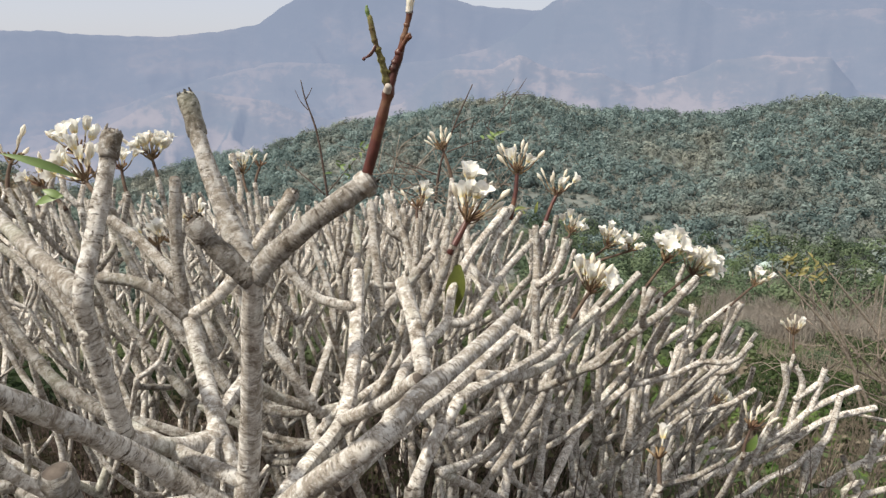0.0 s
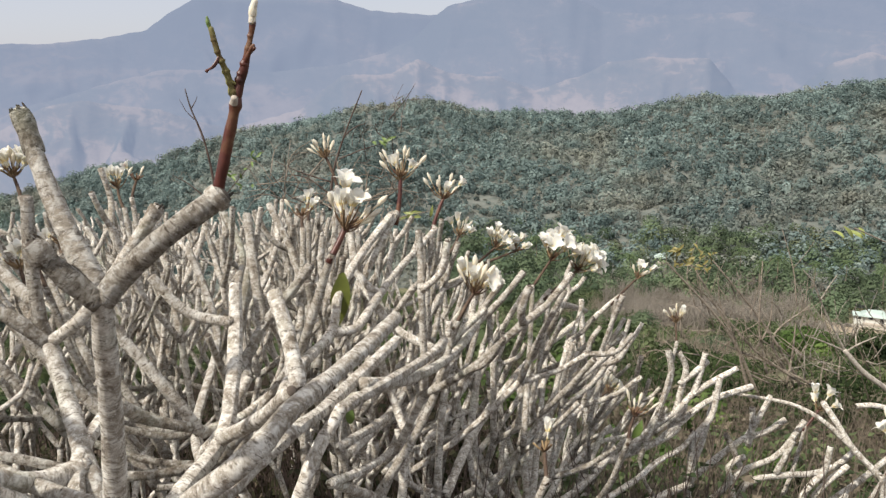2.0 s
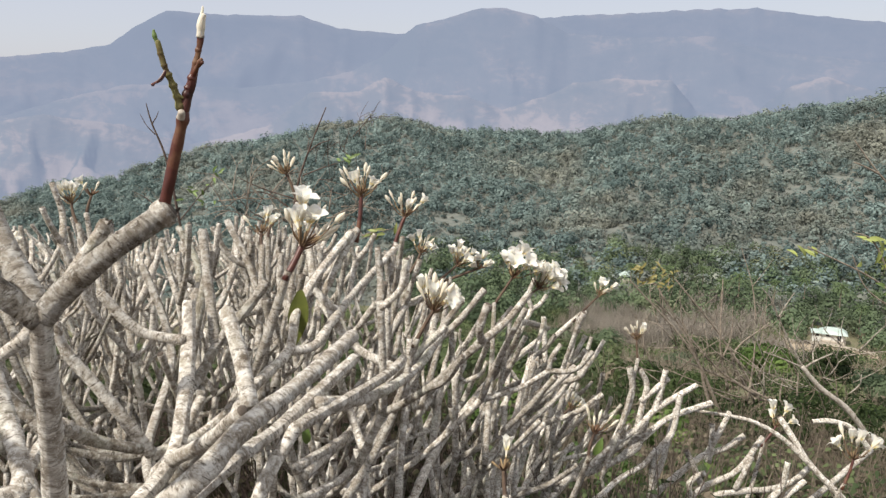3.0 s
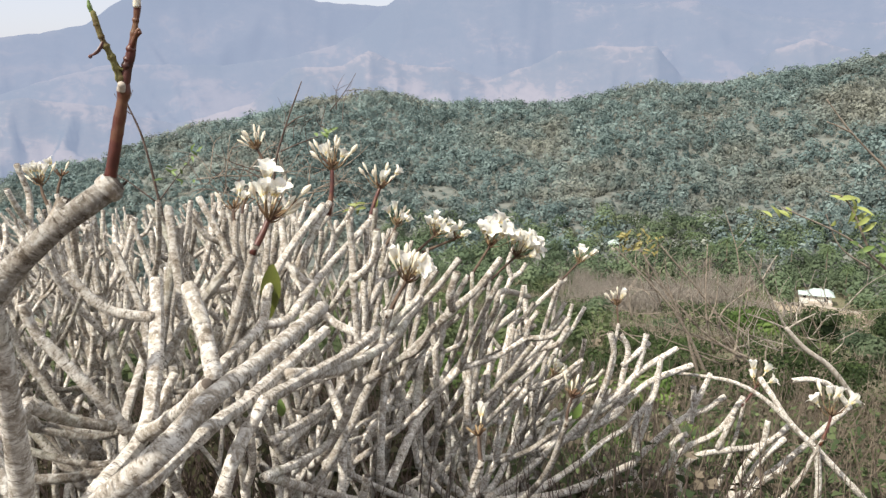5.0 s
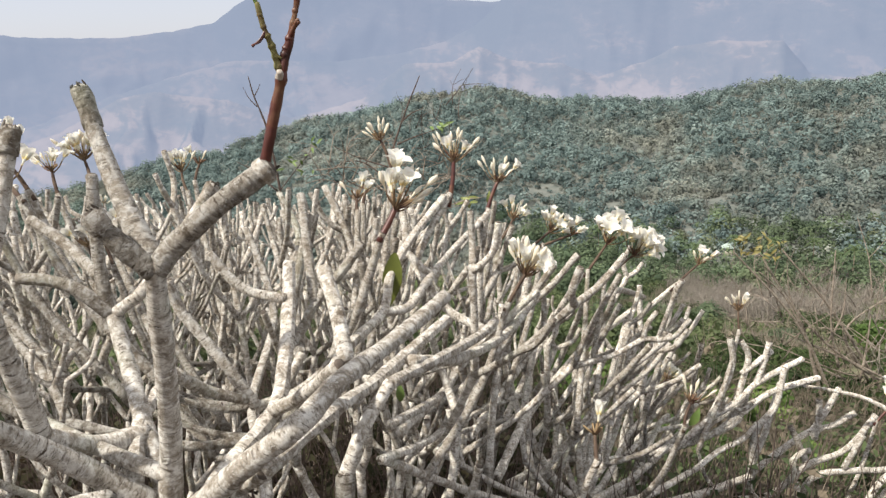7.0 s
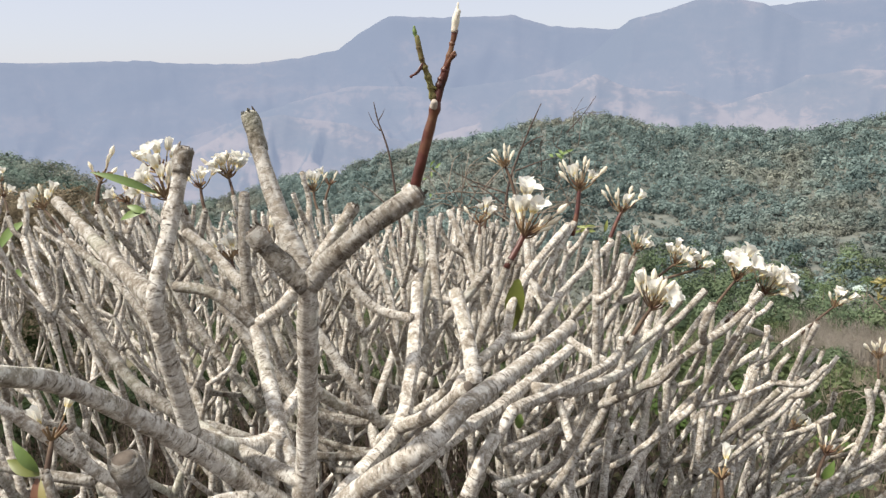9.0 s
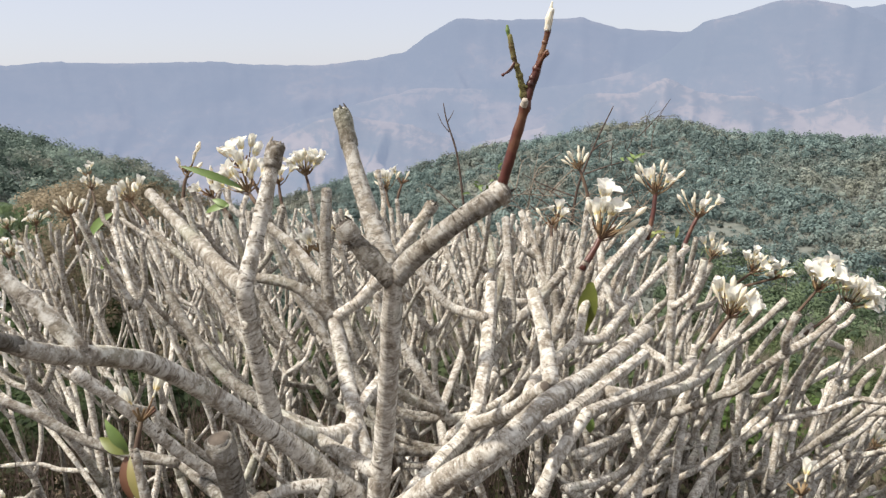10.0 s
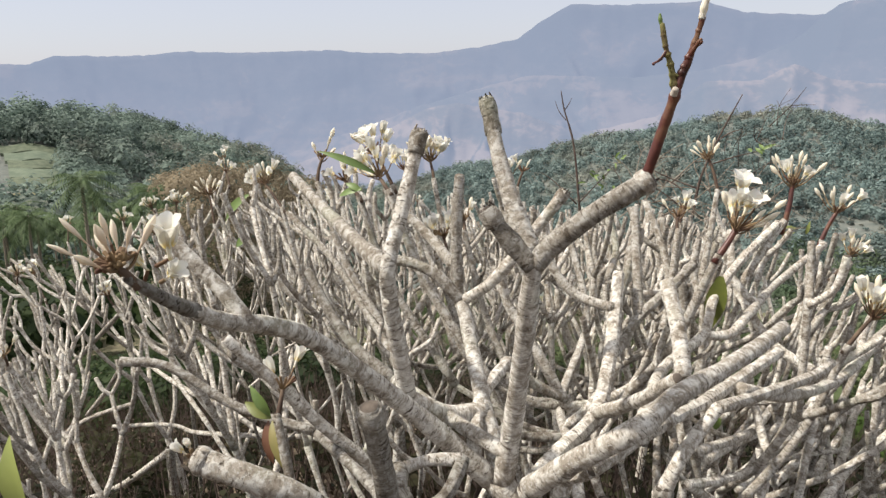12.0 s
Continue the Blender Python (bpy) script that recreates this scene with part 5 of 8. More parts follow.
limb(tree_X, [(-0.352, 5.2, 3.745), (-0.493, 5.2, 3.851), (-0.636, 5.2, 3.85), (-0.784, 5.2, 3.742)], 0.005, 0.002, DARK_TWIG, "stem")
limb(tree_X, [(-0.334, 5.2, 3.816), (-0.528, 5.2, 3.886), (-0.668, 5.2, 3.956)], 0.005, 0.002, DARK_TWIG, "stem")
limb(tree_X, [(-0.389, 5.2, 3.673), (-0.53, 5.2, 3.78), (-0.601, 5.2, 3.815)], 0.005, 0.002, DARK_TWIG, "stem")
limb(tree_X, [(-0.279, 5.2, 3.957), (-0.139, 5.2, 4.009), (-0.018, 5.2, 4.043)], 0.005, 0.002, DARK_TWIG, "stem")
limb(tree_X, [(-0.461, 5.2, 3.672), (-0.603, 5.2, 3.743), (-0.707, 5.2, 3.886)], 0.004, 0.002, DARK_TWIG, "stem")
limb(tree_B, [(0.62, 3.25, 2.75), (0.307, 2.775, 3.094), (-0.002, 2.305, 3.537)], 0.0143, 0.0114, sides=10)
limb(tree_B, [(0.62, 3.25, 2.75), (0.358, 2.965, 2.99), (0.101, 2.69, 3.33)], 0.0121, 0.00964, sides=10)
limb(tree_B, [(0.62, 3.25, 2.75), (0.5, 3.28, 2.863), (0.388, 3.335, 3.076)], 0.0174, 0.014, sides=10)
limb(tree_B, [(0.62, 3.25, 2.75), (0.586, 3.475, 2.75), (0.558, 3.703, 2.857)], 0.0173, 0.0139, sides=10)
limb(tree_B, [(0.62, 3.25, 2.75), (0.806, 3.57, 2.581), (0.991, 3.895, 2.535)], 0.0177, 0.0141, sides=10)
limb(tree_B, [(0.62, 3.25, 2.75), (0.756, 3.55, 2.672), (0.9, 3.856, 2.7)], 0.0159, 0.0127, sides=10)
limb(tree_B, [(0.62, 3.25, 2.75), (0.647, 3.456, 2.716), (0.679, 3.669, 2.788)], 0.0179, 0.0143, sides=10)
limb(tree_B, [(0.62, 3.25, 2.75), (0.632, 3.544, 2.868), (0.649, 3.82, 3.106)], 0.0166, 0.0133, sides=10)
limb(tree_B, [(0.62, 3.25, 2.75), (0.71, 3.625, 2.902), (0.804, 3.999, 3.149)], 0.0153, 0.0123, sides=10)
limb(tree_B, [(0.62, 3.25, 2.75), (0.728, 3.632, 2.657), (0.846, 4.015, 2.674)], 0.0176, 0.0141, sides=10)
limb(tree_B, [(0.62, 3.25, 2.75), (0.935, 3.65, 2.654), (1.25, 4.05, 2.671)], 0.0162, 0.013, sides=10)
limb(tree_B, [(0.62, 3.25, 2.75), (0.506, 3.225, 2.811), (0.392, 3.201, 2.98)], 0.0145, 0.0116, sides=10)
limb(tree_B, [(0.62, 3.25, 2.75), (0.473, 3.215, 2.771), (0.338, 3.199, 2.886)], 0.0209, 0.0167, sides=10)
limb(tree_B, [(0.62, 3.25, 2.75), (1.048, 3.527, 2.581), (1.475, 3.805, 2.523)], 0.0205, 0.0164, sides=10)
limb(tree_B, [(0.62, 3.25, 2.75), (0.894, 3.458, 2.647), (1.174, 3.669, 2.647)], 0.0165, 0.0132, sides=10)
limb(tree_B, [(0.62, 3.25, 2.75), (0.815, 3.618, 2.502), (1.015, 3.989, 2.364)], 0.0197, 0.0158, sides=10)
limb(tree_C, [(1.75, 3.75, 2.2), (1.762, 3.875, 2.096), (1.778, 4, 2.106)], 0.0209, 0.0167, sides=10)
limb(tree_C, [(1.75, 3.75, 2.2), (1.875, 3.825, 2.121), (2.006, 3.901, 2.154)], 0.0209, 0.0167, sides=10)
limb(tree_C, [(1.75, 3.75, 2.2), (1.648, 3.875, 2.106), (1.546, 4.001, 2.128)], 0.0209, 0.0167, sides=10)
limb(tree_C, [(1.75, 3.75, 2.2), (1.518, 3.875, 2.135), (1.293, 4, 2.174)], 0.0209, 0.0167, sides=10)
limb(tree_C, [(1.75, 3.75, 2.2), (1.754, 3.895, 2.278), (1.76, 4.04, 2.459)], 0.0182, 0.0146, sides=10)
limb(tree_C, [(1.75, 3.75, 2.2), (1.989, 3.85, 2.178), (2.232, 3.951, 2.257)], 0.0195, 0.0156, sides=10)
limb(tree_C, [(1.75, 3.75, 2.2), (2.249, 3.775, 2.123), (2.742, 3.8, 2.151)], 0.0209, 0.0167, sides=10)
limb(tree_C, [(1.75, 3.75, 2.2), (2.096, 3.775, 2.136), (2.441, 3.8, 2.18)], 0.0209, 0.0167, sides=10)
limb(tree_C, [(1.75, 3.75, 2.2), (2.34, 4.025, 2.27), (2.922, 4.3, 2.449)], 0.0191, 0.0153, sides=10)
limb(tree_E, [(-3.3, 3.7, 2.2), (-3.782, 3.65, 1.848), (-4.263, 3.6, 1.623)], 0.0238, 0.019, sides=10)

# forks that join the limbs above to one another
limb(tree_A, [(-0.155, 1.745, 3.7), (-0.206, 1.745, 3.733), (-0.251, 1.74, 3.797)], 0.0207, 0.0185, sides=10)
limb(tree_A, [(-0.155, 1.745, 3.7), (-0.205, 1.754, 3.727), (-0.271, 1.78, 3.78)], 0.0207, 0.0185, sides=10)
limb(tree_A, [(-0.325, 1.84, 3.875), (-0.369, 1.776, 3.889), (-0.413, 1.7, 3.945)], 0.0183, 0.0163, sides=10)
limb(tree_A, [(-0.238, 1.73, 3.861), (-0.338, 1.753, 3.885), (-0.498, 1.8, 3.926)], 0.0133, 0.0119, sides=10)
limb(tree_A, [(-0.155, 1.745, 3.7), (-0.205, 1.753, 3.732), (-0.277, 1.75, 3.79)], 0.0226, 0.0202, sides=10)
limb(tree_A, [(-0.155, 1.745, 3.7), (-0.185, 1.729, 3.747), (-0.193, 1.71, 3.815)], 0.0221, 0.0197, sides=10)
limb(tree_A, [(-0.152, 1.8, 3.802), (-0.13, 1.76, 3.827), (-0.096, 1.74, 3.857)], 0.0148, 0.0132, sides=10)
limb(tree_A, [(-0.155, 1.745, 3.7), (-0.187, 1.742, 3.737), (-0.212, 1.76, 3.781)], 0.0197, 0.0176, sides=10)
limb(tree_A, [(0.0, 1.9, 3.75), (0.028, 1.93, 3.82), (0.075, 2.0, 3.884)], 0.0138, 0.0123, sides=10)
limb(tree_A, [(-0.155, 1.745, 3.7), (-0.16, 1.761, 3.748), (-0.152, 1.8, 3.802)], 0.0152, 0.0136, sides=10)
limb(tree_A, [(0.111, 2.689, 3.885), (0.078, 2.687, 3.909), (0.043, 2.7, 3.95)], 0.0119, 0.0106, sides=10)
limb(tree_A, [(0.272, 2.591, 3.747), (0.151, 2.623, 3.808), (0.057, 2.7, 3.916)], 0.0123, 0.0110, sides=10)
limb(tree_A, [(-0.092, 1.732, 3.602), (-0.14, 1.872, 3.644), (-0.222, 2.1, 3.676)], 0.0133, 0.0119, sides=10)
limb(tree_A, [(-0.306, 1.735, 3.824), (-0.338, 1.848, 3.891), (-0.341, 2.0, 3.912)], 0.0143, 0.0128, sides=10)
limb(tree_A, [(-0.162, 2.716, 3.57), (-0.015, 2.569, 3.624), (0.196, 2.5, 3.71)], 0.0123, 0.0110, sides=10)
limb(tree_B, [(0.173, 2.767, 3.234), (0.158, 2.803, 3.27), (0.157, 2.86, 3.297)], 0.0101, 0.0091, sides=10)
limb(tree_B, [(0.661, 3.548, 2.747), (0.637, 3.541, 2.767), (0.607, 3.537, 2.805)], 0.0141, 0.0126, sides=10)
limb(tree_C, [(1.571, 4.0, 2.277), (1.552, 4.023, 2.315), (1.554, 4.05, 2.368)], 0.0187, 0.0167, sides=10)
limb(tree_C, [(2.068, 3.773, 2.141), (2.056, 3.844, 2.15), (2.066, 3.92, 2.189)], 0.0187, 0.0167, sides=10)
limb(tree_C, [(1.84, 4.05, 2.427), (1.828, 4.06, 2.459), (1.807, 4.07, 2.512)], 0.0170, 0.0152, sides=10)
limb(tree_A, [(-0.279, 2.242, 3.662), (-0.22, 2.25, 3.731), (-0.173, 2.3, 3.819)], 0.0123, 0.0110, sides=10)
limb(tree_A, [(-0.146, 2.896, 3.834), (-0.233, 2.837, 3.836), (-0.316, 2.8, 3.88)], 0.0123, 0.0110, sides=10)
limb(tree_A, [(-0.294, 2.3, 3.683), (-0.21, 2.382, 3.686), (-0.107, 2.5, 3.741)], 0.0133, 0.0119, sides=10)
limb(tree_A, [(-0.264, 2.304, 3.602), (-0.448, 2.215, 3.63), (-0.704, 2.2, 3.702)], 0.0123, 0.0110, sides=10)
limb(tree_A, [(-1.186, 3.060, ground_height(-1.186, 3.060) - 0.05), (-1.225, 3.030, 3.261), (-1.383, 3.0, 3.711)], 0.0152, 0.0101, sides=10)
limb(tree_A, [(-1.745, 4.060, ground_height(-1.745, 4.060) - 0.05), (-1.792, 4.030, 2.732), (-1.983, 4.0, 3.182)], 0.0152, 0.0101, sides=10)
limb(tree_A, [(-0.182, 2.331, 3.833), (-0.189, 2.312, 3.856), (-0.193, 2.3, 3.894)], 0.0123, 0.0110, sides=10)
limb(tree_D, [(-1.915, 3.241, 2.809), (-1.925, 3.165, 2.842), (-1.972, 3.1, 2.877)], 0.0152, 0.0136, sides=10)
limb(tree_D, [(-1.748, 2.960, ground_height(-1.748, 2.960) - 0.05), (-1.788, 2.930, 2.306), (-1.949, 2.9, 2.756)], 0.0185, 0.0123, sides=10)
limb(tree_D, [(-0.299, 1.44, 3.864), (-0.262, 1.528, 3.888), (-0.263, 1.6, 3.911)], 0.0119, 0.0106, sides=10)
limb(tree_D, [(-0.38, 1.6, 3.7), (-0.345, 1.533, 3.742), (-0.303, 1.45, 3.833)], 0.0168, 0.0150, sides=10)
limb(tree_D, [(-0.396, 1.960, ground_height(-0.396, 1.960) - 0.05), (-0.424, 1.930, 3.154), (-0.537, 1.9, 3.604)], 0.0204, 0.0136, sides=10)
limb(tree_D, [(-1.204, 3.160, ground_height(-1.204, 3.160) - 0.05), (-1.251, 3.130, 2.455), (-1.44, 3.1, 2.905)], 0.0211, 0.0141, sides=10)
limb(tree_D, [(-0.351, 1.55, 3.9), (-0.3, 1.444, 3.905), (-0.259, 1.3, 3.961)], 0.0162, 0.0145, sides=10)
limb(tree_D, [(-0.38, 1.6, 3.7), (-0.507, 1.739, 3.708), (-0.73, 1.85, 3.744)], 0.0123, 0.0110, sides=10)
limb(tree_A, [(-0.446, 2.379, 3.497), (-0.371, 2.343, 3.528), (-0.264, 2.304, 3.602)], 0.0095, 0.0085, sides=10)
limb(tree_A, [(0.294, 2.284, 3.149), (0.147, 2.34, 3.214), (0.046, 2.417, 3.343)], 0.0095, 0.0085, sides=10)
limb(tree_A, [(0.197, 3.05, 3.397), (0.167, 3.027, 3.412), (0.142, 3.015, 3.441)], 0.0095, 0.0085, sides=10)
limb(tree_A, [(-0.181, 2.98, 3.483), (-0.144, 2.87, 3.529), (-0.1, 2.796, 3.622)], 0.0095, 0.0085, sides=10)
limb(tree_A, [(0.263, 3.11, 3.263), (0.213, 3.048, 3.282), (0.173, 3.005, 3.331)], 0.0095, 0.0085, sides=10)
limb(tree_A, [(0.187, 3.170, ground_height(0.187, 3.170) - 0.05), (0.203, 3.140, 2.813), (0.263, 3.11, 3.263)], 0.0128, 0.0085, sides=10)
limb(tree_A, [(0.231, 3.176, ground_height(0.231, 3.176) - 0.05), (0.248, 3.146, 2.832), (0.313, 3.116, 3.282)], 0.0128, 0.0085, sides=10)
limb(tree_B, [(0.56, 3.131, 3.137), (0.561, 3.089, 3.152), (0.564, 3.059, 3.183)], 0.0095, 0.0085, sides=10)
limb(tree_B, [(0.472, 3.026, 2.912), (0.507, 3.061, 2.999), (0.56, 3.13, 3.136)], 0.0095, 0.0085, sides=10)
limb(tree_B, [(0.977, 3.704, 2.656), (0.954, 3.693, 2.759), (0.952, 3.713, 2.911)], 0.0095, 0.0085, sides=10)
limb(tree_B, [(1.258, 3.664, 2.553), (1.224, 3.706, 2.602), (1.209, 3.766, 2.684)], 0.0095, 0.0085, sides=10)
limb(tree_A, [(-0.602, 2.919, 3.555), (-0.634, 2.79, 3.578), (-0.697, 2.686, 3.653)], 0.0095, 0.0085, sides=10)
limb(tree_A, [(-0.33, 2.37, 3.649), (-0.398, 2.339, 3.658), (-0.492, 2.31, 3.702)], 0.0095, 0.0085, sides=10)
limb(tree_A, [(-0.342, 2.4, 3.646), (-0.431, 2.382, 3.65), (-0.55, 2.371, 3.696)], 0.0095, 0.0085, sides=10)
limb(tree_A, [(-0.264, 2.304, 3.602), (-0.416, 2.32, 3.602), (-0.621, 2.341, 3.671)], 0.0095, 0.0085, sides=10)
limb(tree_A, [(-0.602, 2.919, 3.555), (-0.643, 2.755, 3.559), (-0.726, 2.616, 3.626)], 0.0095, 0.0085, sides=10)
limb(tree_A, [(-0.735, 2.622, 3.64), (-0.747, 2.498, 3.644), (-0.796, 2.38, 3.696)], 0.0095, 0.0085, sides=10)
limb(tree_A, [(-0.18, 2.987, 3.493), (-0.374, 2.927, 3.483), (-0.602, 2.919, 3.555)], 0.0095, 0.0085, sides=10)
limb(tree_A, [(-0.301, 2.439, ground_height(-0.301, 2.439) - 0.05), (-0.330, 2.409, 3.047), (-0.446, 2.379, 3.497)], 0.0128, 0.0085, sides=10)
limb(tree_A, [(0.173, 3.005, 3.331), (-0.005, 2.96, 3.364), (-0.181, 2.97, 3.47)], 0.0095, 0.0085, sides=10)
limb(tree_A, [(-0.495, 2.447, 3.494), (-0.455, 2.433, 3.513), (-0.426, 2.425, 3.549)], 0.0095, 0.0085, sides=10)
limb(tree_B, [(0.655, 3.293, 2.348), (0.743, 3.449, 2.335), (0.862, 3.659, 2.403)], 0.0095, 0.0085, sides=10)
limb(tree_B, [(0.62, 3.25, 2.75), (0.651, 3.155, 2.778), (0.701, 3.028, 2.856)], 0.0095, 0.0085, sides=10)
limb(tree_A, [(0.060, 2.347, ground_height(0.060, 2.347) - 0.05), (0.090, 2.317, 2.593), (0.212, 2.287, 3.043)], 0.0128, 0.0085, sides=10)
limb(tree_C, [(1.847, 4.055, ground_height(1.847, 4.055) - 0.05), (1.872, 4.025, 1.649), (1.971, 3.995, 2.099)], 0.0128, 0.0085, sides=10)
limb(tree_C, [(1.971, 3.995, 2.099), (1.988, 3.867, 2.095), (2.046, 3.73, 2.144)], 0.0095, 0.0085, sides=10)
limb(tree_A, [(-1.170, 2.816, ground_height(-1.170, 2.816) - 0.05), (-1.198, 2.786, 3.069), (-1.311, 2.756, 3.519)], 0.0128, 0.0085, sides=10)
limb(tree_A, [(-1.811, 3.112, ground_height(-1.811, 3.112) - 0.05), (-1.839, 3.082, 2.903), (-1.951, 3.052, 3.353)], 0.0128, 0.0085, sides=10)
limb(tree_E, [(-4.123, 3.6, 2.489), (-4.172, 3.702, 2.486), (-4.258, 3.811, 2.532)], 0.0095, 0.0085, sides=10)
limb(tree_D, [(-0.326, 1.639, ground_height(-0.326, 1.639) - 0.05), (-0.353, 1.609, 2.888), (-0.461, 1.579, 3.338)], 0.0128, 0.0085, sides=10)
limb(tree_E, [(-2.954, 3.679, 3.435), (-3.016, 3.706, 3.454), (-3.064, 3.749, 3.5)], 0.0095, 0.0085, sides=10)
limb(tree_E, [(-3.099, 3.739, ground_height(-3.099, 3.739) - 0.05), (-3.070, 3.709, 2.985), (-2.954, 3.679, 3.435)], 0.0128, 0.0085, sides=10)
limb(tree_E, [(-3.934, 3.6, 2.765), (-3.979, 3.732, 2.818), (-4.074, 3.879, 2.938)], 0.0095, 0.0085, sides=10)
limb(tree_A, [(-0.337, 2.496, ground_height(-0.337, 2.496) - 0.05), (-0.364, 2.466, 3.012), (-0.473, 2.436, 3.462)], 0.0128, 0.0085, sides=10)
limb(tree_A, [(-0.546, 3.072, ground_height(-0.546, 3.072) - 0.05), (-0.561, 3.042, 3.123), (-0.624, 3.012, 3.573)], 0.0128, 0.0085, sides=10)
limb(tree_A, [(0.092, 2.439, 3.409), (-0.04, 2.528, 3.425), (-0.166, 2.671, 3.511)], 0.0095, 0.0085, sides=10)

# trunks that carry the limbs above
limb(tree_A, [(-0.12, 1.85, ground_height(-0.12, 1.85) - 0.1), (-0.14, 1.80, 3.2), (-0.155, 1.745, 3.70)], 0.06, 0.036, name="trunk")
limb(tree_A, [(-0.14, 1.80, 3.2), (-0.10, 1.74, 3.55), (-0.06, 1.70, 3.82)], 0.032, 0.022, name="trunk")
limb(tree_A, [(-0.14, 1.80, 3.2), (-0.02, 1.86, 3.5), (0.0, 1.90, 3.75)], 0.03, 0.018, name="trunk")
limb(tree_B, [(0.70, 3.35, ground_height(0.70, 3.35) - 0.1), (0.66, 3.3, 2.2), (0.62, 3.25, 2.77)], 0.06, 0.04, name="trunk")
limb(tree_C, [(1.75, 3.85, ground_height(1.75, 3.85) - 0.1), (1.75, 3.8, 1.7), (1.75, 3.75, 2.22)], 0.045, 0.03, name="trunk")
limb(tree_D, [(-0.55, 1.45, ground_height(-0.55, 1.45) - 0.1), (-0.45, 1.5, 3.2), (-0.38, 1.6, 3.7)], 0.045, 0.02, name="trunk")
limb(tree_E, [(-3.3, 3.75, ground_height(-3.3, 3.75) - 0.1), (-3.3, 3.7, 1.7), (-3.3, 3.7, 2.22)], 0.04, 0.026, name="trunk")

# torn, darkened ends of the pruned limbs
def torn_end(tree, knots, r0, r1, seed, jags=9):
    """Blackened bark closing round the end of a pruned limb, with splinters standing up from the broken rim."""
    rng = random.Random(seed)
    line = spline(knots, 7)
    n = len(line) - 1
    verts, faces, uvs = tube(line, lambda t: (r0 + (r1 - r0) * t) * (1.05 + 0.05 * min(1.0, t * 2.2)), 16, 0.16, False, seed)
    d = (line[-1] - line[-2]).normalized()
    side = d.orthogonal().normalized()
    rim = list(range(len(verts) - 17, len(verts) - 1))
    for reach, deep in ((0.80, 0.12), (0.58, -0.22), (0.25, -0.45)):
        ring = []
        for k in rim[:16]:
            out = (verts[k] - line[-1]) if reach == 0.80 else first[len(ring)]
            ring.append(len(verts))
            verts.append(line[-1] + out * reach + d * r1 * (deep + rng.uniform(-.22, .22)))
            uvs.append((0.5, reach))
        if reach == 0.80:
            first = [verts[k] - line[-1] for k in rim]
            last = rim
        faces += [(last[k], last[(k + 1) % 16], ring[(k + 1) % 16], ring[k]) for k in range(16)]
        last = ring
    faces.append(tuple(last))
    end = mesh_object("torn_end", verts, faces, YOUNG_BARK, tree, uvs, ends=33)
    for k in range(jags):
        q = side.copy()
        q.rotate(Matrix.Rotation(6.283 * k / jags + rng.uniform(-.3, .3), 3, d))
        p = line[-1] + q * r1 * rng.uniform(0.62, 0.92) - d * r1 * 0.5
        long = r1 * rng.uniform(0.6, 1.5)
        v, f, u = tube([p, p + d * long * 0.6 + q * long * 0.06, p + d * long], lambda t: r1 * (0.26 - 0.17 * t), 6, 0.2, True, seed + k)
        mesh_object("splinter", v, f, rng.choice((CUT, BARK, PALE_TWIG)), end, u)
    return end


torn_end(tree_A, [(-0.23, 1.657, 4.41), (-0.239, 1.662, 4.444), (-0.245, 1.664, 4.46)], 0.0112, 0.0098, 1, 10)
torn_end(tree_A, [(-0.388, 1.711, 4.373), (-0.387, 1.72, 4.396), (-0.385, 1.724, 4.407)], 0.0124, 0.0118, 2, 8)
torn_end(tree_A, [(-0.199, 1.585, 4.292), (-0.204, 1.582, 4.303), (-0.21, 1.58, 4.311)], 0.0130, 0.0126, 3, 6)
torn_end(tree_A, [(-0.015, 1.637, 4.347), (-0.011, 1.638, 4.35), (-0.005, 1.64, 4.354)], 0.0148, 0.0146, 4, 5)
torn_end(tree_A, [(-0.25, 2.052, 4.248), (-0.245, 2.054, 4.257), (-0.239, 2.056, 4.265)], 0.0120, 0.0120, 5, 7)

torn_end(tree_D, [(-0.284, 1.378, 4.072), (-0.283, 1.374, 4.084), (-0.283, 1.37, 4.095)], 0.0152, 0.0153, 6, 0)
torn_end(tree_D, [(-0.372, 1.182, 4.101), (-0.376, 1.181, 4.103), (-0.379, 1.18, 4.104)], 0.0146, 0.0146, 7, 6)
limb(tree_A, [(-0.497, 1.312, 4.214), (-0.495, 1.265, 4.245), (-0.498, 1.22, 4.281)], 0.0106, 0.0056, YOUNG_END, "young_end", sides=12, steps=5)

# healed scars where side branches were cut from the thick limbs
def knot(tree, centre, out, size):
    """A raised bark collar round a sunken dark middle."""
    c, d = Vector(centre), Vector(out).normalized()
    side = d.orthogonal().normalized()
    up = d.cross(side)
    verts, faces = [], []
    for reach, lift in ((1.45, -0.45), (1.10, -0.10), (0.80, 0.02), (0.55, -0.08), (0.25, -0.20)):
        for k in range(12):
            a = 6.283 * k / 12
            wobble = 1 + 0.14 * noise.noise((math.cos(a) * 1.5, math.sin(a) * 1.5, c.x * 40))
            verts.append(c + (side * math.cos(a) + up * math.sin(a) * 0.85) * size * reach * wobble + d * size * lift)
    for i in range(4):
        for k in range(12):
            faces.append((i * 12 + k, i * 12 + (k + 1) % 12, i * 12 + 12 + (k + 1) % 12, i * 12 + 12 + k))
    faces.append(tuple(range(48, 60)))
    scar = mesh_object("knot", verts, faces, YOUNG_BARK, tree, [(v.x * 6, v.z) for v in verts])
    scar.data.materials.append(CUT)
    scar.data.polygons.foreach_set("material_index", [0] * 48 + [1])
    return scar


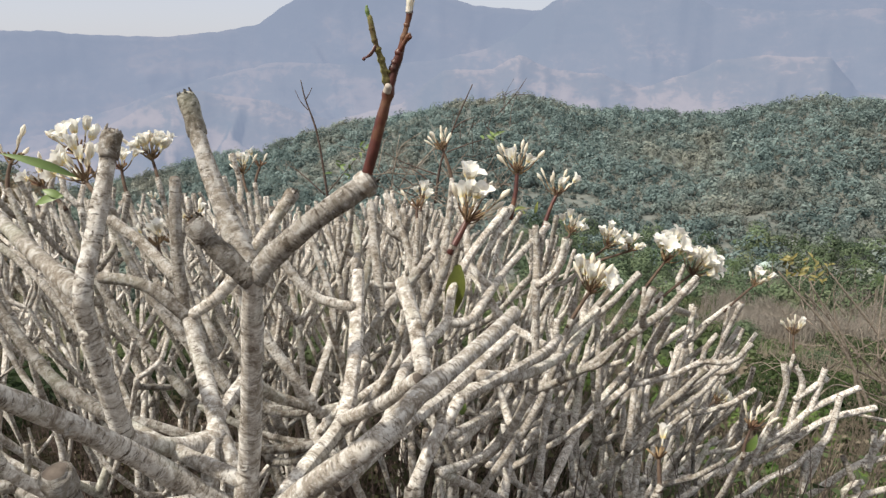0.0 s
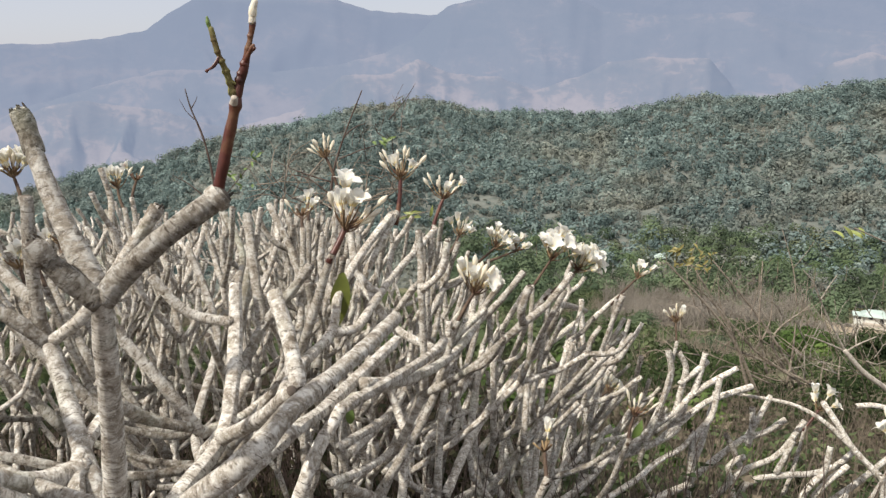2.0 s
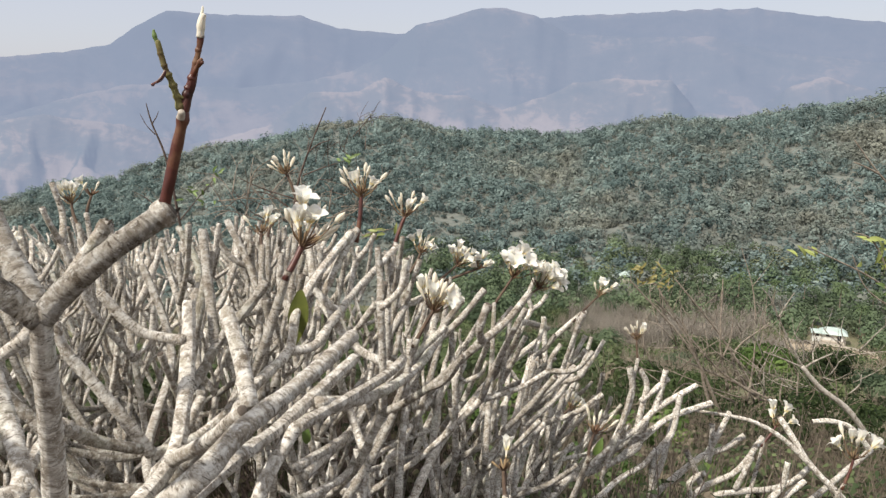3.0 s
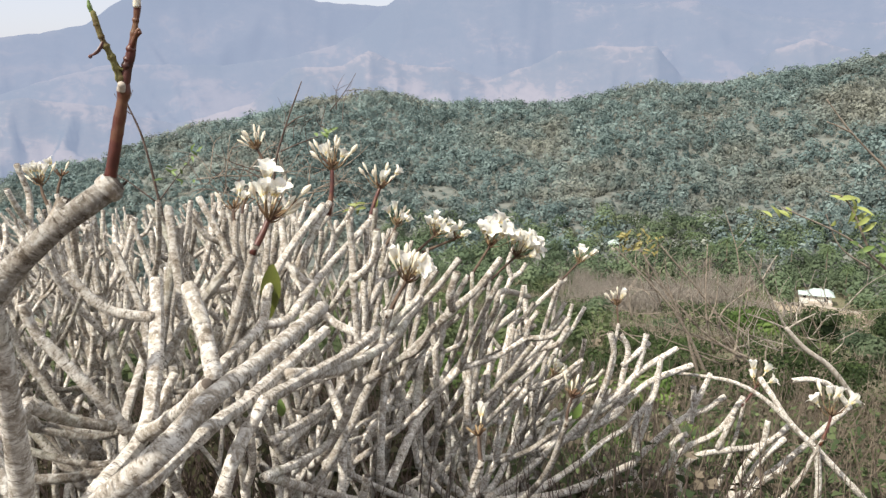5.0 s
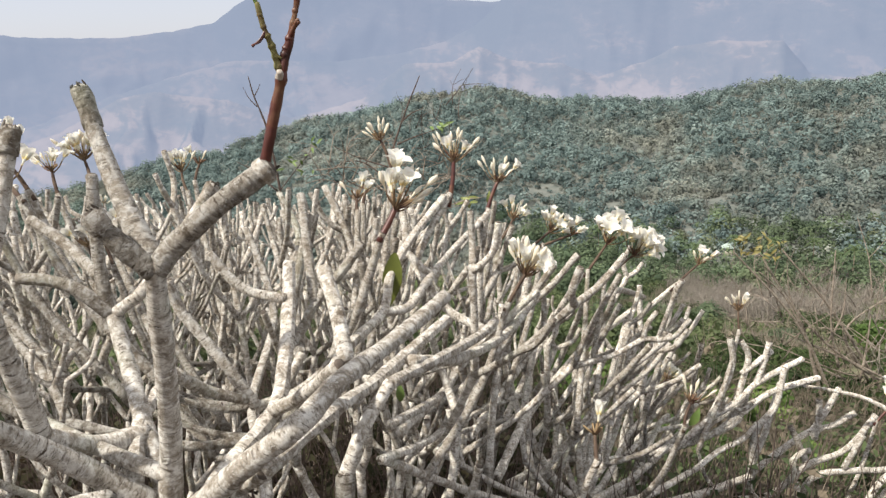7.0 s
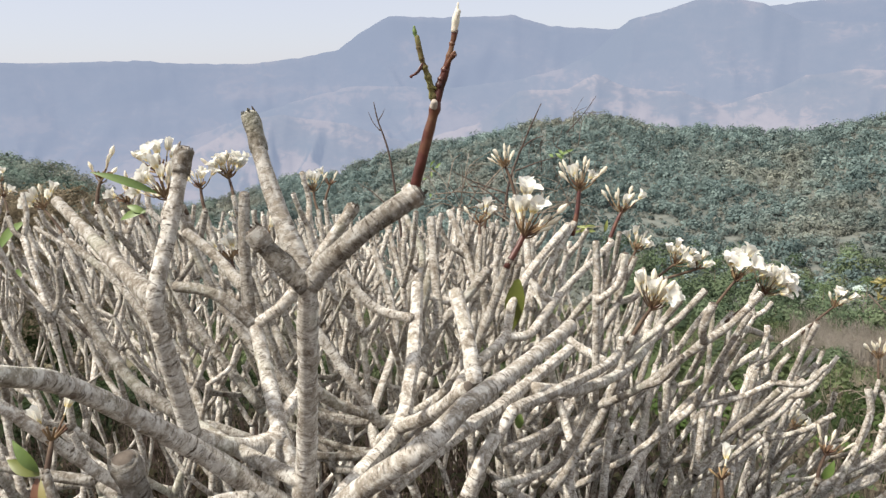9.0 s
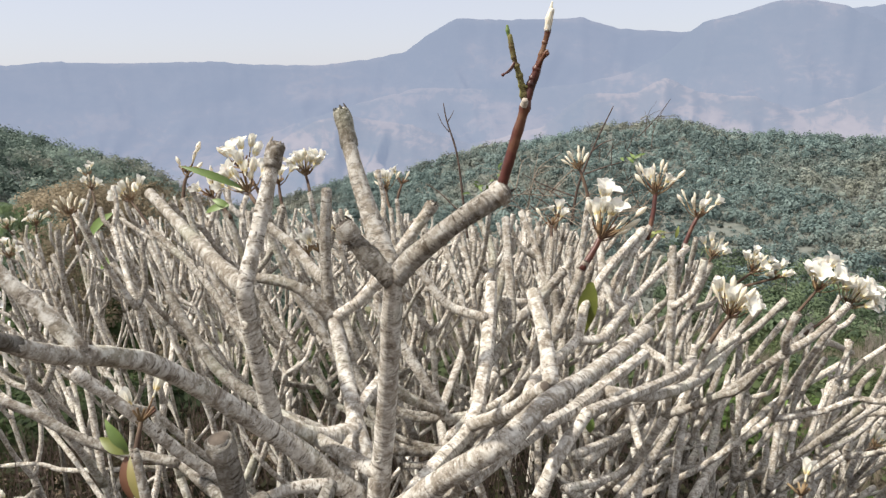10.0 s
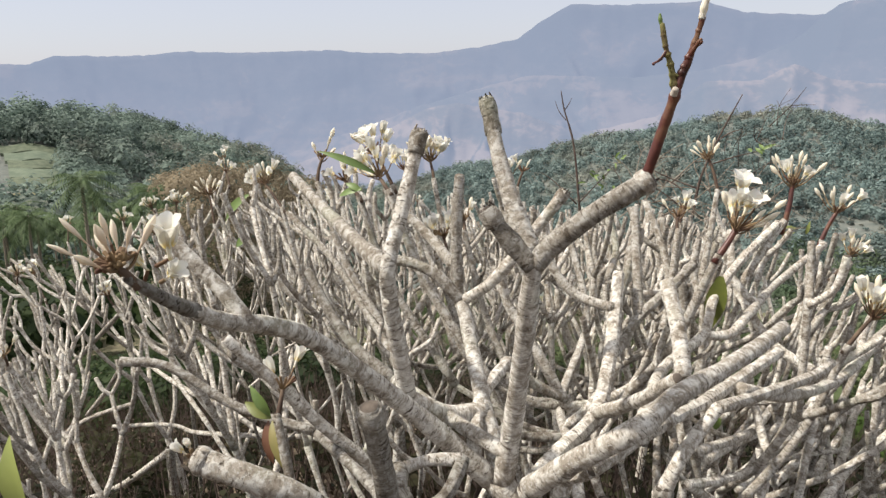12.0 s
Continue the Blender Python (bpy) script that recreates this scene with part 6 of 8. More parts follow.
knot(tree_A, (-0.112, 1.683, 3.893), (0.15, -1, 0.2), 0.0072)
knot(tree_A, (-0.030, 1.700, 3.952), (0.1, -0.9, 0.5), 0.0055)
knot(tree_A, (-0.232, 1.707, 3.900), (-0.2, -1, 0.1), 0.0060)
knot(tree_A, (-0.410, 1.628, 4.140), (-0.3, -1, 0.1), 0.0065)
knot(tree_A, (-0.435, 1.595, 4.010), (-0.5, -0.9, -0.1), 0.0070)

# reddish young shoot with two knobby prongs on the pruned limb
def knobby(tree, name, knots, r0, r1, knobs, material, sides=14):
    """A shoot swollen at its nodes. knobs: (how far along, extra radius, half length)."""
    line = spline(knots, 16)

    def radius(t):
        r = r0 + (r1 - r0) * t
        return r + sum(high * math.exp(-((t - place) / half) ** 2) for place, high, half in knobs)
    verts, faces, uvs = tube(line, radius, sides, 0.10, True, round(r0 * 1e6) % 997)
    return mesh_object(name, verts, faces, material, tree, uvs)


SPINDLE = petal_material("furled_cream_bud", (0.78, 0.72, 0.55), (0.42, 0.30, 0.14), (0.80, 0.76, 0.66))
knobby(tree_A, "shoot", [(-0.011, 1.64, 4.351), (0.007, 1.64, 4.411), (0.025, 1.64, 4.470)], 0.0070, 0.0060, [(0.0, 0.0018, 0.06), (0.93, 0.0022, 0.04), (0.55, 0.0004, 0.05)], STALK)
knobby(tree_A, "shoot_prong", [(0.022, 1.64, 4.462), (0.030, 1.64, 4.492), (0.037, 1.64, 4.509), (0.046, 1.64, 4.536), (0.050, 1.64, 4.556)], 0.0052, 0.0022, [(0.24, 0.0016, 0.03), (0.33, 0.0014, 0.02), (0.50, 0.0020, 0.03), (0.66, 0.0010, 0.03), (0.80, 0.0013, 0.025)], STALK)
knobby(tree_A, "shoot_prong", [(0.023, 1.64, 4.468), (0.017, 1.635, 4.499), (0.010, 1.63, 4.524), (0.004, 1.63, 4.552)], 0.0044, 0.0020, [(0.10, 0.0020, 0.04), (0.22, 0.0012, 0.02), (0.36, 0.0015, 0.03), (0.52, 0.0019, 0.025), (0.66, 0.0012, 0.02), (0.82, 0.0014, 0.02)], SHOOT)
knobby(tree_A, "shoot_prong", [(0.012, 1.63, 4.519), (0.006, 1.625, 4.509), (-0.002, 1.62, 4.502)], 0.0017, 0.0010, [(1.0, 0.0012, 0.1)], STALK, 8)
knobby(tree_A, "shoot_prong", [(0.037, 1.64, 4.508), (0.044, 1.635, 4.519), (0.052, 1.63, 4.530)], 0.0032, 0.0019, [(0.85, 0.0009, 0.12)], STALK, 10)
knobby(tree_A, "shoot_prong", [(0.026, 1.637, 4.487), (0.021, 1.634, 4.490), (0.018, 1.632, 4.495)], 0.0022, 0.0012, [], SHOOT, 8)
knobby(tree_A, "leaf_stub", [(0.004, 1.63, 4.550), (0.0025, 1.63, 4.556), (0.002, 1.63, 4.562)], 0.0022, 0.0014, [(0.5, 0.0009, 0.3)], LEAF, 8)
limb(tree_A, [(0.022, 1.632, 4.464), (0.024, 1.63, 4.468), (0.025, 1.628, 4.471)], 0.0046, 0.0038, PALE_TWIG, "cut_scar")
knobby(tree_A, "bud", [(0.050, 1.64, 4.553), (0.0525, 1.64, 4.570), (0.056, 1.64, 4.588)], 0.0026, 0.0009, [(0.45, 0.0026, 0.30), (0.0, 0.0006, 0.1)], SPINDLE)

limb(tree_A, [(-0.264, 2.304, 3.602), (-0.448, 2.215, 3.63), (-0.704, 2.2, 3.702)], 0.0123, 0.0110, sides=10)
limb(tree_A, [(-1.186, 3.060, ground_height(-1.186, 3.060) - 0.05), (-1.225, 3.030, 3.261), (-1.383, 3.0, 3.711)], 0.0152, 0.0101, sides=10)
limb(tree_A, [(-1.745, 4.060, ground_height(-1.745, 4.060) - 0.05), (-1.792, 4.030, 2.732), (-1.983, 4.0, 3.182)], 0.0152, 0.0101, sides=10)
limb(tree_A, [(-0.182, 2.331, 3.833), (-0.189, 2.312, 3.856), (-0.193, 2.3, 3.894)], 0.0123, 0.0110, sides=10)
limb(tree_D, [(-1.915, 3.241, 2.809), (-1.925, 3.165, 2.842), (-1.972, 3.1, 2.877)], 0.0152, 0.0136, sides=10)
limb(tree_D, [(-1.748, 2.960, ground_height(-1.748, 2.960) - 0.05), (-1.788, 2.930, 2.306), (-1.949, 2.9, 2.756)], 0.0185, 0.0123, sides=10)
limb(tree_D, [(-0.299, 1.44, 3.864), (-0.262, 1.528, 3.888), (-0.263, 1.6, 3.911)], 0.0119, 0.0106, sides=10)
limb(tree_D, [(-0.38, 1.6, 3.7), (-0.345, 1.533, 3.742), (-0.303, 1.45, 3.833)], 0.0168, 0.0150, sides=10)
limb(tree_D, [(-0.396, 1.960, ground_height(-0.396, 1.960) - 0.05), (-0.424, 1.930, 3.154), (-0.537, 1.9, 3.604)], 0.0204, 0.0136, sides=10)
limb(tree_D, [(-1.204, 3.160, ground_height(-1.204, 3.160) - 0.05), (-1.251, 3.130, 2.455), (-1.44, 3.1, 2.905)], 0.0211, 0.0141, sides=10)
limb(tree_D, [(-0.351, 1.55, 3.9), (-0.3, 1.444, 3.905), (-0.259, 1.3, 3.961)], 0.0162, 0.0145, sides=10)
limb(tree_D, [(-0.38, 1.6, 3.7), (-0.507, 1.739, 3.708), (-0.73, 1.85, 3.744)], 0.0123, 0.0110, sides=10)
limb(tree_A, [(-0.446, 2.379, 3.497), (-0.371, 2.343, 3.528), (-0.264, 2.304, 3.602)], 0.0095, 0.0085, sides=10)
limb(tree_A, [(0.294, 2.284, 3.149), (0.147, 2.34, 3.214), (0.046, 2.417, 3.343)], 0.0095, 0.0085, sides=10)
limb(tree_A, [(0.197, 3.05, 3.397), (0.167, 3.027, 3.412), (0.142, 3.015, 3.441)], 0.0095, 0.0085, sides=10)
limb(tree_A, [(-0.181, 2.98, 3.483), (-0.144, 2.87, 3.529), (-0.1, 2.796, 3.622)], 0.0095, 0.0085, sides=10)
limb(tree_A, [(0.263, 3.11, 3.263), (0.213, 3.048, 3.282), (0.173, 3.005, 3.331)], 0.0095, 0.0085, sides=10)
limb(tree_A, [(0.187, 3.170, ground_height(0.187, 3.170) - 0.05), (0.203, 3.140, 2.813), (0.263, 3.11, 3.263)], 0.0128, 0.0085, sides=10)
limb(tree_A, [(0.231, 3.176, ground_height(0.231, 3.176) - 0.05), (0.248, 3.146, 2.832), (0.313, 3.116, 3.282)], 0.0128, 0.0085, sides=10)
limb(tree_B, [(0.56, 3.131, 3.137), (0.561, 3.089, 3.152), (0.564, 3.059, 3.183)], 0.0095, 0.0085, sides=10)
limb(tree_B, [(0.472, 3.026, 2.912), (0.507, 3.061, 2.999), (0.56, 3.13, 3.136)], 0.0095, 0.0085, sides=10)
limb(tree_B, [(0.977, 3.704, 2.656), (0.954, 3.693, 2.759), (0.952, 3.713, 2.911)], 0.0095, 0.0085, sides=10)
limb(tree_B, [(1.258, 3.664, 2.553), (1.224, 3.706, 2.602), (1.209, 3.766, 2.684)], 0.0095, 0.0085, sides=10)
limb(tree_A, [(-0.602, 2.919, 3.555), (-0.634, 2.79, 3.578), (-0.697, 2.686, 3.653)], 0.0095, 0.0085, sides=10)
limb(tree_A, [(-0.33, 2.37, 3.649), (-0.398, 2.339, 3.658), (-0.492, 2.31, 3.702)], 0.0095, 0.0085, sides=10)
limb(tree_A, [(-0.342, 2.4, 3.646), (-0.431, 2.382, 3.65), (-0.55, 2.371, 3.696)], 0.0095, 0.0085, sides=10)
limb(tree_A, [(-0.264, 2.304, 3.602), (-0.416, 2.32, 3.602), (-0.621, 2.341, 3.671)], 0.0095, 0.0085, sides=10)
limb(tree_A, [(-0.602, 2.919, 3.555), (-0.643, 2.755, 3.559), (-0.726, 2.616, 3.626)], 0.0095, 0.0085, sides=10)
limb(tree_A, [(-0.735, 2.622, 3.64), (-0.747, 2.498, 3.644), (-0.796, 2.38, 3.696)], 0.0095, 0.0085, sides=10)
limb(tree_A, [(-0.18, 2.987, 3.493), (-0.374, 2.927, 3.483), (-0.602, 2.919, 3.555)], 0.0095, 0.0085, sides=10)
limb(tree_A, [(-0.301, 2.439, ground_height(-0.301, 2.439) - 0.05), (-0.330, 2.409, 3.047), (-0.446, 2.379, 3.497)], 0.0128, 0.0085, sides=10)
limb(tree_A, [(0.173, 3.005, 3.331), (-0.005, 2.96, 3.364), (-0.181, 2.97, 3.47)], 0.0095, 0.0085, sides=10)
limb(tree_A, [(-0.495, 2.447, 3.494), (-0.455, 2.433, 3.513), (-0.426, 2.425, 3.549)], 0.0095, 0.0085, sides=10)
limb(tree_B, [(0.655, 3.293, 2.348), (0.743, 3.449, 2.335), (0.862, 3.659, 2.403)], 0.0095, 0.0085, sides=10)
limb(tree_B, [(0.62, 3.25, 2.75), (0.651, 3.155, 2.778), (0.701, 3.028, 2.856)], 0.0095, 0.0085, sides=10)
limb(tree_A, [(0.060, 2.347, ground_height(0.060, 2.347) - 0.05), (0.090, 2.317, 2.593), (0.212, 2.287, 3.043)], 0.0128, 0.0085, sides=10)
limb(tree_C, [(1.847, 4.055, ground_height(1.847, 4.055) - 0.05), (1.872, 4.025, 1.649), (1.971, 3.995, 2.099)], 0.0128, 0.0085, sides=10)
limb(tree_C, [(1.971, 3.995, 2.099), (1.988, 3.867, 2.095), (2.046, 3.73, 2.144)], 0.0095, 0.0085, sides=10)
limb(tree_A, [(-1.170, 2.816, ground_height(-1.170, 2.816) - 0.05), (-1.198, 2.786, 3.069), (-1.311, 2.756, 3.519)], 0.0128, 0.0085, sides=10)
limb(tree_A, [(-1.811, 3.112, ground_height(-1.811, 3.112) - 0.05), (-1.839, 3.082, 2.903), (-1.951, 3.052, 3.353)], 0.0128, 0.0085, sides=10)
limb(tree_E, [(-4.123, 3.6, 2.489), (-4.172, 3.702, 2.486), (-4.258, 3.811, 2.532)], 0.0095, 0.0085, sides=10)
limb(tree_D, [(-0.326, 1.639, ground_height(-0.326, 1.639) - 0.05), (-0.353, 1.609, 2.888), (-0.461, 1.579, 3.338)], 0.0128, 0.0085, sides=10)
limb(tree_E, [(-2.954, 3.679, 3.435), (-3.016, 3.706, 3.454), (-3.064, 3.749, 3.5)], 0.0095, 0.0085, sides=10)
limb(tree_E, [(-3.099, 3.739, ground_height(-3.099, 3.739) - 0.05), (-3.070, 3.709, 2.985), (-2.954, 3.679, 3.435)], 0.0128, 0.0085, sides=10)
limb(tree_E, [(-3.934, 3.6, 2.765), (-3.979, 3.732, 2.818), (-4.074, 3.879, 2.938)], 0.0095, 0.0085, sides=10)
limb(tree_A, [(-0.337, 2.496, ground_height(-0.337, 2.496) - 0.05), (-0.364, 2.466, 3.012), (-0.473, 2.436, 3.462)], 0.0128, 0.0085, sides=10)
limb(tree_A, [(-0.546, 3.072, ground_height(-0.546, 3.072) - 0.05), (-0.561, 3.042, 3.123), (-0.624, 3.012, 3.573)], 0.0128, 0.0085, sides=10)
limb(tree_A, [(0.092, 2.439, 3.409), (-0.04, 2.528, 3.425), (-0.166, 2.671, 3.511)], 0.0095, 0.0085, sides=10)

# trunks that carry the limbs above
limb(tree_A, [(-0.12, 1.85, ground_height(-0.12, 1.85) - 0.1), (-0.14, 1.80, 3.2), (-0.155, 1.745, 3.70)], 0.06, 0.036, name="trunk")
limb(tree_A, [(-0.14, 1.80, 3.2), (-0.10, 1.74, 3.55), (-0.06, 1.70, 3.82)], 0.032, 0.022, name="trunk")
limb(tree_A, [(-0.14, 1.80, 3.2), (-0.02, 1.86, 3.5), (0.0, 1.90, 3.75)], 0.03, 0.018, name="trunk")
limb(tree_B, [(0.70, 3.35, ground_height(0.70, 3.35) - 0.1), (0.66, 3.3, 2.2), (0.62, 3.25, 2.77)], 0.06, 0.04, name="trunk")
limb(tree_C, [(1.75, 3.85, ground_height(1.75, 3.85) - 0.1), (1.75, 3.8, 1.7), (1.75, 3.75, 2.22)], 0.045, 0.03, name="trunk")
limb(tree_D, [(-0.55, 1.45, ground_height(-0.55, 1.45) - 0.1), (-0.45, 1.5, 3.2), (-0.38, 1.6, 3.7)], 0.045, 0.02, name="trunk")
limb(tree_E, [(-3.3, 3.75, ground_height(-3.3, 3.75) - 0.1), (-3.3, 3.7, 1.7), (-3.3, 3.7, 2.22)], 0.04, 0.026, name="trunk")

# torn, darkened ends of the pruned limbs
def torn_end(tree, knots, r0, r1, seed, jags=9):
    """Blackened bark closing round the end of a pruned limb, with splinters standing up from the broken rim."""
    rng = random.Random(seed)
    line = spline(knots, 7)
    n = len(line) - 1
    verts, faces, uvs = tube(line, lambda t: (r0 + (r1 - r0) * t) * (0.93 + 0.11 * min(1.0, t * 2.2)), 16, 0.16, False, seed)
    d = (line[-1] - line[-2]).normalized()
    side = d.orthogonal().normalized()
    rim = list(range(len(verts) - 17, len(verts) - 1))
    for reach, deep in ((0.80, 0.12), (0.58, -0.22), (0.25, -0.45)):
        ring = []
        for k in rim[:16]:
            out = (verts[k] - line[-1]) if reach == 0.80 else first[len(ring)]
            ring.append(len(verts))
            verts.append(line[-1] + out * reach + d * r1 * (deep + rng.uniform(-.22, .22)))
            uvs.append((0.5, reach))
        if reach == 0.80:
            first = [verts[k] - line[-1] for k in rim]
            last = rim
        faces += [(last[k], last[(k + 1) % 16], ring[(k + 1) % 16], ring[k]) for k in range(16)]
        last = ring
    faces.append(tuple(last))
    end = mesh_object("torn_end", verts, faces, OLD_BARK, tree, uvs, ends=33)
    for k in range(jags):
        q = side.copy()
        q.rotate(Matrix.Rotation(6.283 * k / jags + rng.uniform(-.3, .3), 3, d))
        p = line[-1] + q * r1 * rng.uniform(0.62, 0.92) - d * r1 * 0.5
        long = r1 * rng.uniform(0.6, 1.5)
        v, f, u = tube([p, p + d * long * 0.6 + q * long * 0.06, p + d * long], lambda t: r1 * (0.26 - 0.17 * t), 6, 0.2, True, seed + k)
        mesh_object("splinter", v, f, rng.choice((CUT, OLD_BARK, PALE_TWIG)), end, u)
    return end


torn_end(tree_A, [(-0.23, 1.657, 4.41), (-0.239, 1.662, 4.444), (-0.245, 1.664, 4.46)], 0.0112, 0.0098, 1, 10)
torn_end(tree_A, [(-0.388, 1.711, 4.373), (-0.387, 1.72, 4.396), (-0.385, 1.724, 4.407)], 0.0124, 0.0118, 2, 8)
torn_end(tree_A, [(-0.199, 1.585, 4.292), (-0.204, 1.582, 4.303), (-0.21, 1.58, 4.311)], 0.0130, 0.0126, 3, 6)
torn_end(tree_A, [(-0.015, 1.637, 4.347), (-0.011, 1.638, 4.35), (-0.005, 1.64, 4.354)], 0.0148, 0.0146, 4, 5)
torn_end(tree_A, [(-0.25, 2.052, 4.248), (-0.245, 2.054, 4.257), (-0.239, 2.056, 4.265)], 0.0120, 0.0120, 5, 7)

torn_end(tree_D, [(-0.284, 1.378, 4.072), (-0.283, 1.374, 4.084), (-0.283, 1.37, 4.095)], 0.0152, 0.0153, 6, 0)
torn_end(tree_D, [(-0.372, 1.182, 4.101), (-0.376, 1.181, 4.103), (-0.379, 1.18, 4.104)], 0.0146, 0.0146, 7, 6)
limb(tree_A, [(-0.497, 1.312, 4.214), (-0.495, 1.265, 4.245), (-0.498, 1.22, 4.281)], 0.0108, 0.0056, OLD_BARK, "young_end", sides=12, steps=5)

# reddish young shoot with two prongs on the pruned limb
shoot = limb(tree_A, [(-0.011, 1.64, 4.351), (0.008, 1.64, 4.415), (0.025, 1.64, 4.469)], 0.0068, 0.0058, STALK, "shoot", steps=9, lumps=0.15)
limb(tree_A, [(0.023, 1.64, 4.465), (0.036, 1.64, 4.503), (0.047, 1.64, 4.537), (0.051, 1.64, 4.556)], 0.0046, 0.0032, STALK, "shoot_prong", steps=9, lumps=0.42)
limb(tree_A, [(0.023, 1.64, 4.468), (0.017, 1.635, 4.5), (0.01, 1.63, 4.524), (0.005, 1.63, 4.55)], 0.0046, 0.0028, SHOOT, "shoot_prong", steps=9, lumps=0.5)
limb(tree_A, [(0.012, 1.63, 4.517), (0.006, 1.625, 4.507), (-0.001, 1.62, 4.503)], 0.0016, 0.001, STALK, "shoot_prong")
limb(tree_A, [(0.039, 1.64, 4.512), (0.045, 1.635, 4.521), (0.053, 1.63, 4.527)], 0.0030, 0.0022, STALK, "shoot_prong")
limb(tree_A, [(0.022, 1.632, 4.464), (0.024, 1.63, 4.468), (0.025, 1.628, 4.471)], 0.0048, 0.0040, PALE_TWIG, "cut_scar")
limb(tree_A, [(0.05, 1.64, 4.554), (0.052, 1.64, 4.566), (0.056, 1.64, 4.579)], 0.0042, 0.0030, BUD, "bud")

limb(tree_A, [(-0.264, 2.304, 3.602), (-0.065, 2.291, 3.862), (0.037, 2.285, 4.107)], 0.013, 0.0086, YOUNG_BARK, sides=10)
limb(tree_A, [(0.046, 2.417, 3.343), (0.227, 2.503, 3.603), (0.319, 2.547, 3.848)], 0.013, 0.0086, YOUNG_BARK, sides=10)
limb(tree_A, [(0.142, 3.015, 3.441), (0.228, 3.196, 3.701), (0.272, 3.288, 3.946)], 0.013, 0.0086, YOUNG_BARK, sides=10)
limb(tree_A, [(-0.1, 2.796, 3.622), (-0.061, 2.992, 3.882), (-0.041, 3.092, 4.127)], 0.013, 0.0086, YOUNG_BARK, sides=10)
limb(tree_A, [(0.173, 3.005, 3.331), (0.266, 3.182, 3.591), (0.314, 3.272, 3.836)], 0.013, 0.0086, YOUNG_BARK, sides=10)
limb(tree_A, [(0.263, 3.11, 3.263), (0.362, 3.283, 3.523), (0.413, 3.372, 3.768)], 0.013, 0.0086, YOUNG_BARK, sides=10)
limb(tree_A, [(0.313, 3.116, 3.282), (0.42, 3.285, 3.542), (0.474, 3.372, 3.787)], 0.013, 0.0086, YOUNG_BARK, sides=10)
limb(tree_B, [(0.564, 3.059, 3.183), (0.613, 3.253, 3.443), (0.638, 3.352, 3.688)], 0.013, 0.0086, YOUNG_BARK, sides=10)
limb(tree_B, [(0.56, 3.13, 3.136), (0.659, 3.303, 3.396), (0.71, 3.392, 3.641)], 0.013, 0.0086, YOUNG_BARK, sides=10)
limb(tree_B, [(0.952, 3.713, 2.911), (1.065, 3.878, 3.171), (1.123, 3.962, 3.416)], 0.013, 0.0086, YOUNG_BARK, sides=10)
limb(tree_B, [(1.209, 3.766, 2.684), (1.356, 3.902, 2.944), (1.43, 3.971, 3.189)], 0.013, 0.0086, YOUNG_BARK, sides=10)
limb(tree_A, [(-0.697, 2.686, 3.653), (-0.855, 2.809, 3.913), (-0.936, 2.871, 4.158)], 0.013, 0.0086, YOUNG_BARK, sides=10)
limb(tree_A, [(-0.492, 2.31, 3.702), (-0.692, 2.317, 3.962), (-0.794, 2.32, 4.207)], 0.013, 0.0086, YOUNG_BARK, sides=10)
limb(tree_A, [(-0.55, 2.371, 3.696), (-0.746, 2.41, 3.956), (-0.846, 2.43, 4.201)], 0.013, 0.0086, YOUNG_BARK, sides=10)
limb(tree_A, [(-0.621, 2.341, 3.671), (-0.82, 2.36, 3.931), (-0.922, 2.37, 4.176)], 0.013, 0.0086, YOUNG_BARK, sides=10)
limb(tree_A, [(-0.726, 2.616, 3.626), (-0.897, 2.719, 3.886), (-0.985, 2.771, 4.131)], 0.013, 0.0086, YOUNG_BARK, sides=10)
limb(tree_A, [(-0.796, 2.38, 3.696), (-0.994, 2.407, 3.956), (-1.095, 2.42, 4.201)], 0.013, 0.0086, YOUNG_BARK, sides=10)
limb(tree_A, [(-0.602, 2.919, 3.555), (-0.711, 3.086, 3.815), (-0.767, 3.172, 4.06)], 0.013, 0.0086, YOUNG_BARK, sides=10)
limb(tree_A, [(-0.446, 2.379, 3.497), (-0.637, 2.44, 3.757), (-0.734, 2.471, 4.002)], 0.013, 0.0086, YOUNG_BARK, sides=10)
limb(tree_A, [(-0.181, 2.97, 3.47), (-0.175, 3.17, 3.73), (-0.172, 3.272, 3.975)], 0.013, 0.0086, YOUNG_BARK, sides=10)
limb(tree_A, [(-0.426, 2.425, 3.549), (-0.601, 2.522, 3.809), (-0.691, 2.571, 4.054)], 0.013, 0.0086, YOUNG_BARK, sides=10)
limb(tree_B, [(0.862, 3.659, 2.403), (0.961, 3.833, 2.663), (1.011, 3.922, 2.908)], 0.013, 0.0086, YOUNG_BARK, sides=10)
limb(tree_B, [(0.701, 3.028, 2.856), (0.803, 2.856, 3.116), (0.855, 2.768, 3.361)], 0.013, 0.0086, YOUNG_BARK, sides=10)
limb(tree_A, [(0.212, 2.287, 3.043), (0.412, 2.28, 3.303), (0.514, 2.277, 3.548)], 0.013, 0.0086, YOUNG_BARK, sides=10)
limb(tree_C, [(1.971, 3.995, 2.099), (2.134, 4.112, 2.359), (2.217, 4.171, 2.604)], 0.013, 0.0086, YOUNG_BARK, sides=10)
limb(tree_C, [(2.046, 3.73, 2.144), (2.242, 3.69, 2.404), (2.342, 3.67, 2.649)], 0.013, 0.0086, YOUNG_BARK, sides=10)
limb(tree_A, [(-1.311, 2.756, 3.519), (-1.496, 2.832, 3.779), (-1.591, 2.871, 4.024)], 0.013, 0.0086, YOUNG_BARK, sides=10)
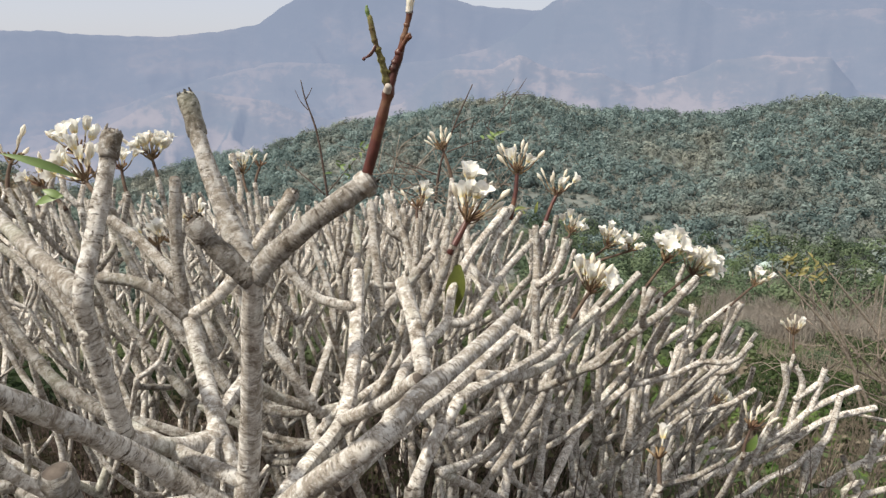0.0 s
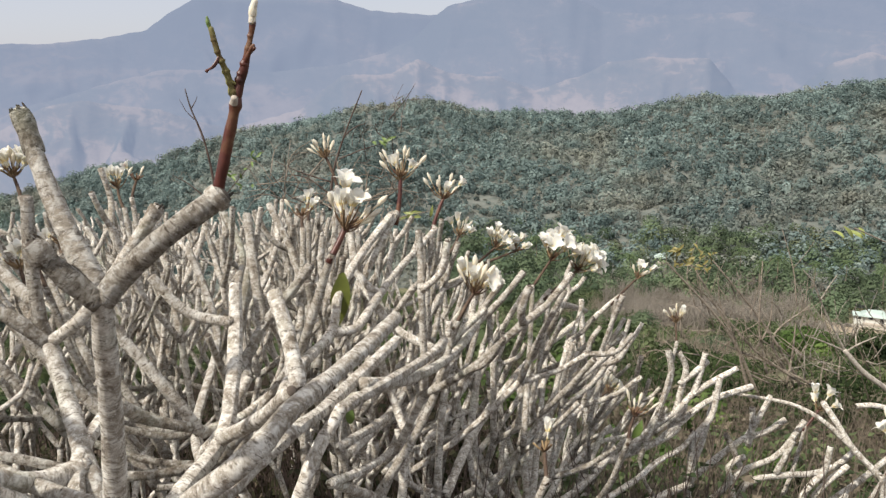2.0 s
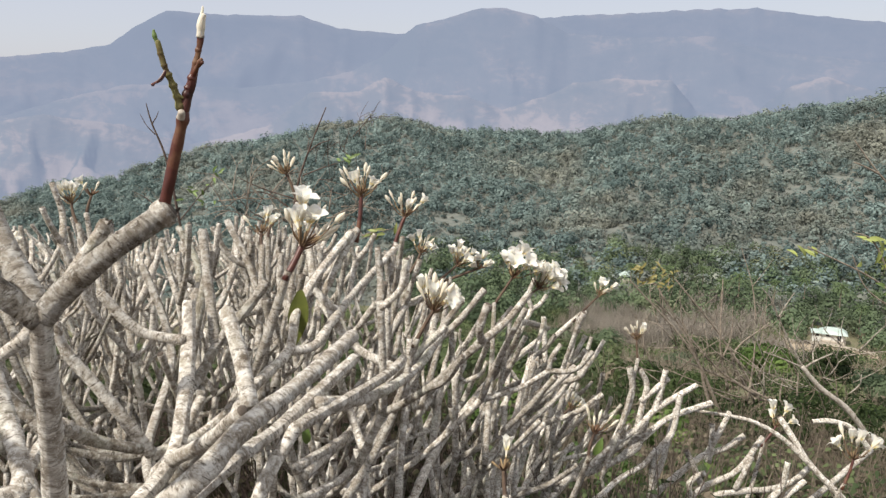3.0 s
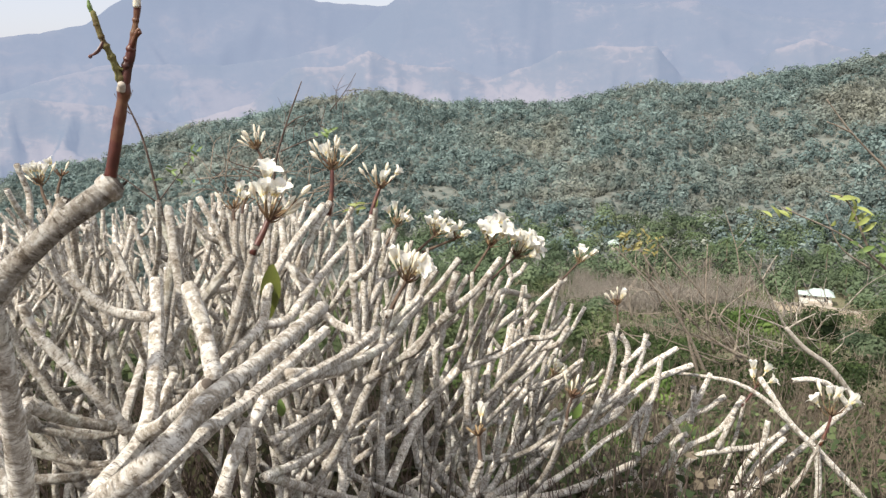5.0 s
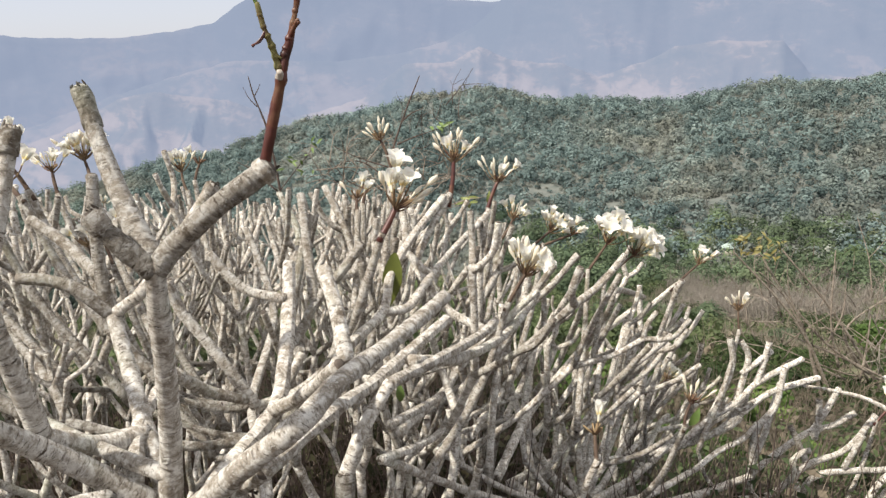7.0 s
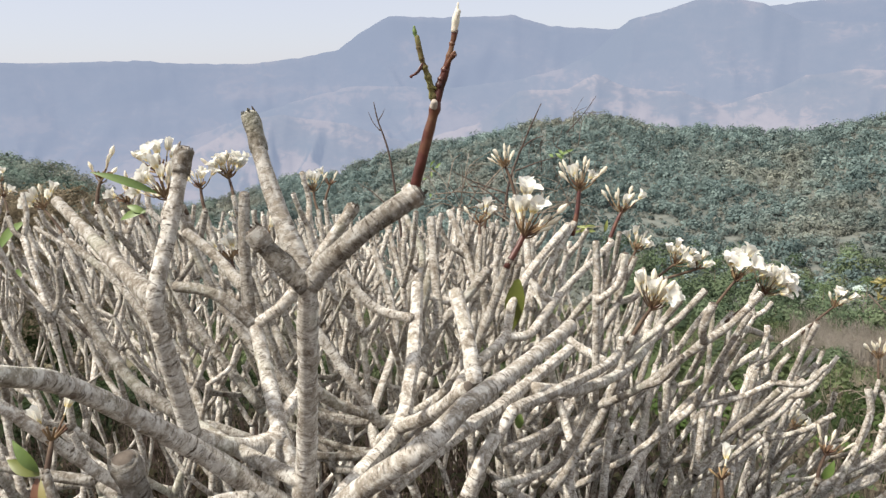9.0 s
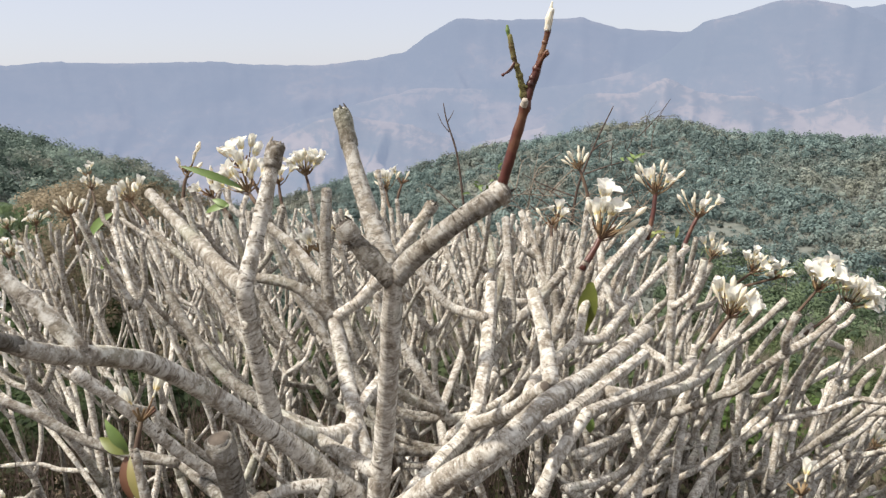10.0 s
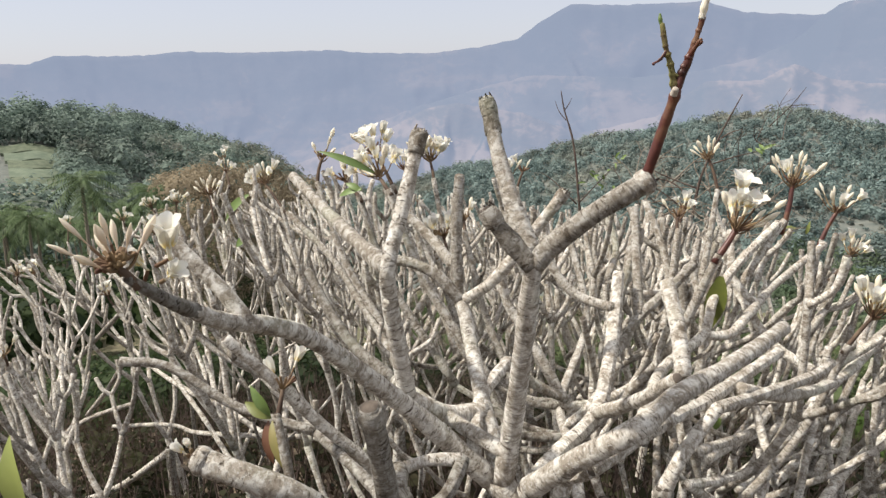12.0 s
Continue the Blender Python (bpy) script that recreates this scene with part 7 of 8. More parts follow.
limb(tree_A, [(-1.951, 3.052, 3.353), (-2.135, 3.131, 3.613), (-2.229, 3.171, 3.858)], 0.013, 0.0086, YOUNG_BARK, sides=10)
limb(tree_E, [(-4.258, 3.811, 2.532), (-4.454, 3.85, 2.792), (-4.554, 3.87, 3.037)], 0.013, 0.0086, YOUNG_BARK, sides=10)
limb(tree_D, [(-0.461, 1.579, 3.338), (-0.638, 1.673, 3.598), (-0.728, 1.721, 3.843)], 0.013, 0.0086, YOUNG_BARK, sides=10)
limb(tree_E, [(-3.064, 3.749, 3.5), (-2.929, 3.896, 3.76), (-2.86, 3.971, 4.005)], 0.013, 0.0086, YOUNG_BARK, sides=10)
limb(tree_E, [(-2.954, 3.679, 3.435), (-2.763, 3.74, 3.695), (-2.666, 3.771, 3.94)], 0.013, 0.0086, YOUNG_BARK, sides=10)
limb(tree_E, [(-4.074, 3.879, 2.938), (-4.265, 3.94, 3.198), (-4.362, 3.971, 3.443)], 0.013, 0.0086, YOUNG_BARK, sides=10)
limb(tree_A, [(-0.473, 2.436, 3.462), (-0.652, 2.525, 3.722), (-0.743, 2.571, 3.967)], 0.013, 0.0086, YOUNG_BARK, sides=10)
limb(tree_A, [(-0.624, 3.012, 3.573), (-0.727, 3.184, 3.833), (-0.779, 3.272, 4.078)], 0.013, 0.0086, YOUNG_BARK, sides=10)
limb(tree_A, [(-0.166, 2.671, 3.511), (-0.148, 2.87, 3.771), (-0.139, 2.972, 4.016)], 0.013, 0.0086, YOUNG_BARK, sides=10)
flower_head(tree_A, (0.035, 2.285, 4.102), (0.066, 2.315, 4.159), 0.058, 5, 7)
flower_head(tree_A, (0.317, 2.546, 3.843), (0.367, 2.576, 3.919), 0.055, 7, 6, red=False)
flower_head(tree_A, (0.156, 2.895, 4.06), (0.171, 2.925, 4.175), 0.05, 3, 9)
flower_head(tree_A, (0.271, 3.286, 3.941), (0.309, 3.316, 4.037), 0.05, 2, 6)
flower_head(tree_A, (-0.041, 3.09, 4.122), (-0.077, 3.12, 4.225), 0.045, 0, 8, red=False)
flower_head(tree_A, (0.313, 3.27, 3.831), (0.362, 3.3, 3.903), 0.045, 3, 4, red=False)
flower_head(tree_A, (0.412, 3.37, 3.763), (0.505, 3.4, 3.83), 0.05, 6, 2, red=False)
flower_head(tree_A, (0.473, 3.37, 3.782), (0.581, 3.4, 3.812), 0.045, 3, 1, red=False)
flower_head(tree_B, (0.638, 3.35, 3.683), (0.714, 3.38, 3.783), 0.068, 10, 1, red=False)
flower_head(tree_B, (0.709, 3.39, 3.636), (0.821, 3.42, 3.724), 0.066, 10, 3, red=False)
flower_head(tree_B, (1.122, 3.96, 3.411), (1.232, 3.99, 3.51), 0.052, 3, 4, red=False)
flower_head(tree_B, (1.429, 3.97, 3.184), (1.429, 4, 3.282), 0.05, 2, 6, red=False)
flower_head(tree_A, (-0.934, 2.87, 4.153), (-0.963, 2.9, 4.222), 0.052, 9, 6, red=False)
flower_head(tree_A, (-0.792, 2.32, 4.202), (-0.84, 2.35, 4.239), 0.056, 6, 3, red=False)
flower_head(tree_A, (-0.844, 2.43, 4.196), (-0.917, 2.46, 4.283), 0.052, 5, 3, red=False)
flower_head(tree_A, (-0.92, 2.37, 4.171), (-0.985, 2.4, 4.214), 0.05, 3, 1, red=False)
flower_head(tree_A, (-0.983, 2.77, 4.126), (-1.008, 2.8, 4.198), 0.045, 3, 3, red=False)
flower_head(tree_A, (-1.093, 2.42, 4.196), (-1.094, 2.45, 4.27), 0.05, 0, 4, red=False)
flower_head(tree_A, (-0.766, 3.17, 4.055), (-0.792, 3.2, 4.13), 0.045, 4, 2, red=False)
flower_head(tree_A, (-0.732, 2.47, 3.997), (-0.758, 2.5, 4.042), 0.045, 2, 1, red=False)
flower_head(tree_A, (-0.172, 3.27, 3.97), (-0.164, 3.3, 4.022), 0.04, 2, 1, red=False)
flower_head(tree_A, (-0.689, 2.57, 4.049), (-0.704, 2.6, 4.081), 0.04, 2, 1, red=False)
flower_head(tree_B, (1.01, 3.92, 2.903), (1.099, 3.95, 2.953), 0.05, 4, 2, red=False)
flower_head(tree_B, (0.854, 2.77, 3.356), (0.878, 2.8, 3.426), 0.05, 0, 5, red=False)
flower_head(tree_A, (0.512, 2.277, 3.543), (0.512, 2.307, 3.597), 0.052, 1, 0, red=False)
flower_head(tree_C, (2.215, 4.17, 2.599), (2.294, 4.2, 2.679), 0.075, 4, 0)
flower_head(tree_C, (2.34, 3.67, 2.644), (2.394, 3.7, 2.755), 0.078, 4, 2)
flower_head(tree_A, (-0.498, 1.228, 4.272), (-0.508, 1.215, 4.295), 0.034, 0, 9, True, red=False)
flower_head(tree_A, (-1.589, 2.87, 4.019), (-1.686, 2.9, 4.109), 0.055, 5, 1, red=False)
flower_head(tree_A, (-2.227, 3.17, 3.853), (-2.272, 3.2, 3.992), 0.05, 1, 7, red=False)
flower_head(tree_E, (-4.552, 3.87, 3.032), (-4.677, 3.9, 3.2), 0.06, 5, 1, red=False)
flower_head(tree_D, (-0.726, 1.72, 3.838), (-0.731, 1.75, 3.885), 0.05, 2, 0, red=False)
flower_head(tree_E, (-2.861, 3.97, 4), (-2.903, 4, 4.056), 0.05, 3, 0, red=False)
flower_head(tree_E, (-2.668, 3.77, 3.935), (-2.707, 3.8, 4.009), 0.05, 2, 2, red=False)
flower_head(tree_E, (-4.36, 3.97, 3.438), (-4.375, 4, 3.552), 0.05, 3, 0, red=False)
flower_head(tree_A, (-0.741, 2.57, 3.962), (-0.772, 2.6, 4.023), 0.05, 2, 1, red=False)
flower_head(tree_A, (-0.778, 3.27, 4.073), (-0.766, 3.3, 4.135), 0.04, 1, 1, red=False)
flower_head(tree_A, (-0.139, 2.97, 4.011), (-0.145, 3, 4.05), 0.045, 2, 1, red=False)

single_flower(tree_A, (-0.508, 1.27, 4.282), (-0.489, 1.275, 4.292), (0.25, -0.25, 0.88), 0.043, 0)
single_flower(tree_A, (-0.519, 1.26, 4.264), (-0.499, 1.25, 4.283), (-0.2, -0.5, 0.7), 0.028, 3)
single_flower(tree_A, (-0.503, 1.27, 4.263), (-0.486, 1.262, 4.270), (0.75, -0.15, 0.5), 0.028, 0)

single_flower(tree_D, (-0.394, 1.19, 4.095), (-0.399, 1.185, 4.103), (-0.6, -0.3, 0.6), 0.016, 0)
single_flower(tree_D, (-0.394, 1.19, 4.097), (-0.393, 1.185, 4.111), (0.1, -0.4, 0.8), 0.013, 3)

# leaves that hang on
leaf(tree_A, (-0.795, 2.25, 4.262), (-0.93, 2.2, 4.319), 0.020, LEAF)
leaf(tree_A, (-0.866, 2.3, 4.21), (-0.94, 2.3, 4.186), 0.02, LEAF)
leaf(tree_A, (-0.867, 2.3, 4.205), (-0.916, 2.3, 4.223), 0.018, LEAF)
leaf(tree_A, (0.027, 2.55, 3.991), (0.003, 2.55, 3.839), 0.05, OLIVE_LEAF, 0.03)
leaf(tree_A, (0.017, 2.56, 3.985), (-0.009, 2.56, 3.805), 0.025, OLIVE_LEAF, 0.03)
leaf(tree_A, (-1.775, 2.9, 4.061), (-1.906, 2.9, 3.945), 0.04, LEAF)
leaf(tree_A, (-1.794, 2.9, 3.887), (-1.864, 2.9, 3.839), 0.035, LEAF)
leaf(tree_D, (-0.767, 1.75, 3.816), (-0.834, 1.75, 3.840), 0.026, OLIVE_LEAF)
leaf(tree_D, (-0.769, 1.75, 3.822), (-0.815, 1.75, 3.882), 0.022, LEAF)
leaf(tree_D, (-0.764, 1.75, 3.81), (-0.721, 1.72, 3.725), 0.022, DRY_LEAF)
leaf(tree_D, (-0.775, 1.75, 3.808), (-0.758, 1.735, 3.72), 0.026, RUST_LEAF)
limb(tree_D, [(-0.99, 1.40, 2.7), (-1.0, 1.39, 3.3), (-1.034, 1.386, 3.745)], 0.007, 0.004, TWIG, "twig", 6)
leaf(tree_D, (-1.034, 1.386, 3.735), (-1.067, 1.399, 3.885), 0.046, YELLOW_LEAF)
leaf(tree_A, (0.054, 2.3, 3.694), (0.052, 2.3, 3.745), 0.02, LEAF)
leaf(tree_B, (0.937, 3, 3.236), (0.967, 3, 3.304), 0.03, LEAF)


def sprig(tree, centre, spread, count, length, material, seed):
    rng = random.Random(seed)
    c = Vector(centre)
    for _ in range(count):
        p = c + Vector((rng.uniform(-1, 1), rng.uniform(-.5, .5), rng.uniform(-.5, .5))) * spread
        d = Vector((rng.uniform(-1, 1), rng.uniform(-1, 1), rng.uniform(-.6, .9))).normalized() * length * rng.uniform(.7, 1.3)
        leaf(tree, p, p + d, length * 0.3, material)


sprig(tree_S, (3.584, 9.45, 2.059), 0.26, 46, 0.10, DRY_LEAF, 1)
sprig(tree_V, (1.885, 3.4, 3.835), 0.05, 5, 0.06, YELLOW_LEAF, 2)
sprig(tree_V, (2.161, 3.4, 3.767), 0.07, 8, 0.07, YELLOW_LEAF, 3)
sprig(tree_V, (2.214, 3.4, 3.861), 0.05, 6, 0.07, YELLOW_LEAF, 8)
sprig(tree_V, (2.291, 3.4, 3.671), 0.08, 9, 0.07, LEAF, 9)
sprig(tree_W, (-1.092, 5.9, 3.747), 0.16, 10, 0.06, LEAF, 4)
sprig(tree_W, (-0.947, 5.9, 3.891), 0.05, 5, 0.06, LEAF, 5)
sprig(tree_X, (-0.007, 5.2, 4.033), 0.05, 6, 0.07, LEAF, 6)
sprig(tree_X, (0.212, 5.2, 3.599), 0.10, 8, 0.07, YELLOW_LEAF, 7)

def twiggery(tree, low, high, count, length, lean, radius, material, seed):
    """Fine crooked side twigs scattered through a box."""
    rng = random.Random(seed)
    for _ in range(count):
        p = Vector([rng.uniform(low[i], high[i]) for i in range(3)])
        d = (Vector(lean) + Vector((rng.uniform(-.9, .9), rng.uniform(-.4, .4), rng.uniform(-.6, .8)))).normalized() * length * rng.uniform(0.5, 1.4)
        bend = Vector((rng.uniform(-.15, .15), rng.uniform(-.1, .1), rng.uniform(-.15, .2))) * length
        r = radius * rng.uniform(0.6, 1.2)
        line = spline((p, p + d * 0.5 + bend, p + d), 4)
        v, f, u = tube(line, lambda t: r * (1 - 0.65 * t), 5, 0.1, True, seed)
        q = line[4]
        side = q + (d.cross(Vector((0, 1, 0))) * rng.choice((-0.35, 0.35)) + d * 0.3)
        v2, f2, u2 = tube(spline((q, q.lerp(side, 0.5) + bend * 0.3, side), 3), lambda t: r * (0.6 - 0.35 * t), 5, 0.1, True, seed)
        k = len(v)
        mesh_object("twig", v + v2, f + [tuple(x + k for x in face) for face in f2], material, tree, u + u2)


twiggery(tree_X, (-0.85, 5.1, 3.52), (0.12, 5.3, 3.86), 60, 0.30, (0.35, 0, 0.25), 0.0045, TWIG, 51)
twiggery(tree_X, (-0.35, 5.1, 3.9), (0.12, 5.3, 4.2), 12, 0.22, (0.2, 0, 0.6), 0.0035, DARK_TWIG, 52)
twiggery(tree_S, (3.5, 9.4, 0.4), (5.2, 9.9, 1.4), 38, 0.8, (-0.45, 0, 0.75), 0.009, TWIG, 53)
twiggery(tree_S, (4.6, 9.4, -0.4), (6.4, 9.9, 0.7), 40, 0.7, (-0.1, 0, 0.9), 0.008, SLOPE_TWIG, 54)
twiggery(tree_U, (4.3, 7.9, 0.9), (5.6, 8.1, 1.7), 26, 0.5, (-0.3, 0, 0.7), 0.007, BARE_WOOD, 55)

FILL = [
    (-0.55, 2.75, 0.05, 0.15, 0.62, 20), (-0.05, 2.85, 0.22, 0.10, 0.50, 20), (-1.10, 2.65, -0.10, 0.10, 0.60, 30), (-1.80, 2.70, -0.12, 0.15, 0.62, 20),
    (0.35, 3.35, 0.35, 0.10, 0.45, 14), (-0.10, 3.50, 0.10, 0.20, 0.66, 30), (-0.85, 3.55, 0.0, 0.20, 0.74, 56), (-1.75, 3.60, 0.0, 0.20, 0.76, 56),
    (-2.55, 3.30, -0.05, 0.15, 0.75, 48), (-2.40, 2.35, -0.1, 0.1, 0.50, 22),
    (-0.45, 4.5, 0.0, 0.2, 0.75, 74), (-1.45, 4.7, 0.0, 0.2, 0.9, 86), (-2.7, 4.5, 0.0, 0.2, 0.95, 84), (-0.9, 5.7, 0.0, 0.2, 0.9, 60), (-2.1, 5.9, 0.0, 0.2, 0.95, 62), (-3.4, 5.6, 0.0, 0.2, 0.95, 58), (-3.6, 3.8, -0.1, 0.1, 0.85, 40), (-3.4, 2.8, -0.1, 0.1, 0.7, 24),
]
for number, (fx, fy, ox, oy, fr, ft) in enumerate(FILL):
    lean = 0.38 * max(-1.0, min(1.0, (fx + 0.7) / 1.3))
    candelabra_tree(fx - lean, fy, ox + lean, oy, fr, ft, 100 + number, 2 if fx < -1.9 else 0)
for number, (fx, fy, ox, oy, fr, ft, low) in enumerate(((0.10, 3.20, 0.60, 0.05, 0.55, 13, 0.28), (0.45, 4.0, 0.75, 0.0, 0.6, 14, 0.34), (-0.1, 2.45, 0.1, 0.1, 0.4, 18, 0.42), (-0.75, 2.2, 0.0, 0.1, 0.4, 20, 0.50))):
    candelabra_tree(fx, fy, ox, oy, fr, ft, 300 + number, 0, low, 0.9)
# younger, thinner trees between the others
for number, (fx, fy, fr, ft, low) in enumerate(((-0.62, 2.60, 0.42, 46, 0.16), (-1.15, 2.85, 0.45, 50, 0.14), (-0.20, 2.95, 0.42, 46, 0.16), (-1.60, 3.10, 0.50, 50, 0.14), (0.15, 3.35, 0.42, 36, 0.18), (-2.10, 3.00, 0.50, 46, 0.14), (-0.95, 3.25, 0.45, 50, 0.12))):
    candelabra_tree(fx, fy, 0.05, 0.1, fr, ft, 400 + number, 0, low, 0.6, 0.62)


# ---- undergrowth ----
def undergrowth():
    rng = random.Random(31)
    verts, faces = [], []
    pale_verts, pale_faces = [], []
    leaves, lighter, dead = Clumps(31), Clumps(32), Clumps(33)
    for _ in range(2800):
        az, r = rng.uniform(-80, 60), 1.6 + 20 * rng.random() ** 1.2
        x, y, z = at(az, r)
        if rng.random() < 0.6:
            rx = rng.uniform(0.12, 0.42)
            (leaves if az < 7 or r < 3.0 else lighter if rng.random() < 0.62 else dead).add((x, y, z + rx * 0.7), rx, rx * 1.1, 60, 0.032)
        for _ in range(7):
            p0 = Vector((x + rng.uniform(-.2, .2), y + rng.uniform(-.2, .2), z - 0.03))
            tip = p0 + Vector((rng.uniform(-.35, .35), rng.uniform(-.35, .35), rng.uniform(.25, .9)))
            mid = p0.lerp(tip, 0.5) + Vector((rng.uniform(-.06, .06), rng.uniform(-.06, .06), 0.05))
            # twigs under the trees take the dark tone that stands for shade
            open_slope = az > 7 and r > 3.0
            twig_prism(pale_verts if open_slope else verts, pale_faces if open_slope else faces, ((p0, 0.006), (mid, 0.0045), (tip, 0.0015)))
    tagged(mesh_object("undergrowth_twigs", verts, faces, DARK_TWIG), "tangled dry twigs under the trees, in a dark tone for the shade", "brush", kind="stuff")
    tagged(mesh_object("slope_twigs", pale_verts, pale_faces, SLOPE_TWIG), "thin grey-brown stems standing on the open slope", "brush", kind="stuff")
    tagged(dead.build("dead_undergrowth", DRY_SCRUB), "dead brown low growth on the open slope", "shrubs", kind="stuff")
    tagged(lighter.build("slope_undergrowth", SCRUB_LEAF), "olive green low growth on the open slope", "shrubs", kind="stuff")
    tagged(leaves.build("undergrowth_leaves", SHADED_UNDER_LEAF), "low green undergrowth beneath the trees, shade in its leaf colour", "shrubs", kind="stuff")


undergrowth()


# ---- palms, trees and houses below ----
def palm_parts(tree, rng):
    """A leaning trunk and a head of arching feathered fronds."""
    line = spline(((0, 0, -0.3), (0.5, 0.1, 6.5), (0.3, 0.4, 13.0)), 6)
    v, f, u = tube(line, lambda t: 0.22 - 0.10 * t, 8, 0.05)
    made = [mesh_object("trunk", v, f, PALM_TRUNK, None, u)]
    top = line[-1]
    for k in range(20):
        a = k * 2.39996
        rise = 1.1 - 1.9 * (k / 19)
        verts, faces = [], []
        out = Vector((math.cos(a), math.sin(a), 0))
        side = Vector((-math.sin(a), math.cos(a), 0))
        long = rng.uniform(3.0, 3.9)
        spine = [top + out * long * (t / 9) * math.cos(rise * 0.6) + Vector((0, 0, long * ((t / 9) * math.sin(rise) * 0.8 - 0.55 * (t / 9) ** 2))) for t in range(10)]
        for t in range(1, 10):
            d = (spine[t] - spine[t - 1])
            for sgn in (-1, 1):
                for half in (0.0, 0.5):
                    p = spine[t - 1] + d * half
                    w = 0.85 * math.sin(math.pi * min(1, 0.12 + 0.88 * t / 10)) * rng.uniform(0.8, 1.1)
                    tip = p + side * sgn * w + d * 0.9 - Vector((0, 0, w * 0.55))
                    q = len(verts)
                    verts += [p, p + d * 0.34, tip]
                    faces.append((q, q + 1, q + 2))
        made.append(mesh_object("frond", verts, faces, PALM_LEAF, None, smooth=False))
    for ob in made:
        ob.parent = tree
    return tree


palm = thing("palm_tree", at(-53, 66), "coconut palm with drooping green fronds on the valley side", "palm tree", "palms")
palm_parts(palm, random.Random(3))
PALM_SPOTS = [(-50.6, 104), (-52.2, 74), (-54.6, 90), (-48.2, 92), (-49.6, 104), (-57.4, 84), (-55.8, 98), (-53.6, 112), (-51.2, 118), (-56.4, 72), (-58.6, 104), (-46.8, 82), (-57, 94), (-55.5, 82), (-51, 78), (-49.5, 98), (-47.5, 74), (-52.5, 100), (-56.5, 108), (-46, 96), (-59, 75), (-61, 96), (-54.2, 92), (-50.3, 90), (-48.6, 84), (-58, 92), (-51.7, 88), (-55, 102), (-47.2, 96), (-60, 84), (-62, 96), (-53.3, 80),
              (13, 246), (16.5, 238), (19, 252), (22, 240), (24.5, 250), (27, 236), (29.5, 244), (31.5, 250), (34, 240), (36, 248), (38, 236), (26, 228), (9, 256), (5, 262), (35.3, 226)]
spot_rng = random.Random(8)
for az, r in PALM_SPOTS:
    grow = spot_rng.uniform(0.85, 1.2) * (0.85 if az > 0 else 0.84)
    copy_thing(palm, Matrix.Translation(at(az, r)) @ Matrix.Rotation(spot_rng.uniform(0, 6.28), 4, "Z") @ Matrix.Diagonal((grow, grow, grow, 1)))


def leafy_tree(az, r, width, high, clumps, seed, label, name="leafy_tree", material=None):
    rng = random.Random(seed)
    place = at(az, r)
    tree = thing(name, place, label, "tree")
    x, y, z = place
    limb(tree, [(x, y, z - 0.3), (x + 0.1, y, z + high * 0.3), (x - 0.1, y, z + high * 0.65)], width * 0.05, width * 0.02, PALM_TRUNK, "trunk", 8, 3)
    leaves = Clumps(seed)
    for _ in range(11):
        a, q = rng.uniform(0, 6.28), rng.uniform(0, 0.32) * width
        rx = width * rng.uniform(0.18, 0.28)
        leaves.add((x + q * math.cos(a), y + q * math.sin(a), z + high * rng.uniform(0.42, 0.78)), rx, rx * 0.85, clumps // 6, width * 0.026)
    leaves.build("crown", material or GROVE, tree)
    return tree


def green_shrub(az, r, width, high, seed, label, material):
    """A low leafy bush: a few crooked stems and a loose crown of small leaves."""
    rng = random.Random(seed)
    place = at(az, r)
    x, y, z = place
    shrub = thing("green_shrub", place, label, "shrub", "shrubs under the trees")
    leaves = Clumps(seed)
    for k in range(5):
        a, q = k * 1.3 + rng.random(), width * rng.uniform(0.15, 0.42)
        top = Vector((x + q * math.cos(a), y + q * math.sin(a), z + high * rng.uniform(0.55, 0.95)))
        limb(shrub, [(x, y, z - 0.05), (x + q * 0.4 * math.cos(a), y + q * 0.4 * math.sin(a), z + high * 0.35), top], 0.012, 0.004, DARK_TWIG, "stem", 6, 3)
        for _ in range(3):
            rx = width * rng.uniform(0.12, 0.2)
            leaves.add(top + Vector((rng.uniform(-1, 1), rng.uniform(-1, 1), rng.uniform(-.6, .4))) * width * 0.18, rx, rx * 0.8, 70, 0.030)
    leaves.build("crown", material, shrub)
    return shrub


for number, (az, r, width, high) in enumerate(((17.9, 5.1, 0.55, 0.45), (27.4, 5.5, 0.55, 0.42), (21.5, 7.4, 0.9, 0.5), (12.0, 7.6, 1.0, 0.6), (5.0, 7.0, 1.0, 0.7))):
    green_shrub(az, r, width, high, 70 + number, "low bright green bush under the bare branches", FRESH_GREEN)
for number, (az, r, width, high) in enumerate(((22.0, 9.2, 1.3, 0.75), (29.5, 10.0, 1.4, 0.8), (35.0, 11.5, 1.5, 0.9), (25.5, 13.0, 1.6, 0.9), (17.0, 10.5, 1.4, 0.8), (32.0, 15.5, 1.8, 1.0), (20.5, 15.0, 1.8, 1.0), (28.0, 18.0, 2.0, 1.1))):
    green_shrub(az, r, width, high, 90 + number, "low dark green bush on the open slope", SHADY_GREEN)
leafy_tree(29.5, 50, 4.2, 3.3, 3600, 1, "round bright green tree on the dry slope", "leafy_tree", FRESH_GREEN)
leafy_tree(33.8, 56, 3.2, 3.8, 1800, 2, "small dark green tree on the slope", "leafy_tree", SHADED_GROVE)
leafy_tree(37.2, 40, 3.0, 2.6, 1800, 3, "small dark green tree on the slope")
leafy_tree(38.6, 60, 4.0, 4.0, 1500, 21, "small dark green tree on the slope", "leafy_tree", SHADED_GROVE)
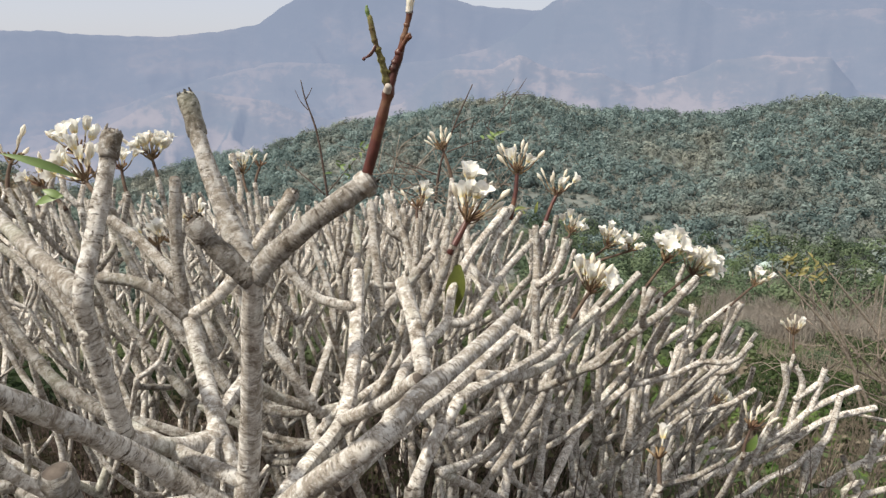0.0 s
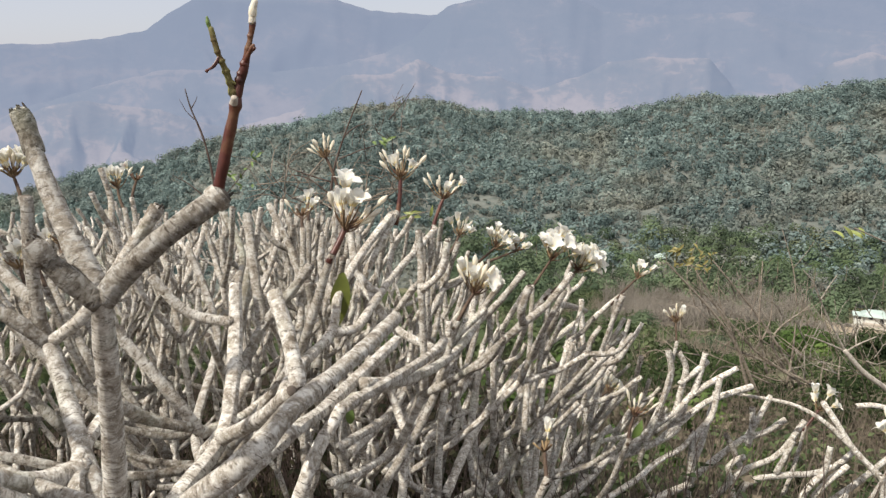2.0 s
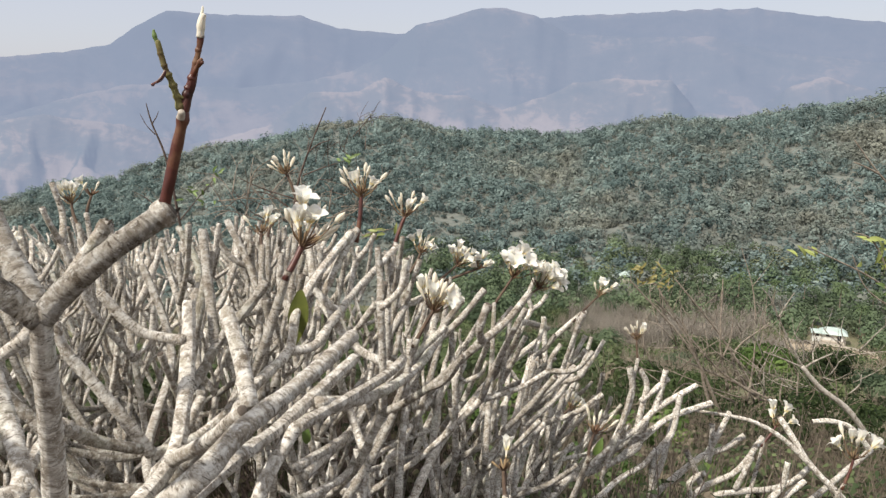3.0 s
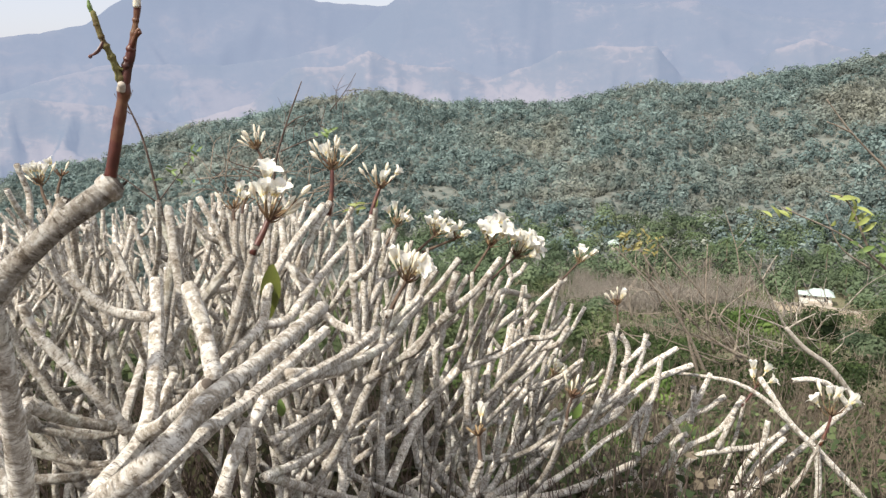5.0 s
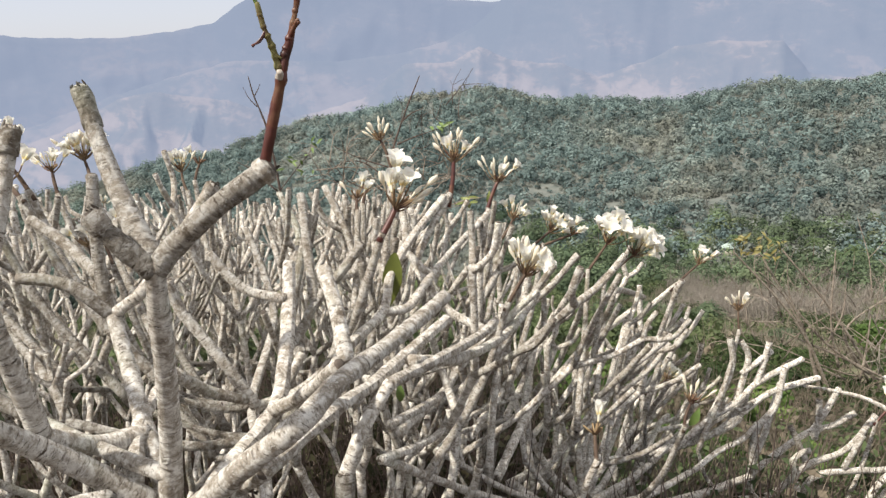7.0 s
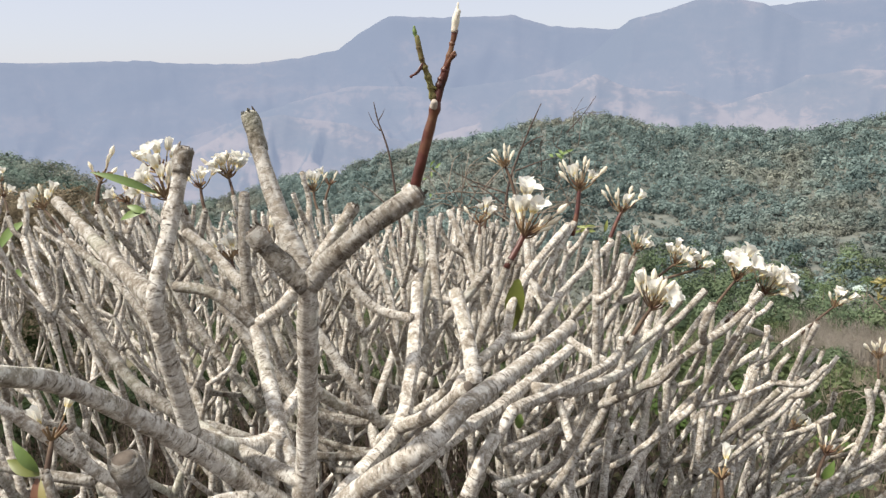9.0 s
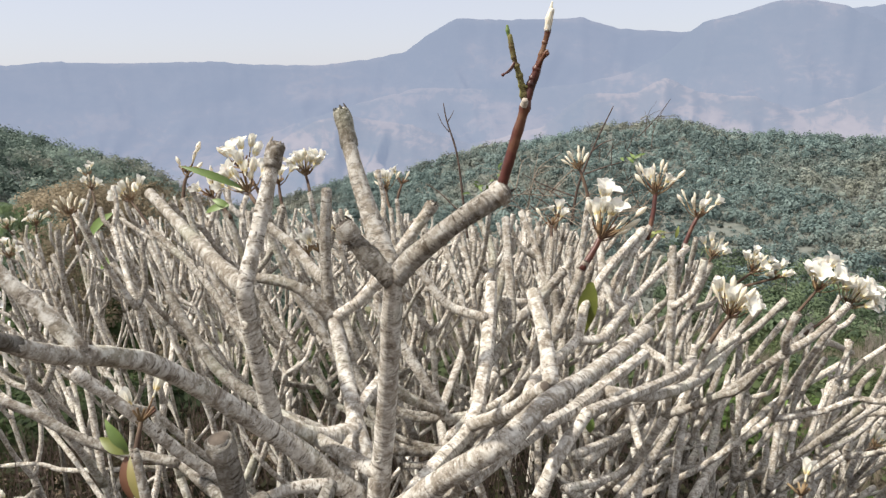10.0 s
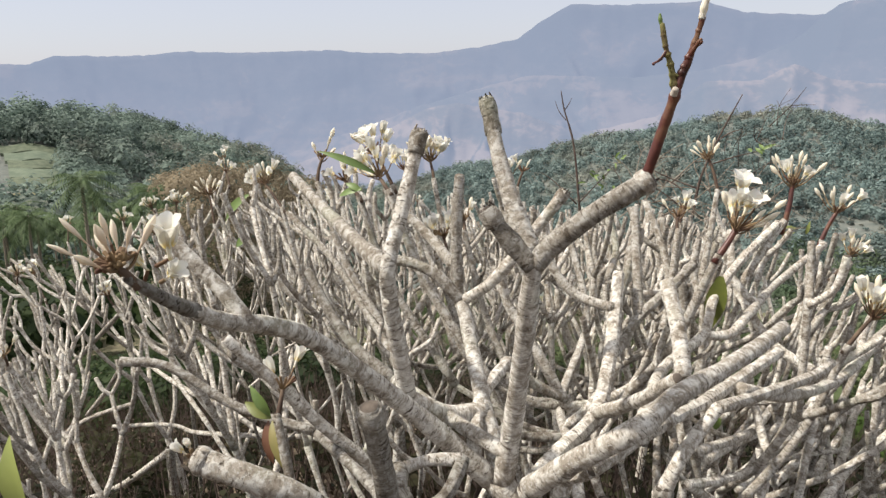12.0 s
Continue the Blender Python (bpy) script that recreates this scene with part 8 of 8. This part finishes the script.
for number, (az, r, width, high, leaves) in enumerate(((20.4, 24.5, 2.2, 1.3, SHADY_GREEN), (24.3, 22, 1.8, 1.0, SHADY_GREEN), (23.0, 52, 3.4, 2.2, GROVE), (15.3, 43, 3.2, 2.0, SHADY_GREEN), (17.6, 70, 4.2, 2.8, GROVE), (12.9, 100, 6.5, 4.2, GROVE), (26.6, 64, 3.2, 2.2, SHADED_GROVE), (33.0, 27, 2.0, 1.4, SHADY_GREEN), (36.0, 22, 1.7, 1.2, SHADY_GREEN), (10.0, 60, 4.0, 2.4, GROVE))):
    leafy_tree(az, r, width, high, 1300, 40 + number, "low spreading green tree among the dry scrub", "leafy_tree", leaves)
leafy_tree(21.0, 120, 4.5, 3.0, 500, 4, "low green tree among dry scrub")
leafy_tree(6.5, 150, 9.0, 6.0, 800, 5, "spreading green tree at the foot of the slope")
leafy_tree(10.5, 140, 7.0, 5.0, 700, 6, "spreading green tree at the foot of the slope")


def box(name, lo, hi, material, parent):
    bm = bmesh.new()
    bmesh.ops.create_cube(bm, size=1.0)
    for v in bm.verts:
        v.co = Vector([(lo[i] + hi[i]) / 2 + v.co[i] * (hi[i] - lo[i]) for i in range(3)])
    bmesh.ops.bevel(bm, geom=bm.edges[:], offset=min(hi[i] - lo[i] for i in range(3)) * 0.06, segments=1, affect="EDGES")
    me = bpy.data.meshes.new(name)
    bm.to_mesh(me)
    bm.free()
    me.materials.append(material)
    ob = new(name, me)
    ob.parent = parent
    return ob


FIELD = plain_material("terraced_crop", (0.075, 0.098, 0.068), (0.125, 0.150, 0.105), 0.4)
BANK = plain_material("terrace_bank", (0.055, 0.072, 0.045), (0.11, 0.125, 0.082), 0.5)
terraces = thing("terraced_field", (0, 0, 0), "pale green stepped crop terraces on the hillside", "field")
for step in range(5):
    r0 = 236 + step * 9.5
    v = []
    for k in range(13):
        az = -57.0 + 0.30 * k + 0.2 * math.sin(step)
        for dr, dz in ((0, -1.5), (0.6, 1.0), (8.8, 1.3), (9.6, -1.5)):
            px, py, pz = at(az, r0 + dr + 1.2 * math.sin(k * 0.7 + step))
            v.append((px, py, pz + dz))
    f = [(i * 4 + j, i * 4 + j + 1, i * 4 + j + 5, i * 4 + j + 4) for i in range(12) for j in range(3)]
    mesh_object("terrace", v, f, FIELD if step % 2 else BANK, terraces, smooth=False)

WALL = plain_material("whitewashed_wall", (0.50, 0.50, 0.47), (0.62, 0.62, 0.59), 0.7)
ROOF = plain_material("pale_green_sheet_roof", (0.27, 0.335, 0.315), (0.38, 0.44, 0.415), 0.5, 0.7)
DARK = plain_material("dark_opening", (0.02, 0.02, 0.022), (0.04, 0.04, 0.045), 2.0)
STONE = plain_material("plinth_stone", (0.30, 0.26, 0.22), (0.42, 0.38, 0.33), 1.5)


def small_house(name, az, r, turn, w, d, h, label):
    place = at(az, r)
    house = thing(name, (0, 0, 0), label, "house")
    box("wall", (-w / 2, -d / 2, -1.2), (w / 2, d / 2, h), WALL, house)
    box("plinth", (-w / 2 - 0.3, -d / 2 - 0.6, -3.4), (w / 2 + 0.3, d / 2 + 0.3, 0.05), STONE, house)
    bm = bmesh.new()
    e, top = 0.7, h + 1.25
    pts = [(-w / 2 - e, -d / 2 - e, h - 0.25), (w / 2 + e, -d / 2 - e, h - 0.25), (w / 2 + e, d / 2 + e, h - 0.25), (-w / 2 - e, d / 2 + e, h - 0.25), (-w / 2 + 0.9, 0, top), (w / 2 - 0.9, 0, top)]
    vs = [bm.verts.new(p) for p in pts]
    for f in ((0, 1, 5, 4), (2, 3, 4, 5), (1, 2, 5), (3, 0, 4), (3, 2, 1, 0)):
        bm.faces.new([vs[i] for i in f])
    me = bpy.data.meshes.new("roof")
    bm.to_mesh(me)
    bm.free()
    me.materials.append(ROOF)
    new("roof", me).parent = house
    n = max(2, int(w / 2.4))
    for i in range(n):
        cx = -w / 2 + (i + 0.5) * w / n
        if i == n // 2:
            box("door", (cx - 0.45, -d / 2 - 0.05, 0.05), (cx + 0.45, -d / 2 + 0.1, 2.05), DARK, house)
        else:
            window = box("window", (cx - 0.5, -d / 2 - 0.05, 1.0), (cx + 0.5, -d / 2 + 0.1, 2.0), DARK, house)
            box("sill", (cx - 0.6, -d / 2 - 0.16, 0.92), (cx + 0.6, -d / 2 - 0.05, 1.0), WALL, window)
    if w > 4:
        annex = box("annex", (-w / 2 - 2.3, -d / 2 + 0.5, -1.2), (-w / 2 - 0.01, d / 2 - 0.2, h * 0.78), WALL, house)
        box("annex_roof", (-w / 2 - 2.8, -d / 2 - 0.1, h * 0.78), (-w / 2 - 0.02, d / 2 + 0.2, h * 0.78 + 0.16), ROOF, annex)
        box("annex_window", (-w / 2 - 1.6, -d / 2 + 0.44, 0.7), (-w / 2 - 0.8, -d / 2 + 0.55, 1.35), DARK, annex)
    house.matrix_basis = Matrix.Translation((place[0], place[1], place[2] + 1.3)) @ Matrix.Rotation(radians(turn), 4, "Z")
    return house


small_house("house", 33.7, 214, -28, 5.4, 3.6, 2.0, "small white house with a pale green sheet roof")
small_house("hut", 18.6, 268, -10, 2.4, 2.2, 1.7, "tiny pale-roofed hut among the trees")

TRACK = plain_material("pale_track", (0.24, 0.21, 0.17), (0.33, 0.29, 0.24), 1.2)
verts = []
for k in range(29):
    az = 30.6 + k * 0.22
    for dr, dz in ((0, 0.15), (0.4, 0.55), (3.4, 0.6), (3.8, 0.1)):
        px, py, pz = at(az, 203.5 + 1.5 * math.sin(k * 0.35) - k * 0.12 + dr)
        verts.append((px, py, pz + dz))
track = mesh_object("road", verts, [(i * 4 + j, i * 4 + j + 1, i * 4 + j + 5, i * 4 + j + 4) for i in range(28) for j in range(3)], TRACK)
tagged(track, "pale dusty track along the tan bank below the house", "road", kind="structure")
